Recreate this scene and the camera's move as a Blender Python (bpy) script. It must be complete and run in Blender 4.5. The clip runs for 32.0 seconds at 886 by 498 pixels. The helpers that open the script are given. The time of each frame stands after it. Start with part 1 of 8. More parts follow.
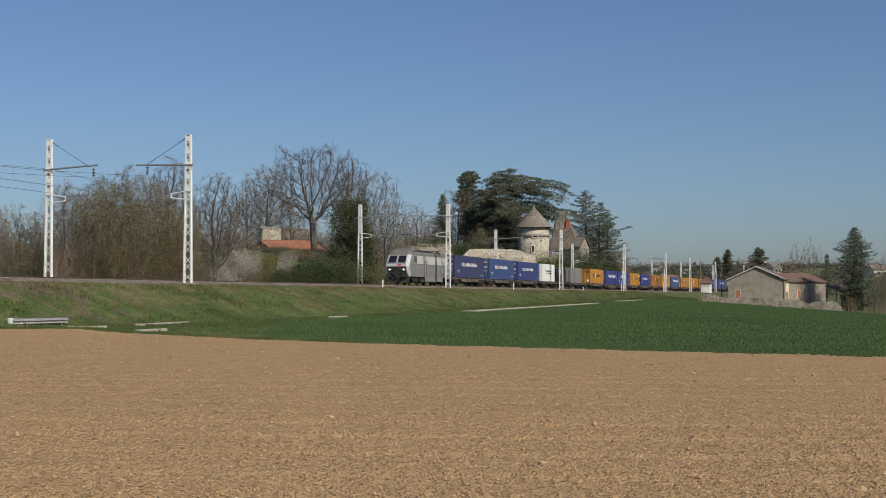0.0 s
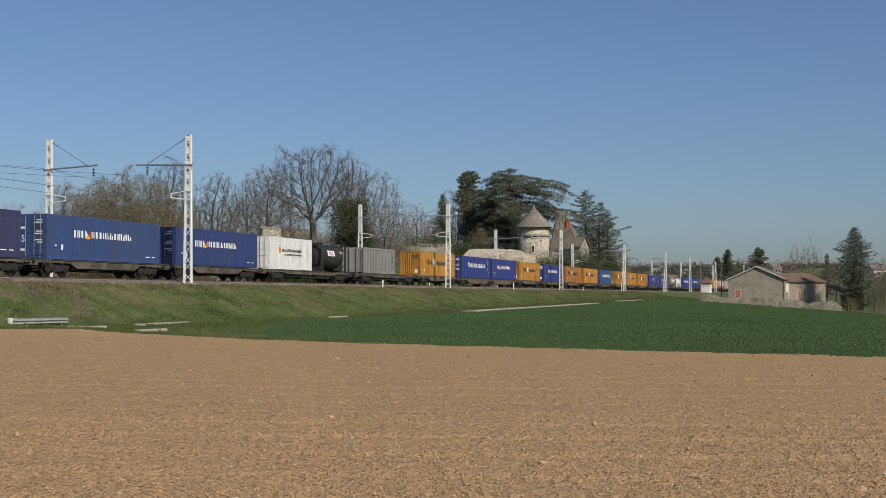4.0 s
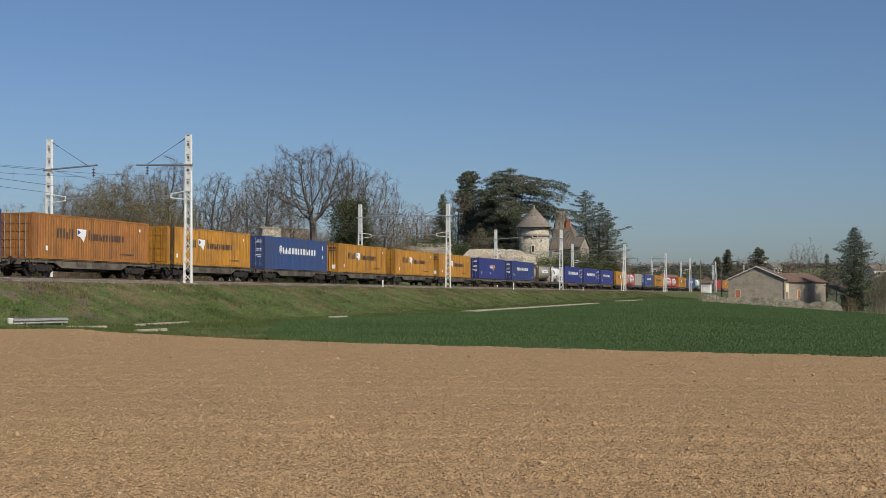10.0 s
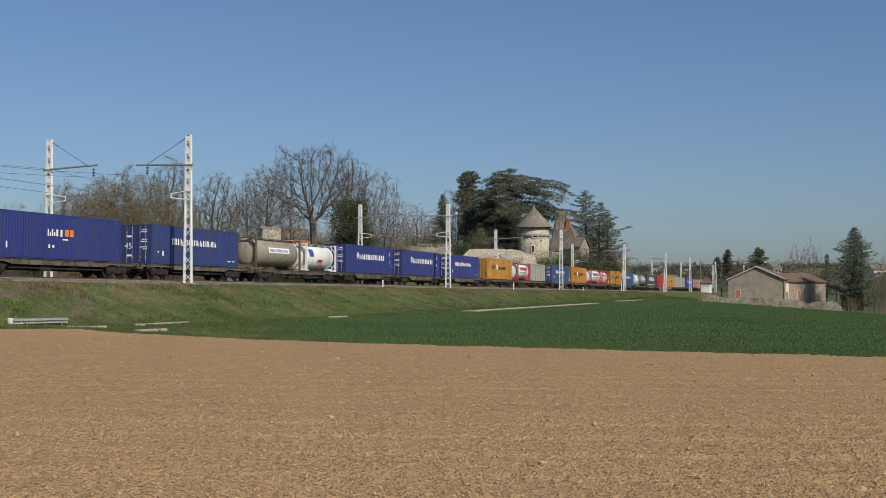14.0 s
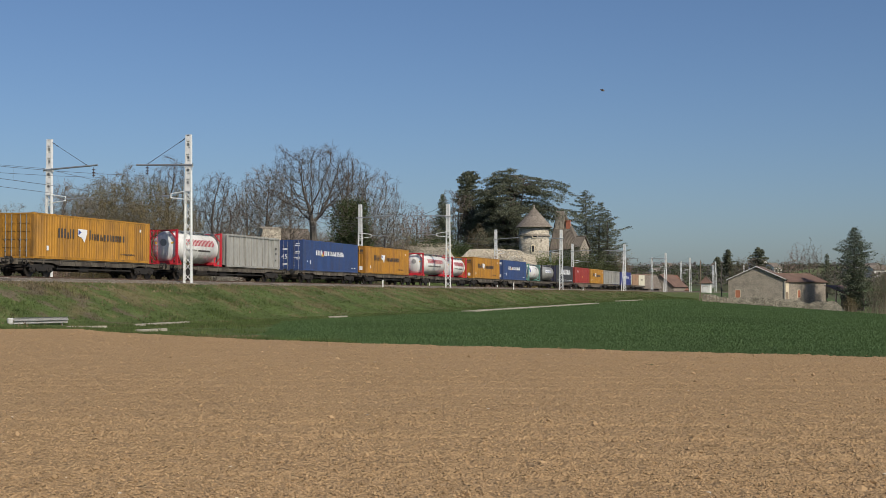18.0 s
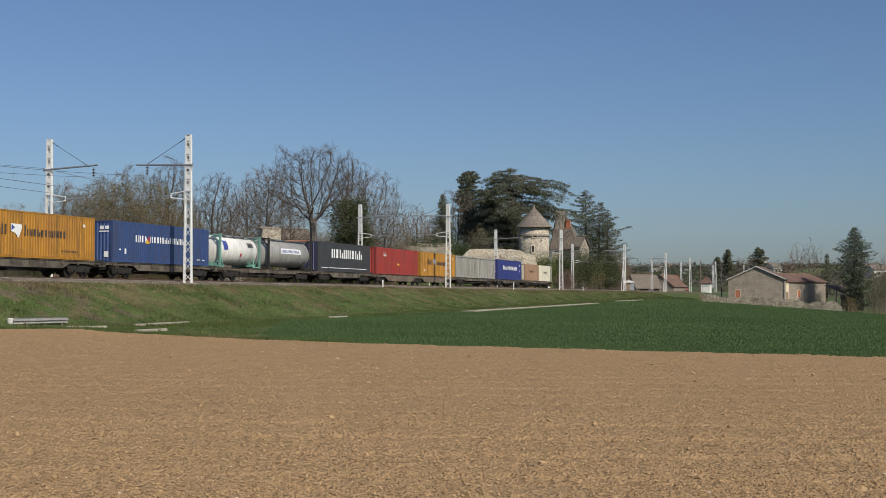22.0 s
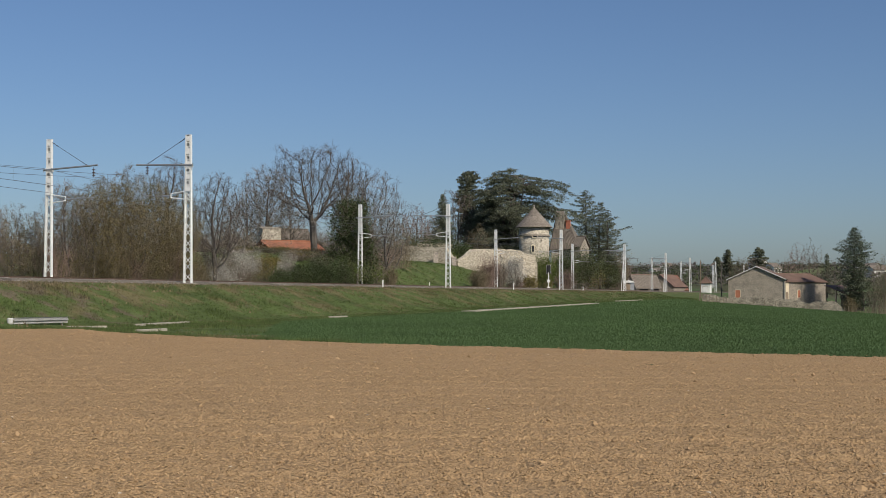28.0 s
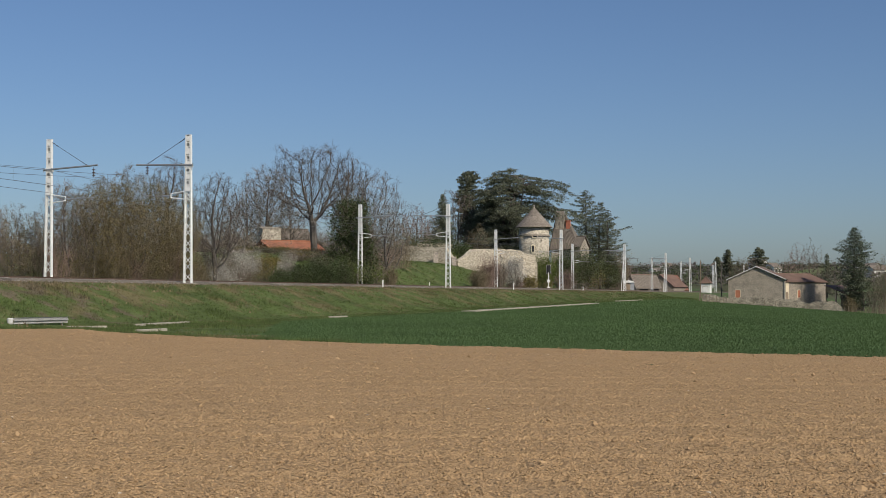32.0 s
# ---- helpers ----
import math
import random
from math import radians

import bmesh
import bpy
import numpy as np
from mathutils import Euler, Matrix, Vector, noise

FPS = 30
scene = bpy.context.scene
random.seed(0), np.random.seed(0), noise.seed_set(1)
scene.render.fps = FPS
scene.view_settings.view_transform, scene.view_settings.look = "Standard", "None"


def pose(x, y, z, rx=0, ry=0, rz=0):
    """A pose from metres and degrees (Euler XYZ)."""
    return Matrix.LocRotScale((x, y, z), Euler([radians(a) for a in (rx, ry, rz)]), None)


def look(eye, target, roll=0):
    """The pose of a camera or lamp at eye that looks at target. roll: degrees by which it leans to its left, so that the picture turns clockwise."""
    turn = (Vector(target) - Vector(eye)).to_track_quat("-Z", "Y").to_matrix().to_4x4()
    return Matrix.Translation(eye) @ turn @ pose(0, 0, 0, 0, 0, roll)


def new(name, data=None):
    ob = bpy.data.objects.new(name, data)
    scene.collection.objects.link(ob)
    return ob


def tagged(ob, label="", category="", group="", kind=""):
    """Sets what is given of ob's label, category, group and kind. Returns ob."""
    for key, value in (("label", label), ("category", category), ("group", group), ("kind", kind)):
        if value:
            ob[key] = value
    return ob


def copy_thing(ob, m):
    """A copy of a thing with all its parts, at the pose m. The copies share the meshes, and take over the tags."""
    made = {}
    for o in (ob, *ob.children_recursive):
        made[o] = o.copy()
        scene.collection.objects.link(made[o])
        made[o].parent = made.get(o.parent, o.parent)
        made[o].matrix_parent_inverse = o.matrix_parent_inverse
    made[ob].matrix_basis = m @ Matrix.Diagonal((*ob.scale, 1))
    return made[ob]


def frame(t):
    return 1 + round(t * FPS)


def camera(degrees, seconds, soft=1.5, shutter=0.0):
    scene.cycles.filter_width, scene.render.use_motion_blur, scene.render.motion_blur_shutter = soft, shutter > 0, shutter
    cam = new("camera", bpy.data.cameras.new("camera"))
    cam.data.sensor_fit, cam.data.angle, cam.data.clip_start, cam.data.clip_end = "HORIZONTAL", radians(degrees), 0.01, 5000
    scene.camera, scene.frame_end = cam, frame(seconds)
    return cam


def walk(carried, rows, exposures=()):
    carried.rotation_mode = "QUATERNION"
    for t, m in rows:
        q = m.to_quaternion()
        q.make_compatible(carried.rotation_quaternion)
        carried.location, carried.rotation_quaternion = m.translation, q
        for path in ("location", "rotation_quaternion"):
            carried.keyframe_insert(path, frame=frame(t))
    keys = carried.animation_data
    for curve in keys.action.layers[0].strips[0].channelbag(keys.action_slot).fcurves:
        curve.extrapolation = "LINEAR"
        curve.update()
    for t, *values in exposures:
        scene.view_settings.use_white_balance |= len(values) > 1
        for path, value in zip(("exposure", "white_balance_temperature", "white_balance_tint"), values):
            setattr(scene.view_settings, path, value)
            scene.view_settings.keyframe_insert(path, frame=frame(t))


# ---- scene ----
EYE = 1.7          # lens above the ploughed field
cam = camera(38.69, 32.0, soft=0.72)
CAM_POSE = look((0, 0, EYE), (0, 100, EYE + 3.637))
walk(cam, [(0.0, CAM_POSE), (32.0, CAM_POSE)])

# ---------------------------------------------------------------- light
SUN_AZ = math.atan2(0.60, -0.80)      # clockwise from +Y
SUN_EL = radians(38)
world = bpy.data.worlds.new("world")
scene.world = world
world.use_nodes = True
wt = world.node_tree
wt.nodes.clear()
w_out = wt.nodes.new("ShaderNodeOutputWorld")
w_bg = wt.nodes.new("ShaderNodeBackground")
w_sky = wt.nodes.new("ShaderNodeTexSky")
w_sky.sky_type = 'NISHITA'
w_sky.sun_disc = False
w_sky.sun_elevation = SUN_EL
w_sky.sun_rotation = SUN_AZ
w_sky.altitude = 100
w_sky.air_density = 1.0
w_sky.dust_density = 1.2
w_sky.ozone_density = 5.0
w_bg.inputs["Strength"].default_value = 0.077
w_tint = wt.nodes.new("ShaderNodeMix")      # a slightly bluer, clear spring sky
w_tint.data_type, w_tint.blend_type = 'RGBA', 'MULTIPLY'
w_tint.inputs[0].default_value = 1.0
w_tint.inputs[7].default_value = (0.955, 0.994, 1.09, 1)
wt.links.new(w_sky.outputs[0], w_tint.inputs[6])
wt.links.new(w_tint.outputs[2], w_bg.inputs[0])
wt.links.new(w_bg.outputs[0], w_out.inputs[0])
sun_data = bpy.data.lights.new("sun", 'SUN')
sun_data.energy = 4.2
sun_data.angle = radians(0.5)
sun_data.color = (1.0, 0.92, 0.79)
sun = new("sun", sun_data)
sun_dir = Vector((math.sin(SUN_AZ) * math.cos(SUN_EL), math.cos(SUN_AZ) * math.cos(SUN_EL), math.sin(SUN_EL)))
sun.matrix_world = look(sun_dir * 50, (0, 0, 0))
scene.view_settings.exposure = 0.0


# ---------------------------------------------------------------- materials
def mat(name, col, rough=0.8, metal=0.0, var=0.25, scale=1.5, fine=25.0, bump=0.0, col2=None, mix2=(0.45, 0.65),
        obj_var=0.0, vf=None, stretch=None, coords="Object", spec=0.5, isl_var=0.0, leafy=0.0):
    """Procedural surface: base colour varied at two scales, an optional second colour in patches, bump."""
    m = bpy.data.materials.new(name)
    m.use_nodes = True
    nt = m.node_tree
    n = nt.nodes
    b = n["Principled BSDF"]
    b.inputs["Roughness"].default_value = rough
    b.inputs["Metallic"].default_value = metal
    b.inputs["Specular IOR Level"].default_value = spec
    tc = n.new("ShaderNodeTexCoord")
    src = tc.outputs[coords]
    if stretch:
        mp = n.new("ShaderNodeMapping")
        mp.inputs["Scale"].default_value = stretch
        nt.links.new(src, mp.inputs[0])
        src = mp.outputs[0]

    def noise_tex(sc, detail):
        t = n.new("ShaderNodeTexNoise")
        t.inputs["Scale"].default_value = sc
        t.inputs["Detail"].default_value = detail
        nt.links.new(src, t.inputs["Vector"])
        return t.outputs["Fac"]

    def ramp(fac, lo, hi, a, z):
        r = n.new("ShaderNodeMapRange")
        r.inputs["From Min"].default_value, r.inputs["From Max"].default_value = lo, hi
        r.inputs["To Min"].default_value, r.inputs["To Max"].default_value = a, z
        nt.links.new(fac, r.inputs["Value"])
        return r.outputs[0]

    big, small = noise_tex(scale, 5), noise_tex(fine, 4)
    rgb = n.new("ShaderNodeRGB")
    rgb.outputs[0].default_value = (*col, 1)
    out = rgb.outputs[0]
    if col2:
        mx = n.new("ShaderNodeMix")
        mx.data_type = 'RGBA'
        nt.links.new(ramp(big, mix2[0], mix2[1], 0, 1), mx.inputs[0])
        nt.links.new(out, mx.inputs[6])
        mx.inputs[7].default_value = (*col2, 1)
        out = mx.outputs[2]
    mul = n.new("ShaderNodeMath")
    mul.operation = 'MULTIPLY'
    nt.links.new(ramp(big, 0.3, 0.7, 1 - var, 1 + var), mul.inputs[0])
    nt.links.new(ramp(small, 0.3, 0.7, 1 - (var * 0.8 if vf is None else vf), 1 + (var * 0.8 if vf is None else vf)), mul.inputs[1])
    val = mul.outputs[0]
    for amount, kind in ((obj_var, "ShaderNodeObjectInfo"), (isl_var, "ShaderNodeNewGeometry")):
        if amount:
            oi = n.new(kind)
            m2 = n.new("ShaderNodeMath")
            m2.operation = 'MULTIPLY'
            nt.links.new(val, m2.inputs[0])
            nt.links.new(ramp(oi.outputs["Random" if amount is obj_var else "Random Per Island"], 0, 1, 1 - amount, 1 + amount), m2.inputs[1])
            val = m2.outputs[0]
    hs = n.new("ShaderNodeHueSaturation")
    nt.links.new(out, hs.inputs["Color"])
    nt.links.new(val, hs.inputs["Value"])
    nt.links.new(hs.outputs[0], b.inputs["Base Color"])
    if bump:
        bp = n.new("ShaderNodeBump")
        bp.inputs["Strength"].default_value = 1.0
        bp.inputs["Distance"].default_value = bump
        nt.links.new(small, bp.inputs["Height"])
        nt.links.new(bp.outputs[0], b.inputs["Normal"])
    if leafy:                                     # light that passes through thin leaves
        tr, ms = n.new("ShaderNodeBsdfTranslucent"), n.new("ShaderNodeMixShader")
        ms.inputs[0].default_value = leafy
        nt.links.new(hs.outputs[0], tr.inputs[0])
        nt.links.new(b.outputs[0], ms.inputs[1])
        nt.links.new(tr.outputs[0], ms.inputs[2])
        nt.links.new(ms.outputs[0], n["Material Output"].inputs[0])
    return m


M = {}
# the strong fine tone noise (vf) paints in small shadows between the soil grains
M["soil"] = mat("ploughed_soil", (0.368, 0.245, 0.131), 0.95, var=0.06, scale=0.35, fine=30, vf=0.26, bump=0.05, col2=(0.352, 0.236, 0.128), spec=0.1)
M["clod"] = mat("soil_clod", (0.350, 0.234, 0.126), 0.95, var=0.10, scale=0.5, fine=40, isl_var=0.28, spec=0.1)
def bank_mat(name, gain, rough, isl, leafy, bump):
    """Bank grass: fresh green, straw-coloured tussocks that thicken towards the crest, and brown dead brambles on the near shoulder."""
    m = mat(name, (0.080 * gain, 0.108 * gain, 0.036 * gain), rough, var=0.24, scale=0.35, fine=3.5, bump=bump, spec=0.1, isl_var=isl, leafy=leafy)
    nt = m.node_tree
    n = nt.nodes
    hs = next(k for k in n if k.bl_idname == "ShaderNodeHueSaturation")
    out = hs.inputs["Color"].links[0].from_socket
    tc = n.new("ShaderNodeTexCoord")

    def math2(op, a, b):
        k = n.new("ShaderNodeMath")
        k.operation = op
        for sock, v in zip(k.inputs, (a, b)):
            if isinstance(v, (int, float)):
                sock.default_value = v
            else:
                nt.links.new(v, sock)
        return k.outputs[0]

    def along(v, off):
        k = n.new("ShaderNodeVectorMath")
        k.operation = 'DOT_PRODUCT'
        nt.links.new(tc.outputs["Object"], k.inputs[0])
        k.inputs[1].default_value = v
        return math2('ADD', k.outputs["Value"], off)

    def ramp(fac, lo, hi):
        r = n.new("ShaderNodeMapRange")
        r.interpolation_type = 'SMOOTHSTEP'
        r.inputs["From Min"].default_value, r.inputs["From Max"].default_value = lo, hi
        nt.links.new(fac, r.inputs["Value"])
        return r.outputs[0]

    def cloud(sc, detail, dist):
        t = n.new("ShaderNodeTexNoise")
        t.inputs["Scale"].default_value, t.inputs["Detail"].default_value, t.inputs["Distortion"].default_value = sc, detail, dist
        nt.links.new(tc.outputs["Object"], t.inputs["Vector"])
        return t.outputs["Fac"]
    c, q = math.cos(0.3107), math.sin(0.3107)
    wv = along((c, -q, 0), 16.243 * c + 107.347 * q)          # metres out from the track
    sv = along((q, c, 0), 16.243 * q - 107.347 * c)           # metres along it
    crest = math2('MULTIPLY', ramp(wv, 10.0, 3.0), 0.13)
    crest = math2('MULTIPLY', crest, ramp(wv, -14.0, 0.0))
    dry = ramp(math2('ADD', cloud(0.42, 7, 0.6), crest), 0.53, 0.72)
    bram = math2('ADD', cloud(0.6, 6, 0.4), math2('MULTIPLY', math2('MULTIPLY', ramp(sv, -24.0, -36.0), ramp(wv, 11.0, 7.5)), 0.13))
    bram = ramp(bram, 0.60, 0.74)
    for fac, col in ((dry, (0.138, 0.120, 0.060)), (bram, (0.122, 0.102, 0.066))):
        mx = n.new("ShaderNodeMix")
        mx.data_type = 'RGBA'
        nt.links.new(fac, mx.inputs[0])
        nt.links.new(out, mx.inputs[6])
        mx.inputs[7].default_value = (*(k * gain for k in col), 1)
        out = mx.outputs[2]
    nt.links.new(out, hs.inputs["Color"])
    return m


M["grass"] = bank_mat("bank_grass", 1.0, 0.9, 0.0, 0.0, 0.08)
M["tuft"] = bank_mat("grass_tuft", 1.22, 0.8, 0.28, 0.3, 0.0)
M["wheat"] = mat("young_wheat", (0.086, 0.138, 0.050), 0.7, var=0.12, scale=0.08, fine=2.0, isl_var=0.14, spec=0.25, leafy=0.3)
M["wheat_soil"] = mat("wheat_ground", (0.084, 0.132, 0.048), 0.9, var=0.18, scale=0.15, fine=5, bump=0.05, spec=0.1)
M["hill"] = mat("far_hill", (0.085, 0.088, 0.05), 0.95, var=0.3, scale=0.03, fine=0.5, col2=(0.055, 0.10, 0.03), spec=0.1)
M["ballast"] = mat("track_ballast", (0.135, 0.115, 0.092), 0.95, var=0.35, scale=0.6, fine=14, bump=0.05, spec=0.2)
M["stone_bit"] = mat("ballast_stone", (0.185, 0.162, 0.135), 0.9, var=0.2, scale=3, fine=30, isl_var=0.4)
M["rail"] = mat("rail_steel", (0.17, 0.11, 0.08), 0.6, 0.5, var=0.2, scale=1, fine=20)
M["sleeper"] = mat("concrete_sleeper", (0.30, 0.27, 0.24), 0.9, var=0.2, scale=2, fine=30, obj_var=0.15)
M["mast"] = mat("mast_paint", (0.74, 0.74, 0.72), 0.5, 0.0, var=0.06, scale=0.6, fine=12, col2=(0.60, 0.57, 0.52), mix2=(0.58, 0.75))
M["galv"] = mat("galvanised_steel", (0.36, 0.37, 0.38), 0.45, 0.6, var=0.15, scale=1, fine=14)
M["wire"] = mat("copper_wire", (0.10, 0.095, 0.09), 0.5, 0.5, var=0.1)
M["insul"] = mat("brown_glass_insulator", (0.08, 0.05, 0.04), 0.2)
M["black"] = mat("black_iron", (0.022, 0.021, 0.02), 0.7, 0.0, var=0.25, scale=1.5, fine=15)
M["bogie"] = mat("dirty_bogie", (0.020, 0.017, 0.0145), 0.85, 0.0, var=0.3, scale=1.5, fine=18, obj_var=0.15)
M["wheel"] = mat("wheel_steel", (0.055, 0.044, 0.036), 0.6, 0.5, var=0.25, scale=2, fine=20)
M["sill"] = mat("weathered_wagon_grey", (0.160, 0.138, 0.106), 0.85, 0.0, var=0.35, scale=0.9, fine=9, col2=(0.050, 0.040, 0.032), mix2=(0.40, 0.62), obj_var=0.2)
M["sill_brown"] = mat("weathered_wagon_brown", (0.185, 0.145, 0.105), 0.85, 0.0, var=0.35, scale=0.9, fine=9, col2=(0.075, 0.055, 0.042), mix2=(0.40, 0.62), obj_var=0.2)


def paint(name, col, dirt=0.12, rough=0.5, worn=None, streak=0.35, rust=(0.060, 0.042, 0.030)):
    """Weathered paint: worn patches, and grime or rust that runs down in narrow streaks."""
    worn = worn or tuple(0.72 * c + 0.012 for c in col)
    m = mat(name, col, rough, 0.0, var=dirt, scale=0.7, fine=7, col2=worn, mix2=(0.54, 0.70), obj_var=0.10, stretch=(1, 1, 0.35))
    nt = m.node_tree
    n = nt.nodes
    b = n["Principled BSDF"]
    out = b.inputs["Base Color"].links[0].from_socket
    tc, oi = n.new("ShaderNodeTexCoord"), n.new("ShaderNodeObjectInfo")
    shift = n.new("ShaderNodeVectorMath")
    shift.operation = 'ADD'
    mul = n.new("ShaderNodeVectorMath")
    mul.operation = 'SCALE'
    mul.inputs[0].default_value = (31, 17, 5)
    nt.links.new(oi.outputs["Random"], mul.inputs["Scale"])
    nt.links.new(tc.outputs["Object"], shift.inputs[0])
    nt.links.new(mul.outputs[0], shift.inputs[1])
    for stretch, lo, hi, amount in (((3.0, 3.0, 0.20), 0.47, 0.66, streak), ((0.55, 0.55, 0.55), 0.46, 0.72, streak * 0.7)):
        mp, tx, mr, mx = n.new("ShaderNodeMapping"), n.new("ShaderNodeTexNoise"), n.new("ShaderNodeMapRange"), n.new("ShaderNodeMix")
        mp.inputs["Scale"].default_value = stretch
        tx.inputs["Scale"].default_value = 1.0
        tx.inputs["Detail"].default_value = 7
        tx.inputs["Roughness"].default_value = 0.62
        mr.inputs["From Min"].default_value, mr.inputs["From Max"].default_value = lo, hi
        mr.inputs["To Min"].default_value, mr.inputs["To Max"].default_value = 0.0, amount
        mx.data_type = 'RGBA'
        mx.inputs[7].default_value = (*rust, 1)
        nt.links.new(shift.outputs[0], mp.inputs[0])
        nt.links.new(mp.outputs[0], tx.inputs["Vector"])
        nt.links.new(tx.outputs["Fac"], mr.inputs["Value"])
        nt.links.new(mr.outputs[0], mx.inputs[0])
        nt.links.new(out, mx.inputs[6])
        out = mx.outputs[2]
    nt.links.new(out, b.inputs["Base Color"])
    return m


M["blue"] = paint("blue_container_paint", (0.024, 0.042, 0.155))
M["blue2"] = paint("bright_blue_paint", (0.022, 0.036, 0.185))
M["blue3"] = paint("faded_blue_paint", (0.036, 0.072, 0.20))
M["navy"] = paint("dark_blue_paint", (0.034, 0.040, 0.115))
M["yellow"] = paint("yellow_container_paint", (0.42, 0.196, 0.020), worn=(0.31, 0.136, 0.022), streak=0.66, rust=(0.115, 0.062, 0.022))
M["yellow2"] = paint("pale_yellow_paint", (0.55, 0.32, 0.03))
M["ochre"] = paint("ochre_container_paint", (0.42, 0.20, 0.022), streak=0.66, rust=(0.115, 0.062, 0.022))
M["orange"] = paint("rusty_orange_paint", (0.36, 0.145, 0.032), 0.18, worn=(0.27, 0.10, 0.03), streak=0.66, rust=(0.115, 0.062, 0.022))
M["red"] = paint("red_container_paint", (0.32, 0.036, 0.028))
M["redf"] = paint("red_frame_paint", (0.55, 0.020, 0.035))
M["grey"] = paint("grey_box_paint", (0.255, 0.25, 0.235))
M["grey2"] = paint("light_grey_paint", (0.345, 0.335, 0.305))
M["white"] = paint("white_container_paint", (0.72, 0.72, 0.69), streak=0.22, rust=(0.20, 0.15, 0.09))
M["cream"] = paint("cream_container_paint", (0.70, 0.66, 0.52), streak=0.22, rust=(0.20, 0.15, 0.09))
M["tan"] = paint("brown_slatted_box", (0.34, 0.21, 0.13))
M["charcoal"] = paint("charcoal_paint", (0.042, 0.046, 0.052))
M["tankgrey"] = paint("silver_tank_cladding", (0.34, 0.335, 0.32), rough=0.35)
M["tanktan"] = paint("dusty_beige_tank", (0.30, 0.265, 0.205), 0.15, rough=0.5, streak=0.3)
M["tankblack"] = paint("sooty_tank_cladding", (0.030, 0.028, 0.026), 0.3, rough=0.4)
M["tankwhite"] = paint("white_tank_cladding", (0.78, 0.77, 0.73), 0.06, rough=0.35, streak=0.22, rust=(0.20, 0.15, 0.09))
M["green"] = paint("mint_frame_paint", (0.16, 0.36, 0.30))
M["dryweed"] = mat("dry_weeds", (0.20, 0.155, 0.095), 0.9, var=0.2, scale=0.4, fine=4, isl_var=0.35, spec=0.1)
M["lettw"] = mat("white_marking", (0.80, 0.80, 0.80), 0.6, var=0.05)
M["lettd"] = mat("dark_marking", (0.065, 0.055, 0.05), 0.6, var=0.2)
M["lettr"] = mat("red_marking", (0.40, 0.03, 0.05), 0.6, var=0.1)
M["letto"] = mat("orange_marking", (0.70, 0.22, 0.05), 0.6, var=0.1)
M["lettb"] = mat("blue_marking", (0.05, 0.08, 0.30), 0.6, var=0.1)
M["letty"] = mat("yellow_marking", (0.70, 0.42, 0.05), 0.6, var=0.1)
M["loco_l"] = paint("loco_light_grey", (0.47, 0.445, 0.40), 0.08, rough=0.3, streak=0.16, rust=(0.15, 0.10, 0.06))
M["loco_d"] = paint("loco_dark_grey", (0.215, 0.21, 0.20), 0.10, rough=0.35, streak=0.16, rust=(0.15, 0.10, 0.06))
M["loco_l2"] = paint("loco_pale_grey", (0.42, 0.42, 0.41), 0.08, rough=0.35, streak=0.16, rust=(0.15, 0.10, 0.06))
M["loco_roof"] = paint("loco_sooty_roof", (0.17, 0.155, 0.14), 0.15, rough=0.7)
M["loco_w"] = paint("loco_off_white", (0.55, 0.55, 0.56), 0.06, rough=0.3, streak=0.15)
M["loco_n"] = paint("loco_nose_grey", (0.13, 0.13, 0.135), 0.1, rough=0.35)
M["glass"] = mat("dark_glass", (0.012, 0.014, 0.018), 0.06, var=0.05, spec=0.8)


# ---------------------------------------------------------------- mesh helpers
def mesh_from(name, verts, faces, material):
    me = bpy.data.meshes.new(name)
    me.from_pydata([tuple(v) for v in verts], [], faces)
    me.materials.append(material)
    return me


def part(name, bm, material, parent=None, label="", at=None, smooth=False):
    """Links a bmesh as one mesh object under a thing or a part."""
    me = bpy.data.meshes.new(name)
    bm.to_mesh(me)
    bm.free()
    me.materials.append(material)
    if smooth:
        me.polygons.foreach_set("use_smooth", [True] * len(me.polygons))
    ob = new(name, me)
    if parent:
        ob.parent = parent
    if at is not None:
        ob.matrix_basis = at
    if label:
        ob["label"] = label
    if name == "wordmark":
        ob["kind"] = "stuff"
    return ob


def again(ob, parent, at):
    """Another object on the same mesh."""
    o = new(ob.name.split(".")[0], ob.data)
    o.parent = parent
    o.matrix_basis = at
    if "label" in ob:
        o["label"] = ob["label"]
    return o


def box(bm, x0, x1, y0, y1, z0, z1):
    v = [bm.verts.new(p) for p in ((x0, y0, z0), (x1, y0, z0), (x1, y1, z0), (x0, y1, z0), (x0, y0, z1), (x1, y0, z1), (x1, y1, z1), (x0, y1, z1))]
    for f in ((3, 2, 1, 0), (4, 5, 6, 7), (0, 1, 5, 4), (1, 2, 6, 5), (2, 3, 7, 6), (3, 0, 4, 7)):
        bm.faces.new([v[i] for i in f])


def bar(bm, a, b, r, n=4, r2=None):
    """A straight rod from a to b."""
    a, b = Vector(a), Vector(b)
    d = (b - a)
    q = d.to_track_quat('Z', 'Y')
    rings = []
    for p, rr in ((a, r), (b, r if r2 is None else r2)):
        rings.append([bm.verts.new(p + q @ Vector((rr * math.cos(2 * math.pi * (i + .5) / n), rr * math.sin(2 * math.pi * (i + .5) / n), 0))) for i in range(n)])
    for i in range(n):
        j = (i + 1) % n
        bm.faces.new((rings[0][i], rings[0][j], rings[1][j], rings[1][i]))
    bm.faces.new(rings[0][::-1])
    bm.faces.new(rings[1])


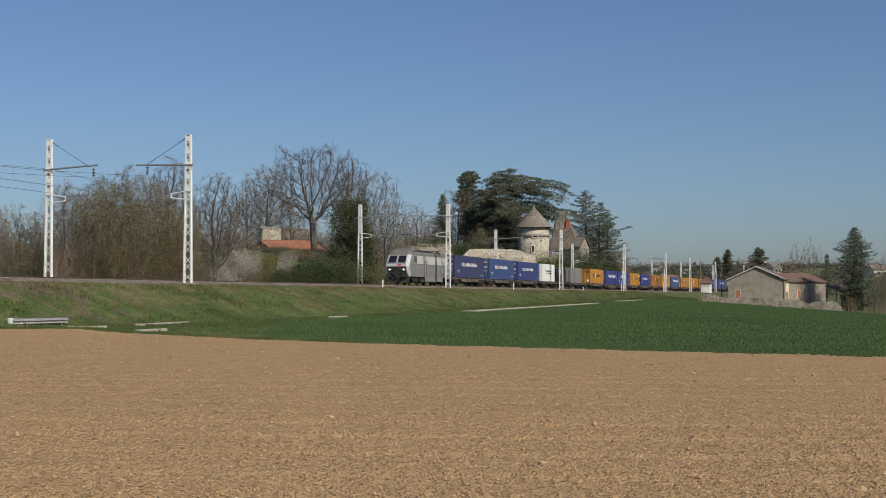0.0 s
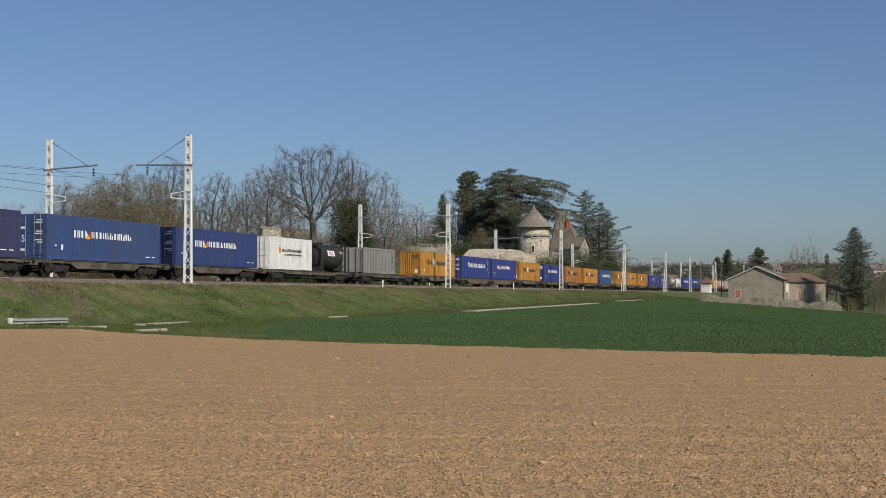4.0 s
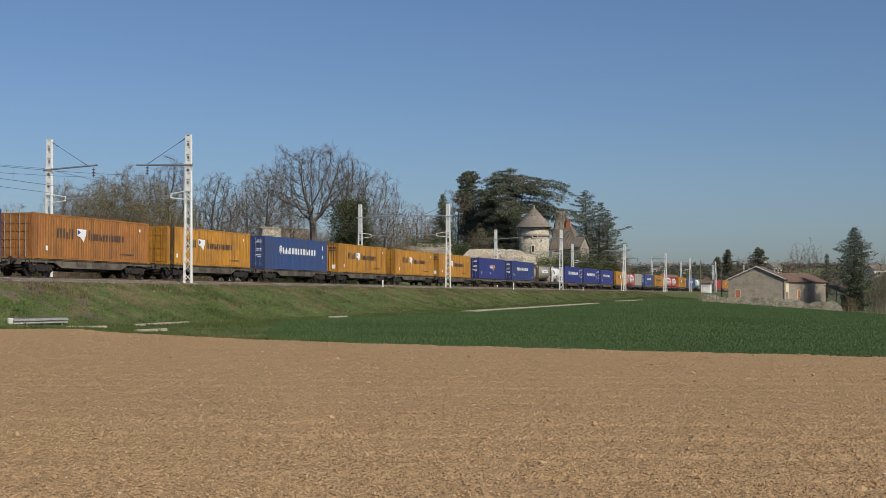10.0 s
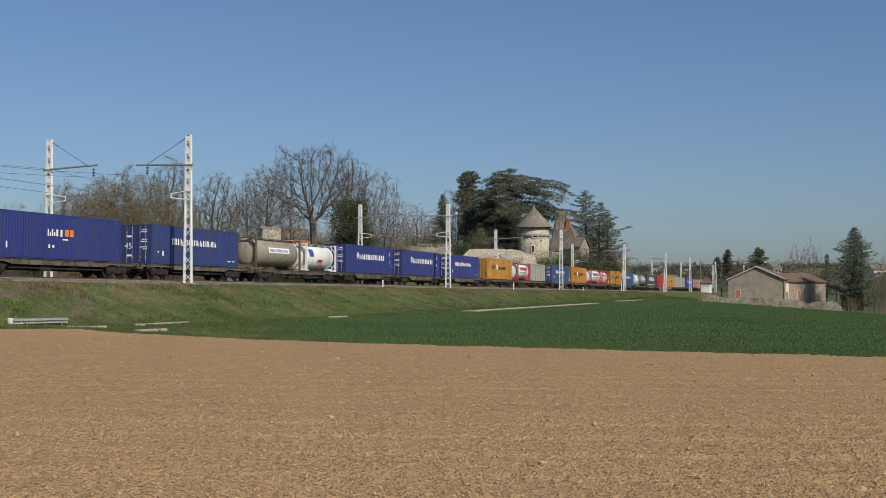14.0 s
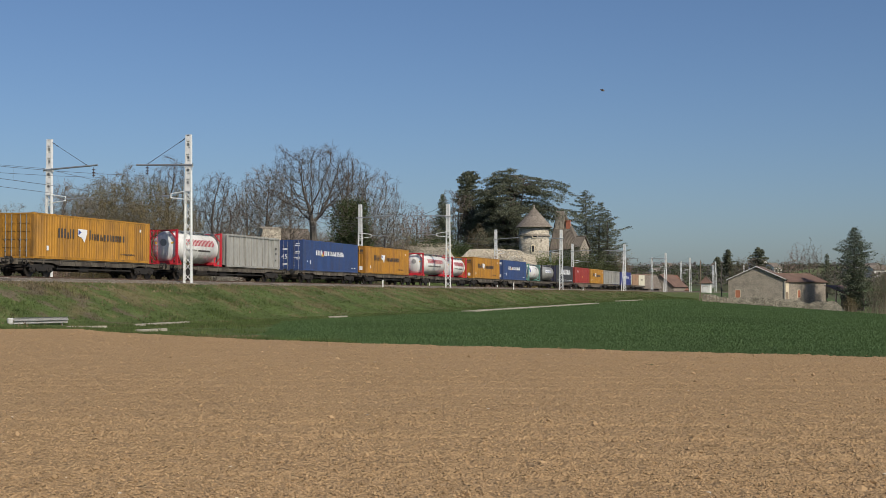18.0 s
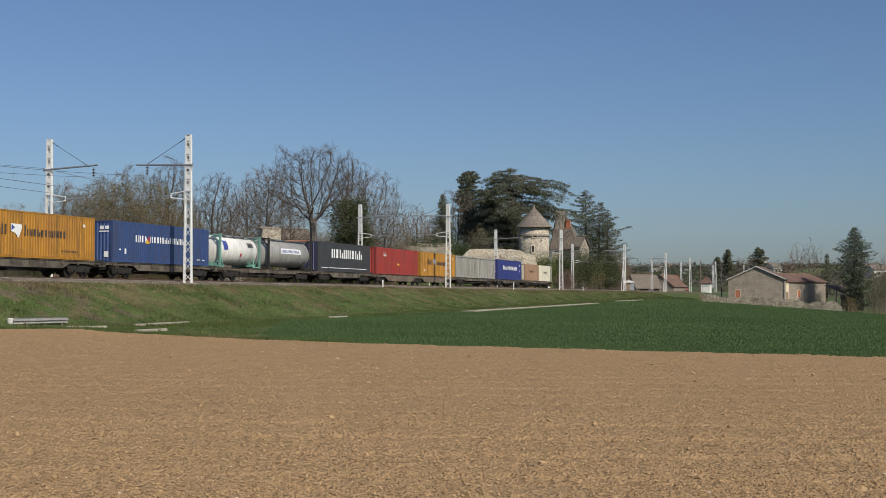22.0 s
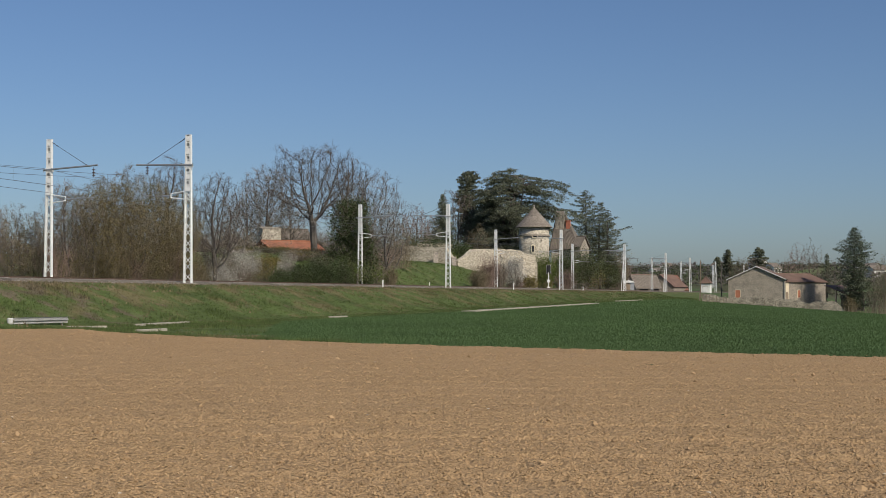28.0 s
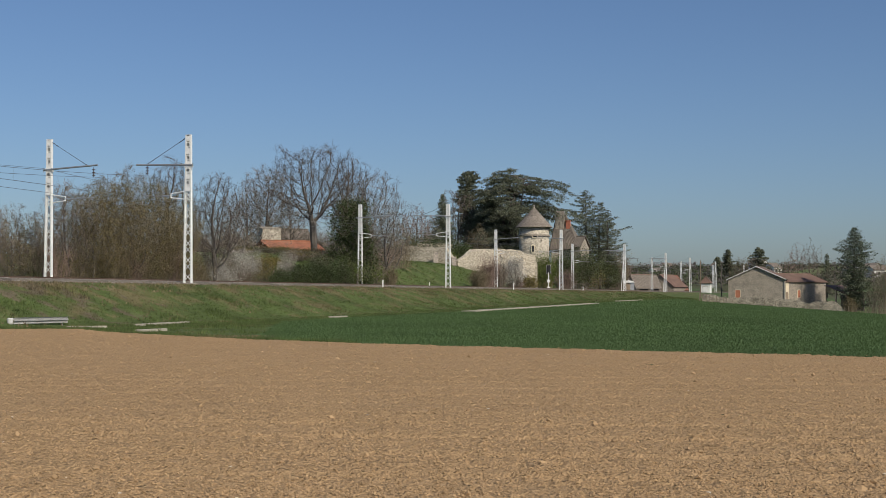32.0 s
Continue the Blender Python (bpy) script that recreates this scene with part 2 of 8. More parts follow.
def prism(bm, pts, y0, y1, axis="y"):
    """A flat outline (x, z) pushed from y0 to y1."""
    def at(p, y):
        return (p[0], y, p[1]) if axis == "y" else ((y, p[0], p[1]) if axis == "x" else (p[0], p[1], y))
    a = [bm.verts.new(at(p, y0)) for p in pts]
    b = [bm.verts.new(at(p, y1)) for p in pts]
    n = len(pts)
    fs = [bm.faces.new(a), bm.faces.new(b[::-1])]
    for i in range(n):
        fs.append(bm.faces.new((a[(i + 1) % n], a[i], b[i], b[(i + 1) % n])))
    bmesh.ops.recalc_face_normals(bm, faces=fs)


def lathe(bm, prof, n=16, axis="x", centre=(0, 0, 0)):
    """Rings of (along, radius) turned round an axis."""
    rings = []
    for a, r in prof:
        ring = []
        for i in range(n):
            c, s = r * math.cos(2 * math.pi * i / n), r * math.sin(2 * math.pi * i / n)
            p = (a, c, s) if axis == "x" else ((c, a, s) if axis == "y" else (c, s, a))
            ring.append(bm.verts.new((p[0] + centre[0], p[1] + centre[1], p[2] + centre[2])))
        rings.append(ring)
    fs = []
    for u, v in zip(rings, rings[1:]):
        for i in range(n):
            j = (i + 1) % n
            fs.append(bm.faces.new((u[i], u[j], v[j], v[i])))
    fs.append(bm.faces.new(rings[0]))
    fs.append(bm.faces.new(rings[-1]))
    bmesh.ops.recalc_face_normals(bm, faces=fs)


def empty(name, label, category, group="", at=None):
    ob = new(name)
    if at is not None:
        ob.matrix_basis = at
    return tagged(ob, label, category, group)


# ---------------------------------------------------------------- the line of the track
TX, TY, TH = -16.243, 107.347, 0.3107    # a point of the near train side, and the track's heading
ARC_S, ARC_R, ARC_L = 210.0, 1650.0, 560.0
RAIL = EYE + 1.149                        # rail top
SPEED = 25.9
NEAR, FAR_T = -1.25, -4.95                # middle of the near and of the far track


def track(s):
    """Place and heading of the line at s metres: straight, then a wide bend, then straight again."""
    x, y = TX + min(s, ARC_S) * math.sin(TH), TY + min(s, ARC_S) * math.cos(TH)
    th = TH
    if s > ARC_S:
        a = min(s - ARC_S, ARC_L) / ARC_R
        x += ARC_R * (math.cos(TH) - math.cos(TH + a))
        y += ARC_R * (math.sin(TH + a) - math.sin(TH))
        th = TH + a
        if s > ARC_S + ARC_L:
            x += (s - ARC_S - ARC_L) * math.sin(th)
            y += (s - ARC_S - ARC_L) * math.cos(th)
    return x, y, th


def at_track(s, w, z=0.0):
    """World point s along the line, w to the camera's side of it."""
    x, y, th = track(s)
    return Vector((x + w * math.cos(th), y - w * math.sin(th), z))


def track_pose(s, w, z):
    p = at_track(s, w, z)
    return Matrix.Translation(p) @ Matrix.Rotation(math.pi / 2 - track(s)[2], 4, 'Z')


def smooth01(v):
    v = min(1.0, max(0.0, v))
    return v * v * (3 - 2 * v)


def sw(x, y):
    """s and w of a world point, by the straight part of the line."""
    dx, dy = x - TX, y - TY
    return dx * math.sin(TH) + dy * math.cos(TH), dx * math.cos(TH) - dy * math.sin(TH)


def land(s, w):
    """Height of the land beside the embankment on the camera's side."""
    k = min(1.0, max(0.0, (s + 18) / 168.0))
    g = k * max(-2.2, 0.85 - 0.072 * (w - 15))
    far = smooth01((s - 290) / 380.0)
    return g * (1 - far) + far * 16.0


def ground_z(s, w):
    x, y, th = track(s)
    if w >= 3.4:
        g = land(s, w)
        if w < 10.0:
            k = (w - 3.4) / 6.6
            k = k * k * (3 - 2 * k) * 0.5 + k * 0.5
            return (RAIL - 0.42) * (1 - k) + land(s, 10.0) * k + 0.10 * noise.noise((s * 0.15, w * 0.3, 0)) * math.sin(math.pi * k)
        return g + 0.03 * noise.noise((s * 0.1, w * 0.1, 3))
    if w > -8.6:
        return RAIL - 0.42
    d = -8.6 - w
    hill = smooth01((s - 12) / 40) * (1 - smooth01((s - 165) / 70))
    up = hill * 4.9 * smooth01(d / 13.5)
    back = (1 - smooth01((s - 60) / 150)) * 4.8 * smooth01((d - 25) / 40.0) * (1 - hill)
    far = 15.5 * smooth01((s - 300) / 380.0)
    rise = 5.0 * smooth01((d - 90) / 300.0) * (1 - smooth01((s - 260) / 200))
    return RAIL - 0.42 - 0.5 * smooth01(d / 3) * (1 - hill) + up + back + far + rise + 0.15 * noise.noise((s * 0.08, w * 0.08, 1)) * smooth01(d / 4)


def ground_at(x, y):
    """Height of the ground under a world point."""
    s, w = sw(x, y)
    if s > ARC_S:
        for _ in range(6):
            px, py, th = track(s)
            dx, dy = x - px, y - py
            s += dx * math.sin(th) + dy * math.cos(th)
            px, py, th = track(s)
            w = (x - px) * math.cos(th) - (y - py) * math.sin(th)
    return ground_z(s, w)


def ray_ground(px, py, lift=0.0):
    """World point of the ground on the line of sight at a share of the picture (1568 x 882)."""
    d = CAM_POSE.to_3x3() @ Vector(((px - 784) / 2233.0, (441 - py) / 2233.0, -1))
    t = 10.0
    while t < 1500:
        p = Vector((0, 0, EYE)) + d * t
        if p.z <= ground_at(p.x, p.y) + lift:
            return p
        t += 0.25 + t * 0.002
    return Vector((0, 0, EYE)) + d * 1500


def sight(px, py, dist):
    """World point dist metres ahead of the camera on a line of sight."""
    d = CAM_POSE.to_3x3() @ Vector(((px - 784) / 2233.0, (441 - py) / 2233.0, -1))
    return Vector((0, 0, EYE)) + d * (dist / d.y)


# ---------------------------------------------------------------- ground
def steps(marks):
    """Numbers from (start, end, step) stretches."""
    out = []
    for a, b, d in marks:
        n = max(1, round((b - a) / d))
        out += [a + (b - a) * i / n for i in range(n)]
    return out + [marks[-1][1]]


def sheet(name, ss, ws, zf, material):
    verts, faces = [], []
    for s in ss:
        for w in ws:
            p = at_track(s, w)
            verts.append((p.x, p.y, zf(s, w)))
    n = len(ws)
    for i in range(len(ss) - 1):
        for j in range(n - 1):
            faces.append((i * n + j, i * n + j + 1, (i + 1) * n + j + 1, (i + 1) * n + j))
    me = mesh_from(name, verts, faces, material)
    me.polygons.foreach_set("use_smooth", [True] * len(me.polygons))
    return new(name, me)


GS = steps([(-1600, -300, 100), (-300, -60, 12), (-60, 240, 1.5), (240, 440, 5), (440, 1000, 20), (1000, 3200, 200)])
GW = steps([(-2400, -400, 200), (-400, -120, 28), (-120, -40, 4), (-40, -8.6, 1.2), (-8.6, 3.4, 3), (3.4, 16, 0.6), (16, 60, 3), (60, 200, 20), (200, 1400, 150)])

tagged(sheet("hillside", [v for v in GS if v >= 285], GW, ground_z, M["hill"]), "far brown-green hillside with hedges and fields", "hillside", kind="structure")
ground = tagged(sheet("ground", [v for v in GS if v <= 285], GW, ground_z, M["grass"]), "rough green and straw-coloured grass on a railway bank", "ground", kind="structure")

# ploughed field: its edge towards the wheat and the bank
FIELD_EDGE = [(-140, 150), (-48, 96), (-33, 70), (-22.5, 59.6), (-16.9, 59.5), (-14.2, 54.4), (-8.1, 47.0), (-3.5, 42.7), (0, 40.0), (5.2, 36.6), (11.5, 32.8), (20, 28.0), (32, 21.0), (60, 6.0), (110, -25)]


def field_y(x):
    for (a, b), (c, d) in zip(FIELD_EDGE, FIELD_EDGE[1:]):
        if a <= x <= c:
            return b + (d - b) * (x - a) / (c - a)
    return -60.0


def soil_z(x, y):
    """Tilled surface: drill rows across the view, ruts and clods."""
    row = x * 0.10 + y
    z = 0.006 * math.sin(row * 2 * math.pi / 0.36) - 0.125 * math.exp(-(((row + 0.05 * noise.noise((x * 0.4, row, 1))) % 1.5 - 0.75) / 0.10) ** 2)
    z += 0.014 * noise.noise((x * 5.1, y * 6.0, 2)) + 0.036 * abs(noise.noise((x * 8, y * 8, 5)))
    z += 0.022 * noise.noise((x * 14, y * 14, 4))
    return max(0.045, 0.10 + z)


def soil_patch(name, x0, x1, y0, y1, d):
    nx, ny = round((x1 - x0) / d), round((y1 - y0) / d)
    verts, faces, ids = [], [], {}
    for j in range(ny + 1):
        y = y0 + (y1 - y0) * j / ny
        for i in range(nx + 1):
            x = x0 + (x1 - x0) * i / nx
            lim = field_y(x) + 0.35 * noise.noise((x * 0.8, 0, 9)) + 0.15 * noise.noise((x * 4, 0, 9))
            if y <= lim + d:
                yy = min(y, lim)
                ids[i, j] = len(verts)
                verts.append((x, yy, (soil_z(x, yy) if d < 0.5 else 0.09) - (0.09 if y > lim - 0.2 else 0)))
    for j in range(ny):
        for i in range(nx):
            q = ((i, j), (i + 1, j), (i + 1, j + 1), (i, j + 1))
            if all(k in ids for k in q):
                faces.append(tuple(ids[k] for k in q))
    me = mesh_from(name, verts, faces, M["soil"])
    me.polygons.foreach_set("use_smooth", [True] * len(me.polygons))
    return tagged(new(name, me), "tilled bare brown soil with clods and drill rows", "field", kind="structure")


soil_patch("ploughed_field_near", -6.2, 6.2, 9.0, 17.0, 0.04)
soil_patch("ploughed_field_middle", -11.0, 11.0, 17.0, 29.0, 0.07)
soil_patch("ploughed_field_far", -24.0, 13.0, 29.0, 61.0, 0.13)
soil_patch("ploughed_field_behind", -60.0, 60.0, -50.0, 9.0, 2.0)
soil_patch("ploughed_field_side_west", -60.0, -6.2, 9.0, 17.0, 1.0)
soil_patch("ploughed_field_side_west", -60.0, -11.0, 17.0, 29.0, 1.0)
soil_patch("ploughed_field_side_east", 6.2, 45.0, 9.0, 17.0, 1.0)
soil_patch("ploughed_field_side_east", 11.0, 45.0, 17.0, 29.0, 1.0)
soil_patch("ploughed_field_side_far", -60.0, -24.0, 29.0, 100.0, 1.5)


def lumps(name, places, material, label, squash=0.6):
    """Small faceted stones, all in one mesh."""
    base = [(1, 0, 0), (-1, 0, 0), (0, 1, 0), (0, -1, 0), (0, 0, 1), (0.62, 0.62, 0.5), (-0.6, 0.6, 0.55), (0.6, -0.65, 0.45), (-0.6, -0.6, 0.5)]
    tri = [(0, 5, 7), (5, 2, 6), (6, 1, 8), (8, 3, 7), (0, 2, 5), (2, 1, 6), (1, 3, 8), (3, 0, 7), (4, 7, 5), (4, 5, 6), (4, 6, 8), (4, 8, 7)]
    b = np.array(base)
    rng = np.random.default_rng(len(places))
    n = len(places)
    P = np.array(places)
    rot = rng.random(n) * 6.283
    c, s = np.cos(rot), np.sin(rot)
    v = b[None] * (0.65 + 0.7 * rng.random((n, 9, 1))) * P[:, 3][:, None, None]
    v[:, :, 2] *= squash
    v[:, :, 0] *= (0.8 + 0.6 * rng.random(n))[:, None]
    x = v[:, :, 0] * c[:, None] - v[:, :, 1] * s[:, None]
    y = v[:, :, 0] * s[:, None] + v[:, :, 1] * c[:, None]
    V = np.stack([x + P[:, 0:1], y + P[:, 1:2], v[:, :, 2] + P[:, 2:3]], -1).reshape(-1, 3)
    F = (np.array(tri)[None] + 9 * np.arange(n)[:, None, None]).reshape(-1, 3)
    me = bpy.data.meshes.new(name)
    me.from_pydata(V.tolist(), [], F.tolist())
    me.materials.append(material)
    return tagged(new(name, me), label, name.replace("_", " "), kind="stuff")


rng = random.Random(4)
places = []
while len(places) < 90000:
    y = 9.3 + 49 * rng.random() ** 2.0
    x = (rng.random() * 2 - 1) * (y * 0.37 + 0.5)
    if y < field_y(x) - 0.2 and noise.noise((x * 0.7, y * 1.1, 1)) > rng.random() * 0.7 - 0.85:
        r = 0.0048 + 0.0075 * rng.random() ** 1.8 + (0.006 + 0.018 * rng.random() if rng.random() < 0.004 else 0)
        places.append((x, y, soil_z(x, y) - r * 0.1, r * (1 + y / 40)))
lumps("soil_clods", places, M["clod"], "dry brown clods lying on the tilled soil", 1.0)
places = []
while len(places) < 90:
    y = 10 + 45 * rng.random() ** 1.5
    x = (rng.random() * 2 - 1) * (y * 0.37)
    if y < field_y(x) - 0.4:
        places.append((x, y, soil_z(x, y), 0.009 + 0.013 * rng.random() ** 2))
M["flint"] = mat("pale_flint", (0.50, 0.41, 0.30), 0.8, var=0.2, isl_var=0.3)
lumps("pale_stones", places, M["flint"], "pale stones scattered on the tilled soil")

# ---------------------------------------------------------------- wheat


def in_wheat(x, y):
    s, w = sw(x, y)
    if s > ARC_S:
        return False
    edge = 14.2 + 0.8 * noise.noise((s * 0.05, 0, 0)) + max(0, (s - 60) * 0.012) + max(0, (-35 - s) * 0.6)
    if w < edge or y < field_y(x) + 0.5 or x < -7.2 - 0.10 * (y - 50):
        return False
    return y < 262 and (x < 50.0 or y < 246.4 - (x - 50.5) * 0.32)


def grid_region(name, x0, x1, y0, y1, d, inside, zf, material, label, category):
    nx, ny = round((x1 - x0) / d), round((y1 - y0) / d)
    verts, faces, ids = [], [], {}

    def vid(i, j):
        if (i, j) not in ids:
            x, y = x0 + i * d, y0 + j * d
            ids[i, j] = len(verts)
            verts.append((x, y, zf(x, y)))
        return ids[i, j]
    for j in range(ny):
        for i in range(nx):
            if inside(x0 + (i + .5) * d, y0 + (j + .5) * d):
                faces.append((vid(i, j), vid(i + 1, j), vid(i + 1, j + 1), vid(i, j + 1)))
    me = mesh_from(name, verts, faces, material)
    me.polygons.foreach_set("use_smooth", [True] * len(me.polygons))
    return tagged(new(name, me), label, category, kind="structure")


grid_region("wheat_field", -24, 120, 22, 262, 1.0, in_wheat, lambda x, y: ground_at(x, y) + 0.018 + 0.008 * noise.noise((x * 0.5, y * 0.5, 0)), M["wheat_soil"], "field of young dark green wheat", "field")


def tufts(name, spots, material, label, category, blades=4, seed=1, lean=0.5):
    """Many small tufts of narrow blades (x, y, z, height, spread), one mesh."""
    g = np.random.default_rng(seed)
    P = np.array(spots)
    n = len(P)
    a = g.random((n, blades)) * 6.283
    r = g.random((n, blades)) ** 0.5 * P[:, 4:5]
    h = P[:, 3:4] * (0.55 + 0.6 * g.random((n, blades)))
    cx, cy = P[:, 0:1] + np.cos(a) * r, P[:, 1:2] + np.sin(a) * r
    tw = g.random((n, blades)) * 3.1416
    wd = (0.018 + 0.10 * h) * (0.5 + 0.6 * g.random((n, blades)))
    dx, dy = np.cos(tw) * wd, np.sin(tw) * wd
    lx, ly = (g.random((n, blades)) - .5) * 2 * lean * h, (g.random((n, blades)) - .5) * 2 * lean * h
    z = P[:, 2:3] - 0.03
    V = np.stack([np.stack([cx - dx, cy - dy, z + 0 * h], -1), np.stack([cx + dx, cy + dy, z + 0 * h], -1), np.stack([cx + lx, cy + ly, z + h], -1)], 2).reshape(-1, 3)
    F = np.arange(len(V)).reshape(-1, 3)
    me = bpy.data.meshes.new(name)
    me.from_pydata(V.tolist(), [], F.tolist())
    me.materials.append(material)
    return tagged(new(name, me), label, category, kind="stuff")


rng = random.Random(5)
spots = []
while len(spots) < 120000:
    y = 30 + 225 * rng.random() ** 1.9
    x = -16 + (y * 0.37 + 16) * rng.random()
    if in_wheat(x, y):
        row = round((x * 0.75 + y) / 0.30) * 0.30 - x * 0.75      # drilled rows
        y2 = row + (rng.random() - .5) * 0.14 if y < 60 else y
        spots.append((x, y2, ground_at(x, y2) + 0.05, 0.030 + 0.030 * rng.random() + y * 0.0004, 0.11 + y * 0.0015))
tufts("young_wheat", spots, M["wheat"], "thin dark green blades of young wheat", "wheat", 5, 2, 0.9)

rng = random.Random(6)
spots = []
while len(spots) < 70000:
    s = -62 + 260 * rng.random() ** 1.5
    w = 3.0 + 14 * rng.random() + (14 * rng.random() if rng.random() < 0.25 else 0)
    if -62 < s < 200:
        p = at_track(s, w)
        if abs(p.x) < p.y * 0.37 and not in_wheat(p.x, p.y) and p.y > field_y(p.x) - 0.2:
            tall = 0.05 + 0.07 * rng.random() + (0.12 * rng.random() if noise.noise((s * 0.25, w * 0.5, 6)) > 0.22 else 0)
            spots.append((p.x, p.y, ground_z(s, w), tall, 0.25))
for i in range(3600):                       # ragged fringe along the field's edge
    x = -24 + 21 * rng.random()
    y = field_y(x) + rng.random() ** 2 * 1.6 - 0.25
    spots.append((x, y, ground_at(x, y), 0.12 + 0.14 * rng.random(), 0.2))
for i in range(9000):                       # rough grass on the slope behind the tracks
    s, w = 10 + 130 * rng.random(), -9 - 18 * rng.random()
    p = at_track(s, w)
    spots.append((p.x, p.y, ground_z(s, w), 0.12 + 0.18 * rng.random(), 0.35))
weeds = []
for i in range(5200):
    s, w = -62 + 250 * rng.random() ** 1.4, 2.6 + 2.6 * rng.random() ** 1.6
    p = at_track(s, w)
    weeds.append((p.x, p.y, ground_z(s, max(w, 3.4)), 0.05 + 0.16 * rng.random() ** 2, 0.3))
for i in range(2600):
    s, w = -62 + 230 * rng.random() ** 1.4, 4 + 8 * rng.random()
    if noise.noise((s * 0.12, w * 0.35, 14)) > 0.12:
        p = at_track(s, w)
        weeds.append((p.x, p.y, ground_z(s, w), 0.08 + 0.15 * rng.random(), 0.4))
for i in range(700):                        # straw raked out along the field's corner
    x, y = -10.2 + 3.4 * rng.random(), 49.6 + 2.4 * rng.random()
    if noise.noise((x * 0.9, y * 1.6, 3)) > 0.0 and y > field_y(x) + 0.2:
        weeds.append((x, y, ground_at(x, y) + 0.03, 0.03 + 0.05 * rng.random(), 0.3))
tufts("dry_weeds", weeds, M["dryweed"], "dry straw-coloured weeds along the crest of the bank", "weeds", 6, 7)
tufts("bank_grass", spots, M["tuft"], "tufts of green and dry grass on the bank", "grass", 5, 3)

# ---------------------------------------------------------------- track
BS = steps([(-1500, -200, 60), (-200, -60, 8), (-60, 260, 2.0), (260, 760, 10)])
prof = [(2.6, RAIL - 0.46), (1.4, RAIL - 0.2), (0.6, RAIL - 0.15), (NEAR, RAIL - 0.16), (-3.1, RAIL - 0.18), (FAR_T, RAIL - 0.16), (-6.8, RAIL - 0.15), (-8.2, RAIL - 0.46)]
pd = dict(prof)
ballast = sheet("ballast", BS, [p[0] for p in prof][::-1], lambda s, w: pd[w] + (0.05 * noise.noise((s * 1.3, w, 0)) if -8 < w < 2.5 else 0), M["ballast"])
tagged(ballast, "grey-brown railway ballast of crushed stone", "ballast", kind="structure")
rng = random.Random(8)
places = []
for i in range(15000):
    s, w = -55 + 190 * rng.random() ** 1.5, 0.2 + 2.3 * rng.random()
    p = at_track(s, w)
    z = RAIL - 0.15 - max(0, (w - 0.6)) * 0.14
    places.append((p.x, p.y, z, 0.035 + 0.04 * rng.random()))
lumps("ballast_stones", places, M["stone_bit"], "loose crushed stones of the ballast shoulder", 0.9)


def rail_line(w):
    """One rail, a real I-section swept along the line."""
    sec = [(-0.075, -0.17), (0.075, -0.17), (0.075, -0.155), (0.012, -0.135), (0.012, -0.045), (0.036, -0.03), (0.036, 0), (-0.036, 0), (-0.036, -0.03), (-0.012, -0.045), (-0.012, -0.135), (-0.075, -0.155)]
    ss = steps([(-1500, -60, 60), (-60, 190, 12), (190, 760, 8)])
    verts, faces = [], []
    for s in ss:
        for a, b in sec:
            verts.append(at_track(s, w + a, RAIL + b))
    n = len(sec)
    for i in range(len(ss) - 1):
        for j in range(n):
            k = (j + 1) % n
            faces.append((i * n + j, i * n + k, (i + 1) * n + k, (i + 1) * n + j))
    return tagged(new("rail", mesh_from("rail", verts, faces, M["rail"])), "rusty steel rail with a bright running top", "rail", "rails of the two tracks", "structure")


for mid in (NEAR, FAR_T):
    for side in (-0.7535, 0.7535):
        rail_line(mid + side)
sl = bmesh.new()
box(sl, -0.13, 0.13, -1.2, 1.2, -0.36, -0.165)
for a in (-0.75, 0.75):
    box(sl, -0.09, 0.09, a - 0.16, a + 0.16, -0.166, -0.150)
bmesh.ops.bevel(sl, geom=sl.edges[:], offset=0.015, segments=1, affect='EDGES')
sleeper = part("sleeper", sl, M["sleeper"], None, "", track_pose(-60, NEAR, RAIL))
tagged(sleeper, "grey concrete sleeper in the ballast", "sleeper", "sleepers of the near track")
for i in range(1, 160):
    copy_thing(sleeper, track_pose(-60 + 0.6 * i * 2, NEAR if i % 1 == 0 else FAR_T, RAIL))


# ---------------------------------------------------------------- catenary
def plate(bm, pts, x0, x1):
    """An outline (y, z) as a plate between x0 and x1."""
    prism(bm, pts, x0, x1, "x")


def holed_plate(bm, z0, z1, hw, x0, x1, r):
    """A web plate with one round hole in the middle, tapered with the mast."""
    zm, n = (z0 + z1) / 2, 12
    ring, rim = [], []
    for k in range(n):
        a = 2 * math.pi * (k + 0.5) / n
        c, q = math.cos(a), math.sin(a)
        ring.append((r * c, zm + r * q))
        m = max(abs(c) / hw(zm), abs(q) / ((z1 - z0) / 2))
        rim.append((max(-hw(zm), min(hw(zm), c / m)), zm + q / m))
    for k in range(n):
        j = (k + 1) % n
        plate(bm, [ring[k], ring[j], rim[j], rim[k]], x0, x1)


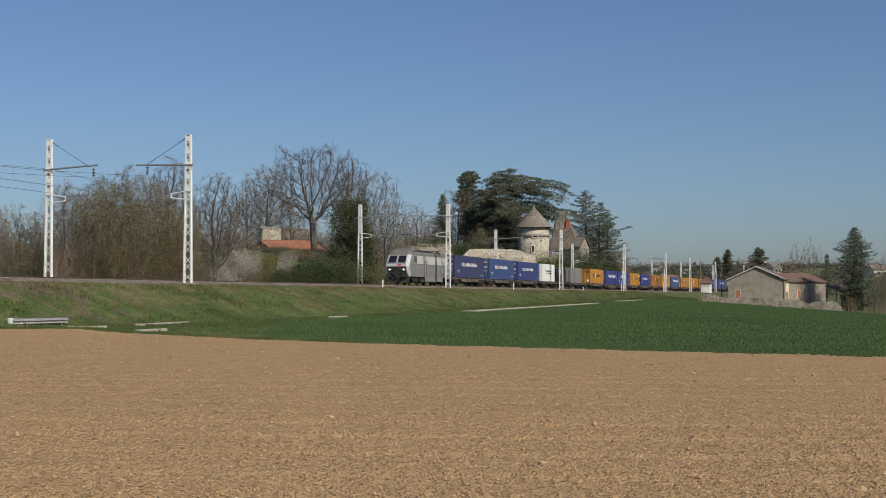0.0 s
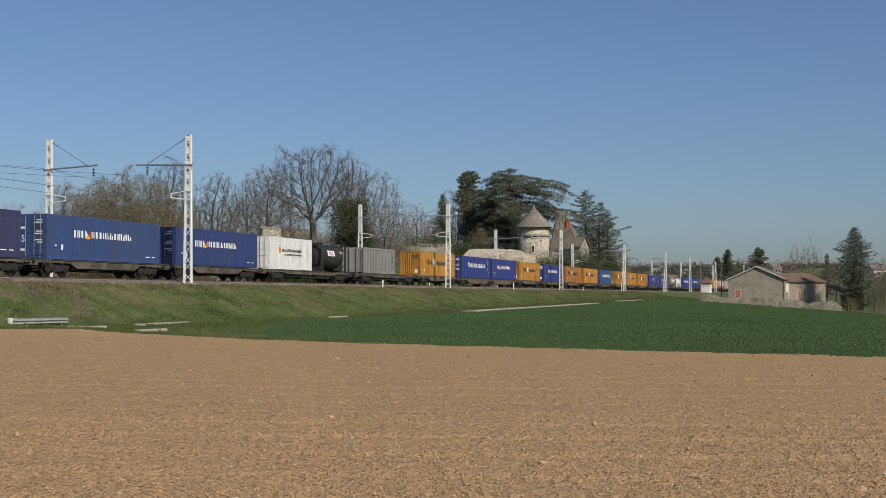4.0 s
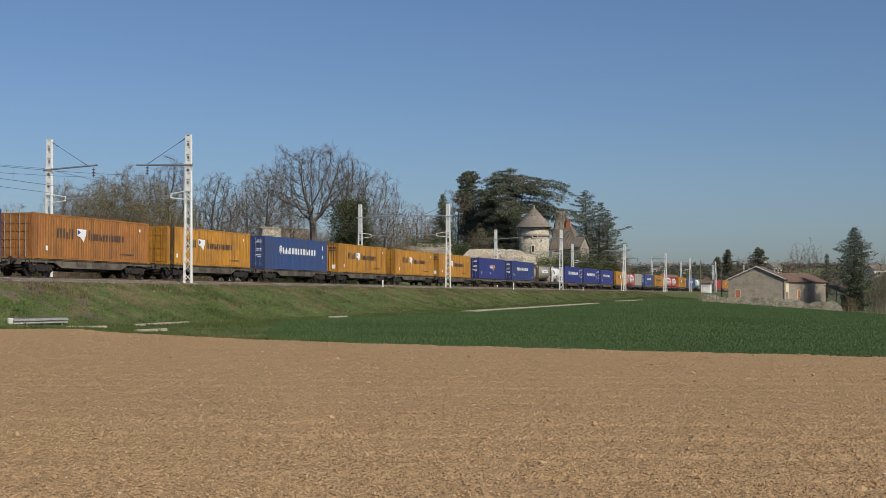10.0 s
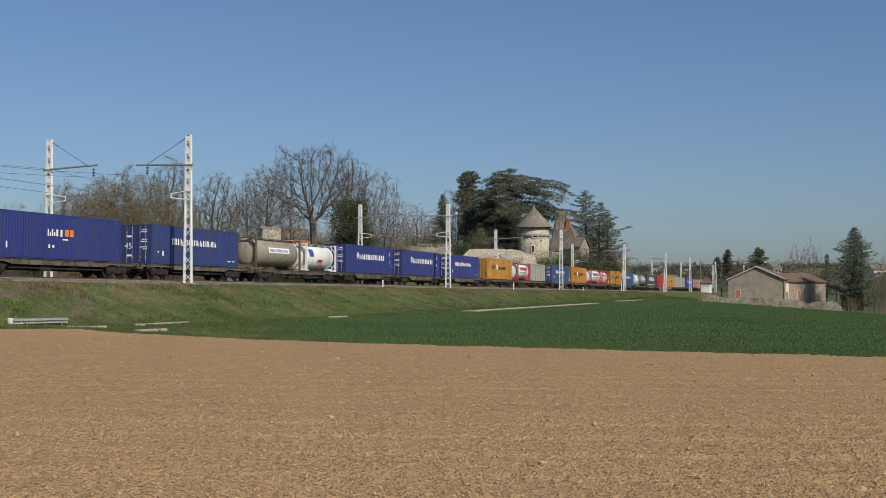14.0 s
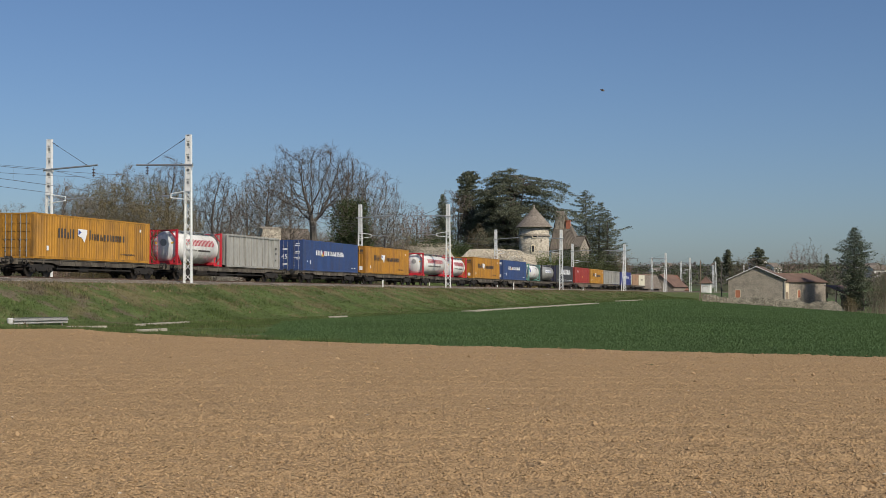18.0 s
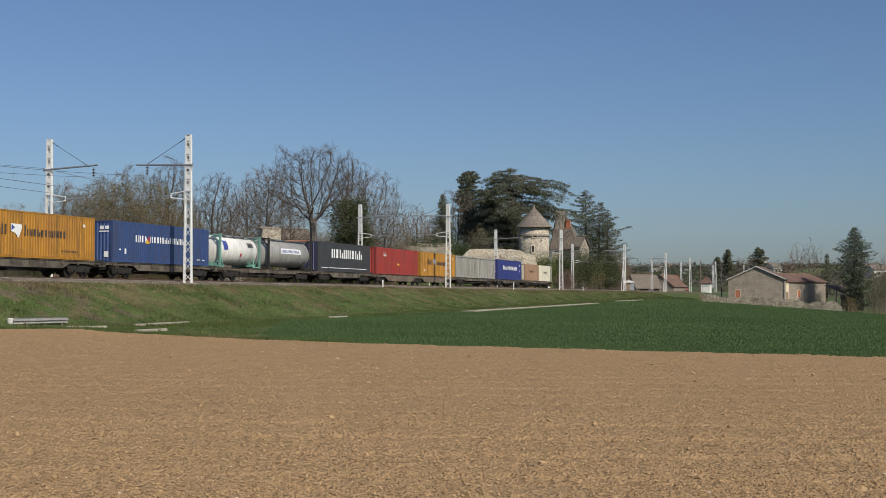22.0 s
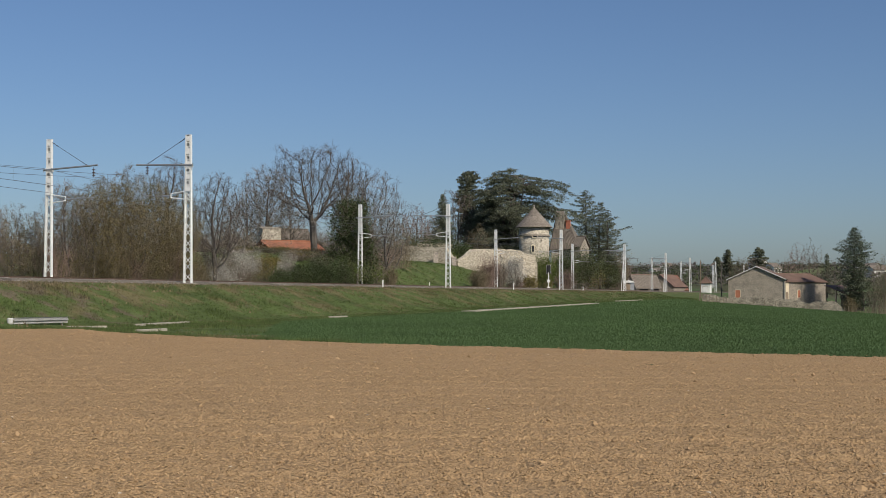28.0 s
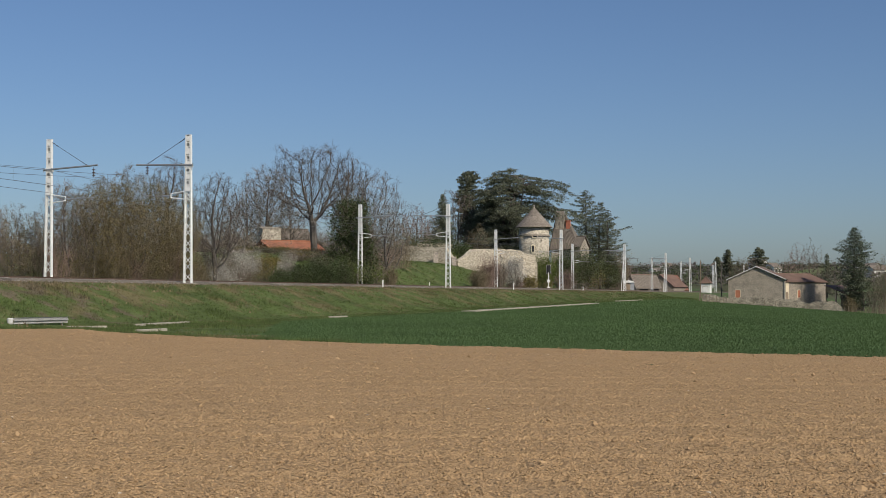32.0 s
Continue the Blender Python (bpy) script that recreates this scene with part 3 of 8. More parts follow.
def make_mast(near, H):
    """Steel mast: two channel uprights, flat-bar lacing below, holed web plates above, cross arm, stay, insulator and registration bracket."""
    d = 1.0 if near else -1.0                     # the arm reaches over the tracks
    root = empty("catenary_mast", "white-painted steel lattice catenary mast beside the track", "mast", "catenary masts along the line")
    zb = -0.28 if near else -0.45
    hw0, hw1 = 0.30, 0.175                        # half width across the track
    wl = lambda z: hw0 + (hw1 - hw0) * min(1, (z - zb) / (H - zb))
    for sy in (-1, 1):
        bm = bmesh.new()
        for xa, xb, ya, yb in ((-0.11, 0.11, 0.030, 0.045), (-0.11, -0.095, -0.055, 0.030), (0.095, 0.11, -0.055, 0.030)):
            v = []
            for z in (zb, H):
                a, b = sorted((sy * (wl(z) + ya), sy * (wl(z) + yb)))
                v.append([bm.verts.new(p) for p in ((xa, a, z), (xb, a, z), (xb, b, z), (xa, b, z))])
            for i in range(4):
                j = (i + 1) % 4
                bm.faces.new((v[0][i], v[0][j], v[1][j], v[1][i]))
            bm.faces.new(v[1])
            bm.faces.new(v[0][::-1])
        part("upright", bm, M["mast"], root)
    z, k = zb + 0.2, 0
    while z < 6.2:                                # zigzag lacing of flat bars on both faces
        z2 = min(z + 0.62, 6.35)
        a, b = (wl(z), -wl(z2)) if k % 2 else (-wl(z), wl(z2))
        for x in (-0.118, 0.098):
            bm = bmesh.new()
            t = 0.042
            plate(bm, [(a, z - t), (b, z2 - t), (b, z2 + t), (a, z + t)], x, x + 0.02)
            part("lacing_bar", bm, M["mast"], root)
            a, b = -a, -b
        z, k = z2, k + 1
    bm = bmesh.new()
    plate(bm, [(-wl(6.4), 6.4), (wl(6.4), 6.4), (wl(H), H), (-wl(H), H)], 0.085, 0.10)
    part("back_web", bm, M["mast"], root)
    z, step = 6.40, (H - 6.40) / round((H - 6.40) / 0.47)
    k = 0
    while z < H - 0.1:                            # front web: plates with round holes, open slits between
        bm = bmesh.new()
        if k % 2:
            holed_plate(bm, z, z + step - 0.055, wl, -0.108, -0.092, 0.13)
        else:
            plate(bm, [(-wl(z), z), (wl(z), z), (wl(z), z + step - 0.055), (-wl(z), z + step - 0.055)], -0.108, -0.092)
        part("web_plate", bm, M["mast"], root)
        z += step
        k += 1
    bm = bmesh.new()
    plate(bm, [(-wl(H) - 0.05, H), (wl(H) + 0.05, H), (wl(H) + 0.05, H + 0.03), (-wl(H) - 0.05, H + 0.03)], -0.12, 0.12)
    part("cap_plate", bm, M["mast"], root)
    for z, g in ((8.30, 0.11), (8.46, 0.09), (5.85, 0.07), (6.5, 0.07)):
        bm = bmesh.new()                          # clamp irons round the uprights
        for x in (-0.15, 0.12):
            box(bm, x, x + 0.03, -wl(z) - g, wl(z) + g, z - 0.035, z + 0.035)
        part("clamp_iron", bm, M["mast"], root)
    bm = bmesh.new()
    reach = 4.3
    bar(bm, (-0.13, -0.42 * d, 8.38), (-0.13, reach * d, 8.52 if near else 8.62), 0.068, 8)
    for y in (-0.42, 0.3):
        bar(bm, (-0.13, y * d, 8.2), (-0.13, y * d, 8.5), 0.03, 6)
    part("cross_arm", bm, M["galv"], root, "dark galvanised arm reaching over the track")
    bm = bmesh.new()
    a, b = Vector((0, 0.05 * d, H - 0.1)), Vector((0, (reach - 0.75) * d, 8.5))
    bar(bm, a, b, 0.020, 4)
    for u in (0.08, 0.16, 0.8, 0.9):
        bar(bm, a.lerp(b, u), a.lerp(b, u + 0.04), 0.035, 6)
    part("stay_rod", bm, M["wire"], root)
    bm = bmesh.new()
    yi = (3.45 if near else 3.9) * d
    lathe(bm, [(8.50, 0.02), (8.32, 0.02), (8.32, 0.13), (8.26, 0.13), (8.26, 0.03), (8.10, 0.03), (8.10, 0.13), (8.04, 0.13), (8.04, 0.03), (7.88, 0.03), (7.88, 0.12), (7.82, 0.12), (7.82, 0.02), (7.7, 0.02)], 10, "z", (0, yi, 0))
    part("insulator", bm, M["insul"], root, "brown disc insulator string")
    bm = bmesh.new()                              # registration bracket
    for z in (5.85, 6.5):
        bar(bm, (0, 0.1 * d, z), (0, 1.45 * d, 6.15 + (z - 6.15) * 0.45), 0.038, 6)
    bar(bm, (0, 1.45 * d, 6.0), (0, 1.45 * d, 6.32), 0.045, 6)
    part("bracket", bm, M["mast"], root)
    bm = bmesh.new()
    bar(bm, (0, 1.45 * d, 6.15), (0, 2.1 * d, 6.15), 0.05, 8)
    bar(bm, (0, 2.1 * d, 6.15), (0, 3.9 * d, 6.2), 0.024, 6)
    bar(bm, (0, 3.9 * d, 6.2), (0, 3.6 * d, 6.02), 0.018, 6)
    part("registration_arm", bm, M["galv"], root)
    bm = bmesh.new()
    box(bm, -0.4, 0.4, -0.5, 0.5, -1.2, zb + 0.02)
    part("footing", bm, M["sleeper"], root, "concrete footing block")
    return root


MAST_S = [-141.3, -78.1, -14.9, 48.3, 111.5, 174.7, 237.9, 281.3, 328.6, 384.0, 430.0]
tall, standard = {}, {}
for s in MAST_S:
    first = s < 0                                 # the masts at the crossing are a little taller
    for near in (True, False):
        kinds = tall if first else standard
        m = track_pose(s, 2.2 if near else (-9.74 if first else -9.22), RAIL)
        if near in kinds:
            mast = copy_thing(kinds[near], m)
        else:
            mast = kinds[near] = make_mast(near, (10.60 if near else 10.70) if first else (9.84 if near else 10.02))
            mast.matrix_basis = m
        if near and s in (MAST_S[5], MAST_S[6]):  # anchor masts lean on a strut
            for k in (-1, 1):
                bm = bmesh.new()
                bar(bm, (0, 0.2 * k, 6.2), (-2.6, 0.3 * k, -0.5), 0.07, 4)
                part("anchor_strut", bm, M["mast"], mast)


def wire(name, pts, r, label):
    verts, faces = [], []
    for p in pts:
        for i in range(4):
            a = math.pi / 2 * (i + 0.5)
            verts.append((p[0] + r * math.cos(a) * math.cos(TH), p[1] - r * math.cos(a) * math.sin(TH), p[2] + r * math.sin(a)))
    for k in range(len(pts) - 1):
        for i in range(4):
            j = (i + 1) % 4
            faces.append((k * 4 + i, k * 4 + j, k * 4 + 4 + j, k * 4 + 4 + i))
    return tagged(new(name, mesh_from(name, verts, faces, M["wire"])), label, "wire", "overhead wires")


for mid, yi in ((NEAR, 2.2 - 3.45), (FAR_T, -9.3 + 3.9)):
    car, con = [], []
    droppers = bmesh.new()
    for a, b in zip(MAST_S, MAST_S[1:]):
        for i in range(12):
            u = i / 12
            s = a + (b - a) * u
            sag = 4 * u * (1 - u)
            car.append(at_track(s, yi, RAIL + 7.7 - 1.2 * sag))
            con.append(at_track(s, mid, RAIL + 6.0))
            if i % 2 and -90 < s < 240:
                bar(droppers, car[-1], con[-1], 0.008, 3)
    wire("carrier_cable", car, 0.016, "dark carrier cable sagging between the masts")
    c = wire("contact_wire", con, 0.016, "dark contact wire over the track")
    part("droppers", droppers, M["wire"], c)
feeder = []
for a, b in zip(MAST_S, MAST_S[1:]):
    for i in range(8):
        u = i / 8
        feeder.append(at_track(a + (b - a) * u, -10.1, RAIL + 8.5 - 3.2 * u * (1 - u)))
wire("feeder_cable", feeder, 0.016, "dark feeder cable on the far masts")


# ---------------------------------------------------------------- train: local x runs back along the train, -y is the camera's side
DECK = 1.12        # container floor above the rail


def corrugated(bm, a0, a1, z0, z1, place, pitch=0.28, depth=0.036):
    """A wall of trapezoid ribs between a0 and a1; place(a, depth, z) gives the point."""
    n = max(1, round((a1 - a0) / pitch))
    p = (a1 - a0) / n
    pts = []
    for i in range(n):
        s = a0 + i * p
        pts += [(s, 0), (s + 0.30 * p, 0), (s + 0.5 * p, depth), (s + 0.8 * p, depth)]
    pts.append((a1, 0))
    lo = [bm.verts.new(place(a, d, z0)) for a, d in pts]
    hi = [bm.verts.new(place(a, d, z1)) for a, d in pts]
    for i in range(len(pts) - 1):
        bm.faces.new((lo[i], lo[i + 1], hi[i + 1], hi[i]))


def letters(spec, seed=1):
    """Rows of plain upright bars in place of painted lettering: (x0, x1, z0, z1, count) on the camera's side."""
    bm = bmesh.new()
    g = random.Random(seed)
    for x0, x1, z0, z1, n in spec:
        p, h = (x1 - x0) / n, z1 - z0
        for i in range(n):
            a, w = x0 + p * i, p * (0.72 + 0.12 * g.random())
            t, kind = w * g.uniform(0.30, 0.38), g.randrange(3)
            if kind == 0:                         # one broad bar
                box(bm, a + 0.15 * w, a + 0.75 * w, -1.262, -1.2535, z0, z1)
            else:                                 # a pair, the second sometimes short
                box(bm, a, a + t, -1.262, -1.2535, z0, z1)
                box(bm, a + w - t, a + w, -1.262, -1.2535, z0, z1 - (0.38 * h if kind == 2 else 0))
    return bm


def flat_marks(spec, y0=-1.262, y1=-1.2535):
    bm = bmesh.new()
    for x0, x1, z0, z1 in spec:
        box(bm, x0, x1, y0, y1, z0, z1)
    return bm


def container(L, H, m, label, door=True, style="", door_m=None, pitch=0.28, group="containers on the train"):
    """Corrugated steel box: posts, rails, corner castings, side walls, end wall, two doors with locking bars, markings."""
    root = empty("container", label, "container", group)
    h, W = L / 2, 1.25
    dm = door_m or m
    fr = bmesh.new()
    for sx in (-1, 1):
        for sy in (-1, 1):
            x, y = sx * (h - 0.09), sy * (W - 0.08)
            box(fr, x - 0.09, x + 0.09, y - 0.08, y + 0.08, 0.12, H - 0.12)
        box(fr, sx * (h - 0.06) - 0.06, sx * (h - 0.06) + 0.06, -W + 0.16, W - 0.16, H - 0.13, H - 0.02)
        box(fr, sx * (h - 0.06) - 0.06, sx * (h - 0.06) + 0.06, -W + 0.16, W - 0.16, 0.02, 0.16)
    for sy in (-1, 1):
        y = sy * (W - 0.05)
        box(fr, -h + 0.18, h - 0.18, y - 0.05, y + 0.05, 0.02, 0.18)
        box(fr, -h + 0.18, h - 0.18, y - 0.04, y + 0.04, H - 0.10, H - 0.01)
    part("frame", fr, m, root)
    for sy in (-1, 1):
        bm = bmesh.new()
        corrugated(bm, -h + 0.18, h - 0.18, 0.18, H - 0.10, lambda a, d, z: (a, sy * (W - 0.008 - d), z), pitch, 0.042 if style == "pof_old" else 0.020)
        if sy > 0:
            bmesh.ops.reverse_faces(bm, faces=bm.faces[:])
        part("side_wall", bm, m, root)
    bm = bmesh.new()
    box(bm, -h + 0.12, h - 0.12, -W + 0.09, W - 0.09, H - 0.05, H - 0.02)
    part("roof", bm, m, root)
    bm = bmesh.new()
    box(bm, -h + 0.12, h - 0.12, -W + 0.1, W - 0.1, 0.08, 0.14)
    part("floor", bm, M["black"], root)
    cast = None
    for sx in (-1, 1):
        for sy in (-1, 1):
            for z in (0.0, H - 0.12):
                at = pose(sx * (h - 0.089), sy * (W - 0.081), z)
                if cast is None:
                    bm = bmesh.new()
                    box(bm, -0.089, 0.089, -0.082, 0.082, 0, 0.12)
                    cast = part("corner_casting", bm, m, root, "", at)
                else:
                    again(cast, root, at)
    ends = (-1, 1) if door else (1, -1)          # doors first, plain corrugated end second
    e = ends[1]
    bm = bmesh.new()
    corrugated(bm, -W + 0.16, W - 0.16, 0.16, H - 0.13, lambda a, d, z: (e * (h - 0.02 - d), a, z), 0.26, 0.045)
    if e < 0:
        bmesh.ops.reverse_faces(bm, faces=bm.faces[:])
    part("end_wall", bm, dm, root)
    e = ends[0]
    for sy in (-1, 1):
        bm = bmesh.new()
        y0, y1 = (0.01, W - 0.16) if sy > 0 else (-W + 0.16, -0.01)
        x0, x1 = sorted((e * (h - 0.05), e * (h - 0.015)))
        box(bm, x0, x1, y0, y1, 0.16, H - 0.13)
        for k in range(5):                        # pressed panels
            za = 0.24 + k * (H - 0.45) / 5
            xa, xb = sorted((e * (h - 0.015), e * (h + 0.012)))
            box(bm, xa, xb, y0 + 0.07, y1 - 0.07, za, za + (H - 0.45) / 5 - 0.16)
        d = part("door", bm, dm, root)
        for k in (0.3, 0.72):
            bm = bmesh.new()
            y = y0 + (y1 - y0) * k
            bar(bm, (e * (h + 0.035), y, 0.1), (e * (h + 0.035), y, H - 0.1), 0.022, 6)
            for z in (0.5, 1.2, H - 0.6):
                box(bm, min(e * h, e * (h + 0.05)), max(e * h, e * (h + 0.05)), y - 0.05, y + 0.05, z - 0.04, z + 0.04)
            part("locking_bar", bm, M["galv"] if m is not M["yellow"] else m, d)
    if style == "pof":                            # white wordmark with a split square between the words
        x0 = -0.29 * L
        part("wordmark", letters([(x0, x0 + 1.25, 1.50, 1.98, 3), (x0 + 2.05, x0 + 7.0, 1.52, 1.96, 11)]), M["lettw"], root, "white painted lettering")
        bm = bmesh.new()
        for pts in (((1.32, 1.44), (1.98, 1.44), (1.65, 1.74)), ):
            prism(bm, [(x0 + a, b) for a, b in pts], -1.262, -1.2535)
        part("logo_lower", bm, M["letty"], root, "yellow triangle mark")
        bm = bmesh.new()
        prism(bm, [(x0 + 1.32, 2.04), (x0 + 1.32, 1.5), (x0 + 1.6, 1.75)], -1.262, -1.2535)
        part("logo_left", bm, M["lettw"], root)
        bm = bmesh.new()
        prism(bm, [(x0 + 1.98, 2.04), (x0 + 1.98, 1.5), (x0 + 1.7, 1.75)], -1.262, -1.2535)
        part("logo_right", bm, M["lettr"], root, "red triangle mark")
        for k in ((-0.39 * L, -0.375 * L, 0.62, 0.98), (-0.44 * L, -0.425 * L, 0.85, 0.95), (0.36 * L, 0.40 * L, 0.42, 0.48), (0.42 * L, 0.45 * L, 0.42, 0.48),):
            part("data_mark", flat_marks([k]), M["lettw"], root)
    elif style == "pof_old":                      # dark serif wordmark with a flag between the words
        x0 = -0.31 * L
        part("wordmark", letters([(x0, x0 + 1.9, 1.42, 2.02, 3), (x0 + 3.5, x0 + 4.0, 1.40, 2.06, 1), (x0 + 4.0, x0 + 7.9, 1.40, 1.82, 10)], 3), M["lettd"], root, "dark painted lettering")
        bm = bmesh.new()
        prism(bm, [(x0 + 2.15, 2.08), (x0 + 2.15, 1.62), (x0 + 2.6, 1.5), (x0 + 2.9, 1.2), (x0 + 3.2, 1.8), (x0 + 3.2, 2.05)], -1.262, -1.2535)
        part("flag_mark", bm, M["lettw"], root, "worn white flag mark")
        bm = bmesh.new()
        prism(bm, [(x0 + 2.2, 2.04), (x0 + 2.2, 1.66), (x0 + 2.55, 1.85)], -1.268, -1.2625)
        part("flag_corner", bm, M["lettb"], root)
        for k in ((0.40 * L, 0.415 * L, 2.2, 2.4), (-0.40 * L, -0.385 * L, 0.55, 0.85),):
            part("data_mark", flat_marks([k]), M["lettw"], root)
        part("small_print", letters([(0.22 * L, 0.36 * L, 0.5, 0.6, 12)], 4), M["lettd"], root)
    elif style == "tf":                           # heavy white wordmark led by a tree-like mark
        x0 = -0.29 * L
        part("wordmark", letters([(x0 + 0.8, x0 + 8.2, 1.44, 1.98, 12)], 5), M["lettw"], root, "white painted capitals")
        bm = bmesh.new()
        for k in range(3):
            prism(bm, [(x0 + 0.02, 1.55 + 0.17 * k), (x0 + 0.31, 1.72 + 0.17 * k), (x0 + 0.60, 1.55 + 0.17 * k), (x0 + 0.60, 1.65 + 0.17 * k), (x0 + 0.31, 1.84 + 0.17 * k), (x0 + 0.02, 1.65 + 0.17 * k)], -1.262, -1.2535)
        box(bm, x0 + 0.25, x0 + 0.37, -1.261, -1.2535, 1.38, 1.66)
        part("tree_mark", bm, M["lettw"], root)
        for k in ((0.41 * L, 0.42 * L, 2.0, 2.4), (0.41 * L, 0.42 * L, 1.2, 1.5), (0.44 * L, 0.445 * L, 0.8, 0.95),):
            part("data_mark", flat_marks([k]), M["lettw"], root)
    elif style == "unit":
        part("wordmark", letters([(-1.6, 0.15, 1.48, 1.92, 4)], 5), M["lettw"], root, "white painted capitals")
        bm = flat_marks([(0.25, 0.7, 1.5, 1.95), (0.8, 1.2, 1.5, 1.95)])
        part("number_mark", bm, M["letto"], root, "orange marks")
        for k in ((0.0, 0.6, 1.25, 1.34), (-1.5, -1.35, 0.7, 0.95), (-1.1, -0.9, 0.75, 0.9), (-0.42 * L, -0.41 * L, 0.6, 1.0),):
            part("data_mark", flat_marks([k]), M["lettw"], root)
    elif style == "promo":
        x0 = -0.26 * L
        part("wordmark", letters([(x0, x0 + 8.3, 1.38, 2.25, 8)], 6), M["lettw"], root, "large white painted capitals")
        part("side_line", flat_marks([(-0.30 * L, 0.42 * L, 0.36, 0.42), (-0.44 * L, -0.33 * L, 0.36, 0.42)]), M["lettw"], root)
    elif style == "red":
        part("wordmark", letters([(-0.34 * L, -0.27 * L, 1.95, 2.35, 3)], 7), M["lettw"], root, "white painted capitals")
        for k in ((-0.02 * L, 0.03 * L, 1.05, 1.25),):
            part("data_mark", flat_marks([k]), M["letty"], root, "yellow plate")
    elif style == "white":
        part("wordmark", letters([(-2.0, 2.2, 1.62, 1.86, 18)], 8), M["lettd"], root, "dark painted lettering")
        part("web_line", letters([(-1.6, 2.2, 1.28, 1.44, 20)], 8), M["lettd"], root)
        part("logo_mark", flat_marks([(-2.7, -2.3, 1.5, 2.0)]), M["letto"], root, "orange mark")
    elif style == "cream":
        part("wordmark", letters([(-1.6, 1.2, 1.45, 1.62, 10), (-1.2, 1.4, 1.22, 1.32, 12)], 9), M["lettd"], root, "dark painted lettering")
    if not door and style in ("pof", "pof_old"):  # marks on the leading end wall
        mm = M["lettw"] if style == "pof" else M["lettd"]
        for y0, y1, z0, z1 in ((-0.95, -0.62, 2.28, 2.52), (-0.52, -0.22, 2.28, 2.52), (-0.95, -0.15, 2.10, 2.18), (0.55, 0.66, 1.2, 2.0), (-0.9, -0.55, 0.35, 0.75)):
            bm = bmesh.new()
            box(bm, -h + 0.006, -h + 0.017, y0, y1, z0, z1)
            part("end_mark", bm, mm if z0 > 1 else M["lettw"], root)
    if door and style in ("pof", "tf", "unit"):   # white data on the doors
        bm = bmesh.new()
        g = random.Random(3)
        for z in (H - 0.42, H - 0.58, 1.75, 1.6, 1.2, 1.05):
            box(bm, -h - 0.0175, -h - 0.0135, -0.9, -0.9 + 0.35 + 0.3 * g.random(), z, z + 0.07)
        for z in (1.95, 0.55):
            box(bm, -h - 0.0175, -h - 0.0135, 0.35, 0.85, z, z + 0.14)
        part("door_marks", bm, M["lettw"], root)
        if style in ("pof", "unit"):              # the size figure can be read on the door
            cu = bpy.data.curves.new("size_number", 'FONT')
            cu.body, cu.size, cu.extrude = "45", 0.62, 0.003
            tmp = new("size_number", cu)
            me = bpy.data.meshes.new_from_object(tmp)
            me.materials.clear()
            me.materials.append(M["lettw"])
            bpy.data.objects.remove(tmp)
            o = new("size_number", me)
            o.parent = root
            o.matrix_basis = Matrix(((0, 0, -1, -h - 0.018), (-1, 0, 0, 0.98), (0, 1, 0, 1.12), (0, 0, 0, 1)))
            o["label"] = "white size number 45"
    return root


def ribbed_box(L, H, m, label, ribs, pitch_roof=0.0):
    """Bulk box with upright posts, smooth panels between them and a slightly raised roof; ladder on the end."""
    root = empty("bulk_container", label, "container", "containers on the train")
    h, W = L / 2, 1.25
    bm = bmesh.new()
    prism(bm, [(-W + 0.09, 0.16), (W - 0.09, 0.16), (W - 0.09, H - 0.12), (W - 0.35, H - 0.02), (-W + 0.35, H - 0.02), (-W + 0.09, H - 0.12)], -h + 0.08, h - 0.08, "x")
    part("body", bm, m, root)
    rib = None
    for sy in (-1, 1):
        for i in range(ribs + 1):
            at = pose(-h + 0.08 + (L - 0.16) * i / ribs, sy * (W - 0.06), 0)
            if rib is None:
                bm = bmesh.new()
                box(bm, -0.06, 0.06, -0.06, 0.06, 0.2, H - 0.16)
                rib = part("rib", bm, m, root, "", at)
            else:
                again(rib, root, at)
        for z in (0.04, H - 0.16):
            bm = bmesh.new()
            box(bm, -h + 0.02, h - 0.02, sy * (W - 0.055) - 0.055, sy * (W - 0.055) + 0.055, z, z + 0.15)
            part("side_rail", bm, m, root)
    for e in (-1, 1):
        for y in (-W + 0.1, W - 0.1, -0.4, 0.4):
            bm = bmesh.new()
            box(bm, e * h - 0.07, e * h + 0.05, y - 0.07, y + 0.07, 0.05, H - 0.08)
            part("end_post", bm, m, root)
        bm = bmesh.new()
        for k in range(8):
            bar(bm, (e * (h + 0.08), -0.98, 0.3 + k * 0.3), (e * (h + 0.08), -0.62, 0.3 + k * 0.3), 0.02, 4)
        for y in (-0.98, -0.62):
            bar(bm, (e * (h + 0.08), y, 0.15), (e * (h + 0.08), y, H - 0.1), 0.025, 4)
        part("ladder", bm, m, root)
    for k in ((0.40 * L, 0.43 * L, 1.7, 1.9), (0.40 * L, 0.43 * L, 1.3, 1.42), (0.40 * L, 0.42 * L, 0.7, 0.85),):
            part("data_mark", flat_marks([k]), M["lettd"], root)
    return root


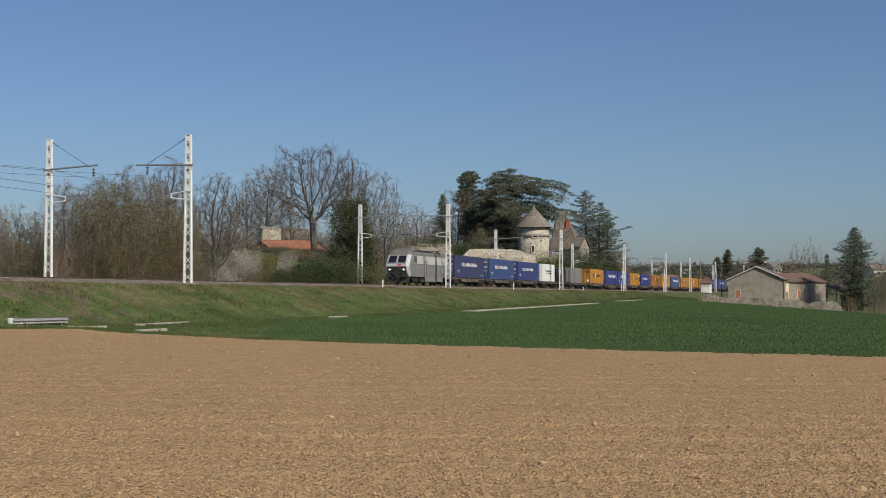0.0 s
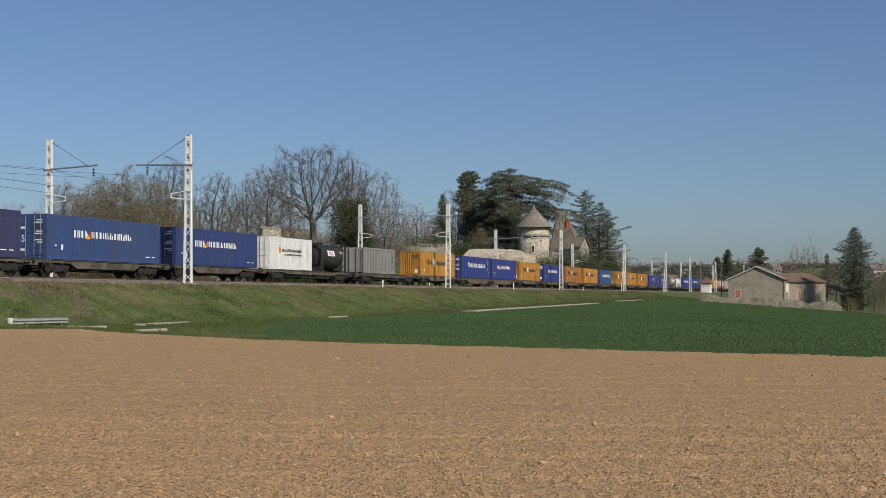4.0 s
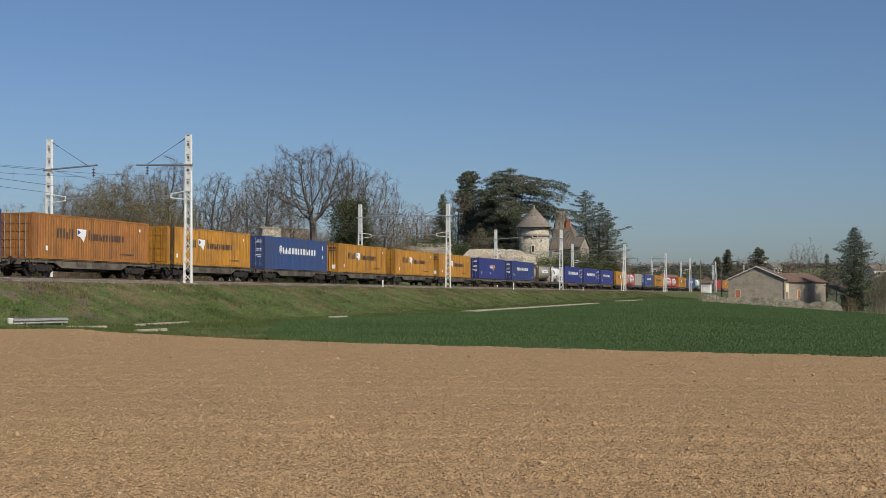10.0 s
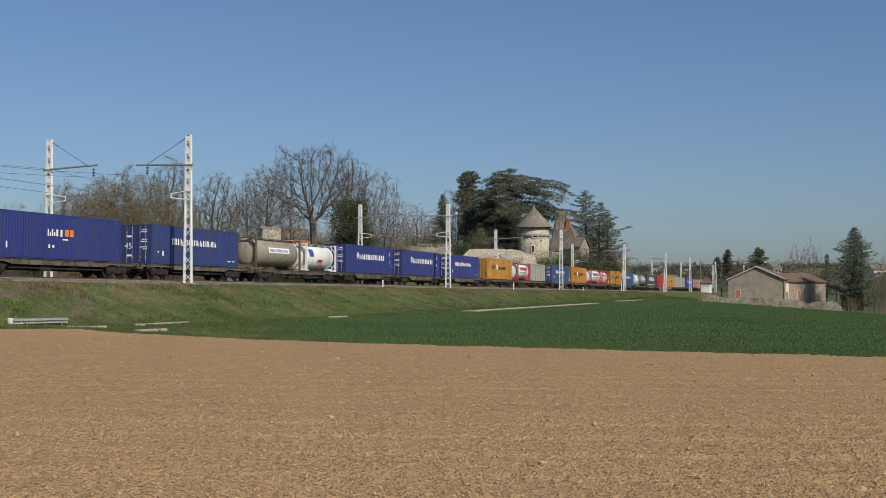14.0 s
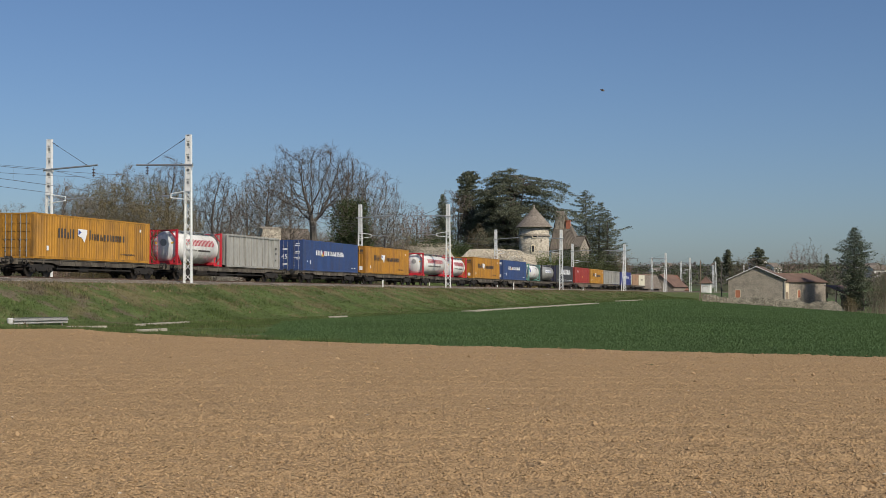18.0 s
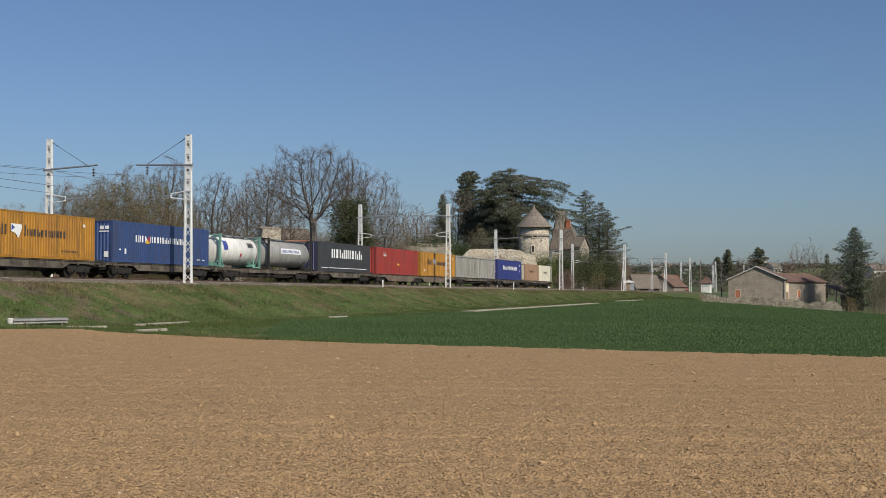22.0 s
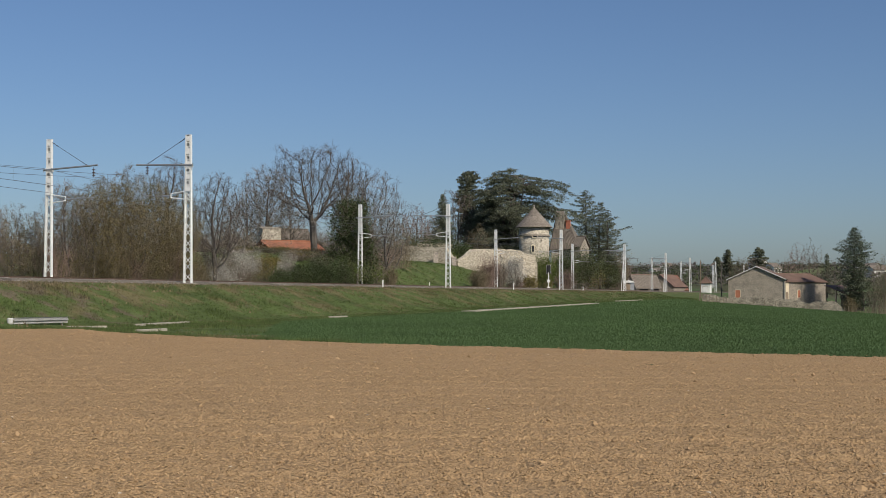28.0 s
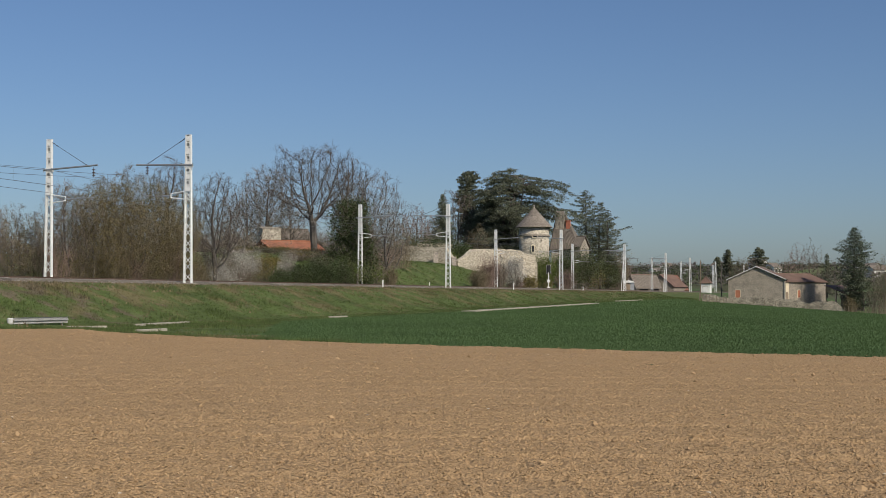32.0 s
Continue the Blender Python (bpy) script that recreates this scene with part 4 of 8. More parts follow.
def tank(L, m, frame_m, label, R=1.12, style="", legs=True, H=2.6):
    """Tank container: shell with dished ends, two end frames, saddles, walkway, ladder, manhole, markings."""
    root = empty("tank_container", label, "tank container", "tank containers on the train")
    h, W = L / 2, 1.25
    zc = H - R - 0.10
    bm = bmesh.new()
    prof = [(-h + 0.12, 0.05)] + [(-h + 0.12 + 0.42 * (1 - math.cos(a)), R * math.sin(a)) for a in (0.4, 0.8, 1.2, 1.57)]
    prof += [(h - 0.12 - 0.42 * (1 - math.cos(a)), R * math.sin(a)) for a in (1.57, 1.2, 0.8, 0.4)] + [(h - 0.12, 0.05)]
    lathe(bm, prof, 28, "x", (0, 0, zc))
    part("shell", bm, m, root, "", None, True)
    nb = max(3, round(L / 1.3))
    for i in range(nb + 1):                       # cladding bands
        x = -h + 0.62 + (L - 1.24) * i / nb
        bm = bmesh.new()
        lathe(bm, [(x - 0.03, R + 0.002), (x - 0.03, R + 0.012), (x + 0.03, R + 0.012), (x + 0.03, R + 0.002)], 28, "x", (0, 0, zc))
        part("band", bm, m, root, "", None, True)
    for e in (-1, 1):
        bm = bmesh.new()
        x = e * (h - 0.08)
        for y in (-W + 0.08, W - 0.08):
            box(bm, x - 0.08, x + 0.08, y - 0.08, y + 0.08, 0.0, H)
        for z in (0.04, H - 0.14):
            box(bm, x - 0.06, x + 0.06, -W + 0.16, W - 0.16, z, z + 0.12)
        for y in (-1, 1):
            for z0, z1 in ((H - 0.1, H - 0.75), (0.1, 0.75)):
                bar(bm, (x, y * (W - 0.65), z0), (x, y * (W - 0.12), z1), 0.05, 4)
        part("end_frame", bm, frame_m, root)
        bm = bmesh.new()
        x1 = e * (h - 1.0)
        for y in (-1, 1):
            bar(bm, (x, y * (W - 0.12), 0.08), (x1, y * (W - 0.25), 0.08), 0.07, 4)
            if legs:
                bar(bm, (x1, y * (W - 0.25), 0.08), (e * (h - 0.55), y * 0.95, zc - 0.55), 0.06, 4)
        box(bm, min(x, x1), max(x, x1), -0.8, 0.8, 0.12, zc - R + 0.1)
        part("saddle", bm, frame_m, root)
    bm = bmesh.new()
    box(bm, -h + 0.2, h - 0.2, -0.75, -0.35, zc + R + 0.02, zc + R + 0.06)
    for k in range(5):
        x = -h + 0.4 + (L - 0.8) * k / 4
        box(bm, x - 0.03, x + 0.03, -0.72, -0.38, zc + R * 0.86, zc + R + 0.03)
    part("walkway", bm, M["galv"], root)
    bm = bmesh.new()
    lathe(bm, [(zc + R - 0.06, 0.32), (zc + R + 0.08, 0.32), (zc + R + 0.1, 0.26)], 14, "z", (0.3, 0.2, 0))
    part("manhole", bm, M["galv"], root)
    bm = bmesh.new()
    for k in range(7):
        bar(bm, (-h - 0.03, 0.45, 0.3 + k * 0.3), (-h - 0.03, 0.8, 0.3 + k * 0.3), 0.018, 4)
    for y in (0.45, 0.8):
        bar(bm, (-h - 0.03, y, 0.1), (-h - 0.03, y, H - 0.05), 0.02, 4)
    part("ladder", bm, frame_m, root)

    def on_shell(x0, x1, z0, z1, mm, name, lab=""):
        """A mark that follows the curve of the shell."""
        b = bmesh.new()
        cols = max(1, int((x1 - x0) / 0.5))
        rows = 4
        g = [[b.verts.new((x0 + (x1 - x0) * i / cols, -math.sqrt(max(0.0, (R + 0.018) ** 2 - (z0 + (z1 - z0) * j / rows) ** 2)), zc + z0 + (z1 - z0) * j / rows)) for i in range(cols + 1)] for j in range(rows + 1)]
        for j in range(rows):
            for i in range(cols):
                b.faces.new((g[j][i], g[j][i + 1], g[j + 1][i + 1], g[j + 1][i]))
        part(name, b, mm, root, lab)

    def row(x0, x1, z0, z1, n, mm, name, lab=""):
        b = bmesh.new()
        p = (x1 - x0) / n
        for i in range(n):
            for xa, xb, za, zb in ((0.0, 0.26, z0, z1), (0.48, 0.74, z0, z1)):
                for k in range(4):
                    z2, z3 = za + (zb - za) * k / 4, za + (zb - za) * (k + 1) / 4
                    b.faces.new([b.verts.new((x0 + p * (i + q), -math.sqrt((R + 0.022) ** 2 - zz * zz), zc + zz)) for q, zz in ((xa, z2), (xb, z2), (xb, z3), (xa, z3))])
        part(name, b, mm, root, lab)
    if style == "dh":
        k = L * 0.30
        row(-k, k * 1.15, 0.12, 0.62, 10, M["lettr"], "wordmark", "red painted capitals")
        on_shell(-k * 0.1, k * 0.8, -0.30, -0.18, M["lettd"], "dark_stripe")
        row(-k, -k * 0.2, -0.28, -0.16, 10, M["lettd"], "small_print")
        bm = bmesh.new()
        lathe(bm, [(-h + 0.095, 0.28), (-h + 0.11, 0.28)], 16, "x", (0, 0, zc + 0.3))
        part("end_emblem", bm, M["tankgrey"], root, "round grey emblem")
        for sy in (-1, 1):
            bm = bmesh.new()
            prism(bm, [(sy * 0.30, zc + 0.25), (sy * 0.85, zc + 0.38), (sy * 0.78, zc + 0.22), (sy * 0.35, zc + 0.12)], -h + 0.20, -h + 0.22, "x")
            part("wing_mark", bm, M["letty"], root, "yellow wing mark")
    elif style == "lab":
        on_shell(-L * 0.22, L * 0.24, -0.02, 0.45, M["lettw"], "name_board", "white name board")
        row(-L * 0.19, L * 0.21, 0.08, 0.34, 10, M["lettb"], "wordmark", "blue painted lettering")
    elif style == "white":
        on_shell(-L * 0.40, -L * 0.30, 0.0, 0.75, M["lettb"], "blue_panel", "dark blue panel")
        row(L * 0.2, L * 0.34, 0.3, 0.7, 6, M["lettd"], "small_print")
        on_shell(0.0, 0.3, -0.5, -0.25, M["lettr"], "hazard_mark", "red hazard mark")
    elif style == "round":
        on_shell(-L * 0.38, -L * 0.24, 0.0, 0.7, M["lettb"], "round_mark")
        on_shell(-L * 0.1, L * 0.06, -0.5, -0.25, M["lettr"], "hazard_mark", "red hazard mark")
    elif style == "dark":
        on_shell(-L * 0.22, L * 0.06, 0.02, 0.55, M["lettw"], "name_board", "white name board")
        row(-L * 0.18, L * 0.02, 0.1, 0.48, 3, M["lettr"], "wordmark", "red painted letters")
        on_shell(L * 0.28, L * 0.38, 0.3, 0.5, M["letto"], "hazard_plate", "orange plate")
    return root


# ---- bogies and wagons
def wheelset_mesh(bm, x, r=0.44):
    for sy in (-1, 1):
        y = sy * 0.76
        lathe(bm, [(y - 0.065, r + 0.028), (y - 0.04, r + 0.028), (y - 0.035, r), (y + 0.065, r - 0.003), (y + 0.065, r - 0.07), (y + 0.03, r - 0.09), (y + 0.03, 0.16), (y + 0.07, 0.14)] if sy < 0 else
              [(y - 0.07, 0.14), (y - 0.03, 0.16), (y - 0.03, r - 0.09), (y - 0.065, r - 0.07), (y - 0.065, r - 0.003), (y + 0.035, r), (y + 0.04, r + 0.028), (y + 0.065, r + 0.028)], 20, "y", (x, 0, r))
    bar(bm, (x, -1.0, r), (x, 1.0, r), 0.085, 10)


BOGIE = {}


def add_bogie(root, x):
    """Two-axle bogie: side frames with a drop-bellied beam, bolster, wheelsets, axle boxes, springs."""
    def piece(name, fn, material, parent, at):
        if name not in BOGIE:
            bm = bmesh.new()
            fn(bm)
            o = part(name, bm, material, parent, "", at)
            BOGIE[name] = o
            return o
        return again(BOGIE[name], parent, at)

    def frame_fn(bm):
        for sy in (-1, 1):
            y = sy * 1.0
            prism(bm, [(-1.35, 0.72), (-1.35, 0.60), (-0.62, 0.58), (-0.42, 0.34), (0.42, 0.34), (0.62, 0.58), (1.35, 0.60), (1.35, 0.72), (0.5, 0.80), (-0.5, 0.80)], y - 0.07, y + 0.07)
        box(bm, -0.22, 0.22, -1.0, 1.0, 0.55, 0.85)
        for e in (-1, 1):
            box(bm, e * 1.3 - 0.05, e * 1.3 + 0.05, -1.0, 1.0, 0.58, 0.70)

    def axlebox_fn(bm):
        box(bm, -0.15, 0.15, -0.10, 0.10, -0.15, 0.15)
        lathe(bm, [(-0.19, 0.05), (-0.17, 0.11), (-0.09, 0.12), (-0.09, 0.02)], 10, "y")
        for e in (-1, 1):
            lathe(bm, [(-0.05, 0.07), (0.0, 0.075), (0.03, 0.06), (0.06, 0.075), (0.09, 0.06), (0.12, 0.075), (0.16, 0.07)], 8, "z", (e * 0.23, 0, 0))
    b = piece("bogie", frame_fn, M["bogie"], root, pose(x, 0, 0))
    for e in (-1, 1):
        piece("wheelset", lambda bm: wheelset_mesh(bm, 0), M["wheel"], b, pose(e * 0.9, 0, 0))
        for sy in (-1, 1):
            piece("axle_box", axlebox_fn, M["bogie"], b, pose(e * 0.9, sy * 1.02, 0.44, 0, 0, 0 if sy < 0 else 180))
        piece("brake_block", lambda bm: (box(bm, -0.06, 0.06, -0.9, -0.66, 0.25, 0.62), box(bm, -0.06, 0.06, 0.66, 0.9, 0.25, 0.62)), M["bogie"], b, pose(e * 0.36, 0, 0))


def buffers(root, x, e):
    for y in (-0.875, 0.875):
        if "buffer" not in BOGIE:
            bm = bmesh.new()
            lathe(bm, [(0.0, 0.11), (0.30, 0.11), (0.30, 0.07), (0.52, 0.07), (0.52, 0.22), (0.56, 0.23), (0.58, 0.15)], 12, "x")
            BOGIE["buffer"] = part("buffer", bm, M["black"], root, "", pose(x, y, 1.0, 0, 0, 0 if e > 0 else 180))
        else:
            again(BOGIE["buffer"], root, pose(x, y, 1.0, 0, 0, 0 if e > 0 else 180))


def wagon(L, bogies, belly=False, m=None, deep=0.30, label="weathered container flat wagon with open steel underframe"):
    """Skeletal flat wagon: side sills, centre sill, cross bars, spigots, brake gear, bogies, buffers."""
    root = empty("flat_wagon", label, "wagon", "flat wagons of the train")
    m = m or M["sill"]
    h = L / 2
    top = DECK - 0.02
    for sy in (-1, 1):
        bm = bmesh.new()
        if belly:
            pts = [(-h, top)]
            knots = [-h] + sorted(bogies) + [h]
            low = [(-h, top - 0.28)]
            for a, b in zip(sorted(bogies), sorted(bogies)[1:]):
                low += [(a + 1.2, top - 0.30), (a + 2.3, top - 0.72), (b - 2.3, top - 0.72), (b - 1.2, top - 0.30)]
            low += [(h, top - 0.28)]
            pts = [(h, top), (-h, top)] + low
        else:
            pts = [(h, top), (-h, top), (-h, top - 0.20), (-h + 3.5, top - 0.20), (-h + 4.3, top - deep), (h - 4.3, top - deep), (h - 3.5, top - 0.20), (h, top - 0.20)]
        prism(bm, pts, sy * 1.16 - 0.04, sy * 1.16 + 0.04)
        part("side_sill", bm, m, root)
        for z in (top - 0.03, ):
            bm = bmesh.new()
            box(bm, -h, h, sy * 1.16 - 0.10, sy * 1.16 + 0.10, z, z + 0.028)
            part("sill_flange", bm, m, root)
        n = int(L / 1.6)
        st = None
        for i in range(n):
            at = pose(-h + (i + 0.5) * L / n, sy * 1.22, top - 0.2)
            if st is None:
                bm = bmesh.new()
                box(bm, -0.05, 0.05, -0.03, 0.06, -0.02 if belly else -0.08, 0.17)
                st = part("stiffener", bm, m, root, "", at)
            else:
                again(st, root, at)
    for a, b in zip(sorted(bogies), sorted(bogies)[1:]):
        for sy in (-1, 1):                        # brake rodding and lower beam between the bogies
            bm = bmesh.new()
            box(bm, a + 1.7, b - 1.7, sy * 0.98 - 0.05, sy * 0.98 + 0.05, top - 0.60, top - 0.50)
            n3 = max(2, int((b - a) / 2.2))
            for i in range(n3 + 1):
                x = a + 1.8 + (b - a - 3.6) * i / n3
                box(bm, x - 0.04, x + 0.04, sy * 0.98 - 0.04, sy * 0.98 + 0.04, top - 0.52, top - 0.1)
            part("lower_beam", bm, M["bogie"], root)
        bm = bmesh.new()
        bar(bm, (a + 1.0, -0.3, 0.42), (b - 1.0, -0.3, 0.42), 0.04, 6)
        box(bm, (a + b) / 2 - 0.9, (a + b) / 2 + 0.5, -0.7, 0.3, 0.38, 0.72)
        part("brake_rigging", bm, M["bogie"], root)
    bm = bmesh.new()
    box(bm, -h + 0.1, h - 0.1, -0.22, 0.22, top - 0.34, top - 0.06)
    # added dark block below the sill, standing for dense gear and shade under the deck
    for a, b in zip(sorted(bogies), sorted(bogies)[1:]):
        box(bm, a + 1.6, b - 1.6, -0.26, 0.26, top - 0.62, top - 0.34)
    part("centre_sill", bm, M["bogie"], root)
    cb = None
    n = int(L / 2.4)
    for i in range(n + 1):
        at = pose(-h + 0.15 + (L - 0.3) * i / n, 0, 0)
        if cb is None:
            bm = bmesh.new()
            box(bm, -0.09, 0.09, -1.12, 1.12, top - 0.24, top - 0.04)
            cb = part("cross_bar", bm, m, root, "", at)
        else:
            again(cb, root, at)
    for e in (-1, 1):
        bm = bmesh.new()
        box(bm, e * h - 0.05, e * h + 0.05, -1.2, 1.2, top - 0.36, top - 0.02)
        part("headstock", bm, m, root)
        buffers(root, e * (h + 0.03), e)
    for x, w2, hh in ((-1.4, 0.55, 0.38), (1.5, 0.4, 0.30)):
        bm = bmesh.new()
        box(bm, x - w2, x + w2, -1.05, -0.7, top - 0.36 - hh, top - 0.34)
        bmesh.ops.bevel(bm, geom=bm.edges[:], offset=0.04, segments=1, affect='EDGES')
        part("brake_box", bm, M["bogie"], root)
    bm = bmesh.new()
    lathe(bm, [(-0.6, 0.05), (-0.55, 0.17), (0.55, 0.17), (0.6, 0.05)], 12, "x", (0.2, 0.6, 0.62))
    part("air_tank", bm, M["bogie"], root)
    for b in bogies:
        add_bogie(root, b)
    for x, y in ((-h + 0.6, -1.28), (h - 0.6, -1.28)):
        bm = bmesh.new()
        box(bm, x - 0.22, x - 0.18, y - 0.02, y + 0.02, 0.73, 1.0)
        box(bm, x + 0.18, x + 0.22, y - 0.02, y + 0.02, 0.73, 1.0)
        box(bm, x - 0.18, x + 0.18, y - 0.02, y + 0.02, 0.73, 0.77)
        part("step_iron", bm, M["bogie"], root)
    bm = bmesh.new()                              # brake handwheel on the camera's side
    for k in range(10):
        a, b = 2 * math.pi * k / 10, 2 * math.pi * (k + 1) / 10
        bar(bm, (-h + 1.3 + 0.2 * math.cos(a), -1.27, 0.92 + 0.2 * math.sin(a)), (-h + 1.3 + 0.2 * math.cos(b), -1.27, 0.92 + 0.2 * math.sin(b)), 0.02, 4)
    for k in range(3):
        a = 2 * math.pi * k / 3
        bar(bm, (-h + 1.3, -1.27, 0.92), (-h + 1.3 + 0.2 * math.cos(a), -1.27, 0.92 + 0.2 * math.sin(a)), 0.014, 4)
    part("handwheel", bm, M["sill_brown"], root)
    return root


# ---- the electric locomotive
def skin(bm, pts, thick):
    """A thin plate on four points."""
    f = bm.faces.new([bm.verts.new(p) for p in pts])
    bmesh.ops.recalc_face_normals(bm, faces=[f])
    bmesh.ops.solidify(bm, geom=[f], thickness=thick)


def locomotive():
    root = empty("locomotive", "two-tone grey electric locomotive with wedge-shaped cabs, headlights lit", "locomotive")
    hl = 8.62
    # levels of the shell: z, set-back of the nose, half width at the side, half width of the nose
    lev = [(0.98, 0.80, 1.42, 1.20), (1.45, 0.42, 1.46, 1.22), (2.12, 0.0, 1.48, 1.22), (2.45, 0.14, 1.48, 1.20), (3.52, 1.02, 1.42, 1.12), (3.78, 1.36, 1.30, 1.02), (3.97, 1.95, 1.05, 0.86), (4.08, 2.8, 0.70, 0.60)]
    zs = [l[0] for l in lev]

    def at(z, k):
        return float(np.interp(z, zs, [l[k] for l in lev]))

    def ring(z, f, hw, nw):
        a, c = hl - f, 0.40
        return [(-a, -nw, z), (-a + c, -hw, z), (a - c, -hw, z), (a, -nw, z), (a, nw, z), (a - c, hw, z), (-a + c, hw, z), (-a, nw, z)]
    bm = bmesh.new()
    rings = [[bm.verts.new(p) for p in ring(*l)] for l in lev[:5]]
    for u, v in zip(rings, rings[1:]):
        for i in range(8):
            j = (i + 1) % 8
            bm.faces.new((u[i], u[j], v[j], v[i]))
    bm.faces.new(rings[-1])
    bm.faces.new(rings[0][::-1])
    part("body", bm, M["loco_d"], root, "mid-grey painted steel body")
    bm = bmesh.new()
    rings = [[bm.verts.new(p) for p in ring(*l)] for l in [(3.50, 1.0, 1.425, 1.125)] + lev[5:]]
    for u, v in zip(rings, rings[1:]):
        for i in range(8):
            j = (i + 1) % 8
            bm.faces.new((u[i], u[j], v[j], v[i]))
    bm.faces.new(rings[-1])
    bm.faces.new(rings[0][::-1])
    part("roof", bm, M["loco_roof"], root, "sooty brown-grey rounded roof")
    for sy in (-1, 1):
        Y = lambda z: sy * (at(z, 2) + 0.006)
        for x0, x1 in ((-5.35, -3.15), (-2.05, 3.85), (4.5, 6.45)):
            bm = bmesh.new()
            skin(bm, [(x0, Y(2.50), 2.50), (x1, Y(2.50), 2.50), (x1, Y(3.42), 3.42), (x0, Y(3.42), 3.42)], 0.012)
            part("side_panel", bm, M["loco_l"], root, "pale beige upper panel")
        for x in (-2.6, 4.2):
            bm = bmesh.new()
            skin(bm, [(x - 0.27, Y(1.1), 1.1), (x + 0.27, Y(1.1), 1.1), (x + 0.27, Y(3.40), 3.40), (x - 0.27, Y(3.40), 3.40)], 0.02)
            d = part("side_door", bm, M["loco_d"], root)
            for dx in (-0.33, 0.33):
                bm = bmesh.new()
                bar(bm, (x + dx, sy * 1.56, 1.0), (x + dx, sy * 1.56, 2.9), 0.03, 6)
                part("handrail", bm, M["loco_n"], d)
            bm = bmesh.new()
            skin(bm, [(x - 0.13, sy * (at(1.5, 2) + 0.03), 1.5), (x + 0.13, sy * (at(1.5, 2) + 0.03), 1.5), (x + 0.13, sy * (at(3.25, 2) + 0.03), 3.25), (x - 0.13, sy * (at(3.25, 2) + 0.03), 3.25)], 0.012)
            part("door_strip", bm, M["loco_l"], d)
        bm = bmesh.new()
        box(bm, -hl + 1.5, hl - 1.5, min(sy * 1.475, sy * 1.492), max(sy * 1.475, sy * 1.492), 2.40, 2.45)
        part("waist_line", bm, M["loco_n"], root)
        bm = bmesh.new()
        box(bm, -2.4, 4.3, min(sy * 1.40, sy * 1.47), max(sy * 1.40, sy * 1.47), 0.46, 1.0)
        part("skirt", bm, M["loco_d"], root)
        for e, xa, xb in ((-1, -6.35, -5.5), (1, 6.85, 7.35)):
            bm = bmesh.new()
            skin(bm, [(xa, Y(2.65), 2.65), (xb, Y(2.65), 2.65), (xb, Y(3.35), 3.35), (xa, Y(3.35), 3.35)], 0.016)
            w2 = part("cab_window", bm, M["glass"], root)
            bm = bmesh.new()
            box(bm, (xa + xb) / 2 - 0.03, (xa + xb) / 2 + 0.03, min(sy * 1.44, sy * 1.495), max(sy * 1.44, sy * 1.495), 2.65, 3.35)
            part("window_bar", bm, M["loco_d"], w2)
        bm = bmesh.new()
        skin(bm, [(7.25, sy * 1.492, 2.42), (7.70, sy * 1.492, 2.42), (7.70, sy * 1.492, 2.72), (7.25, sy * 1.492, 2.72)], 0.01)
        part("side_badge", bm, M["lettr"], root, "small red badge")
        for e in (-1, 1):
            bm = bmesh.new()                      # bright wrap-round pillar between nose and side
            v = []
            for z, f, hw, nw in lev[:5]:
                a = hl - f + 0.008
                v.append([bm.verts.new(p) for p in ((e * (a + 0.004), sy * (nw - 0.06), z), (e * a, sy * (nw + 0.01), z), (e * (a - 0.40), sy * (hw + 0.012), z), (e * (a - 0.46), sy * (hw + 0.008), z))])
            fs = []
            for u, w3 in zip(v, v[1:]):
                for i in range(3):
                    fs.append(bm.faces.new((u[i], u[i + 1], w3[i + 1], w3[i])))
            bmesh.ops.recalc_face_normals(bm, faces=fs)
            bmesh.ops.solidify(bm, geom=bm.faces[:], thickness=0.01)
            part("corner_pillar", bm, M["loco_w" if e < 0 else "loco_d"], root, "bright white corner pillar" if e < 0 else "grey corner pillar")
    for e in (-1, 1):
        X = lambda z, o=0.012: e * (hl - at(z, 1) + o)
        bm = bmesh.new()
        skin(bm, [(X(2.16), -1.16, 2.16), (X(2.16), 1.16, 2.16), (X(2.44), 1.14, 2.44), (X(2.44), -1.14, 2.44)], 0.01)
        part("nose_panel", bm, M["loco_l2"], root, "lighter grey nose panel")
        bm = bmesh.new()
        skin(bm, [(X(1.50), -1.16, 1.50), (X(1.50), 1.16, 1.50), (X(2.08), 1.16, 2.08), (X(2.08), -1.16, 2.08)], 0.01)
        part("light_band", bm, M["loco_n"], root, "dark recessed lamp band")
        for sy in (-1, 1):
            bm = bmesh.new()                      # windscreen half with a pale frame
            skin(bm, [(X(2.56, 0.02), sy * 0.09, 2.56), (X(2.56, 0.02), sy * 1.07, 2.56), (X(3.40, 0.02), sy * 1.02, 3.40), (X(3.40, 0.02), sy * 0.09, 3.40)], 0.012)
            w2 = part("windscreen", bm, M["glass"], root)
            bm = bmesh.new()
            p = [Vector((X(2.54, 0.03), sy * 0.07, 2.54)), Vector((X(2.54, 0.03), sy * 1.09, 2.54)), Vector((X(3.42, 0.03), sy * 1.04, 3.42)), Vector((X(3.42, 0.03), sy * 0.07, 3.42))]
            for a, b in zip(p, p[1:] + p[:1]):
                bar(bm, a, b, 0.035, 4)
            part("window_frame", bm, M["loco_l2"], w2)
            bm = bmesh.new()
            bar(bm, (X(2.5, 0.05), sy * 0.6, 2.5), (X(3.1, 0.05), sy * 0.35, 3.1), 0.015, 4)
            part("wiper", bm, M["black"], w2)
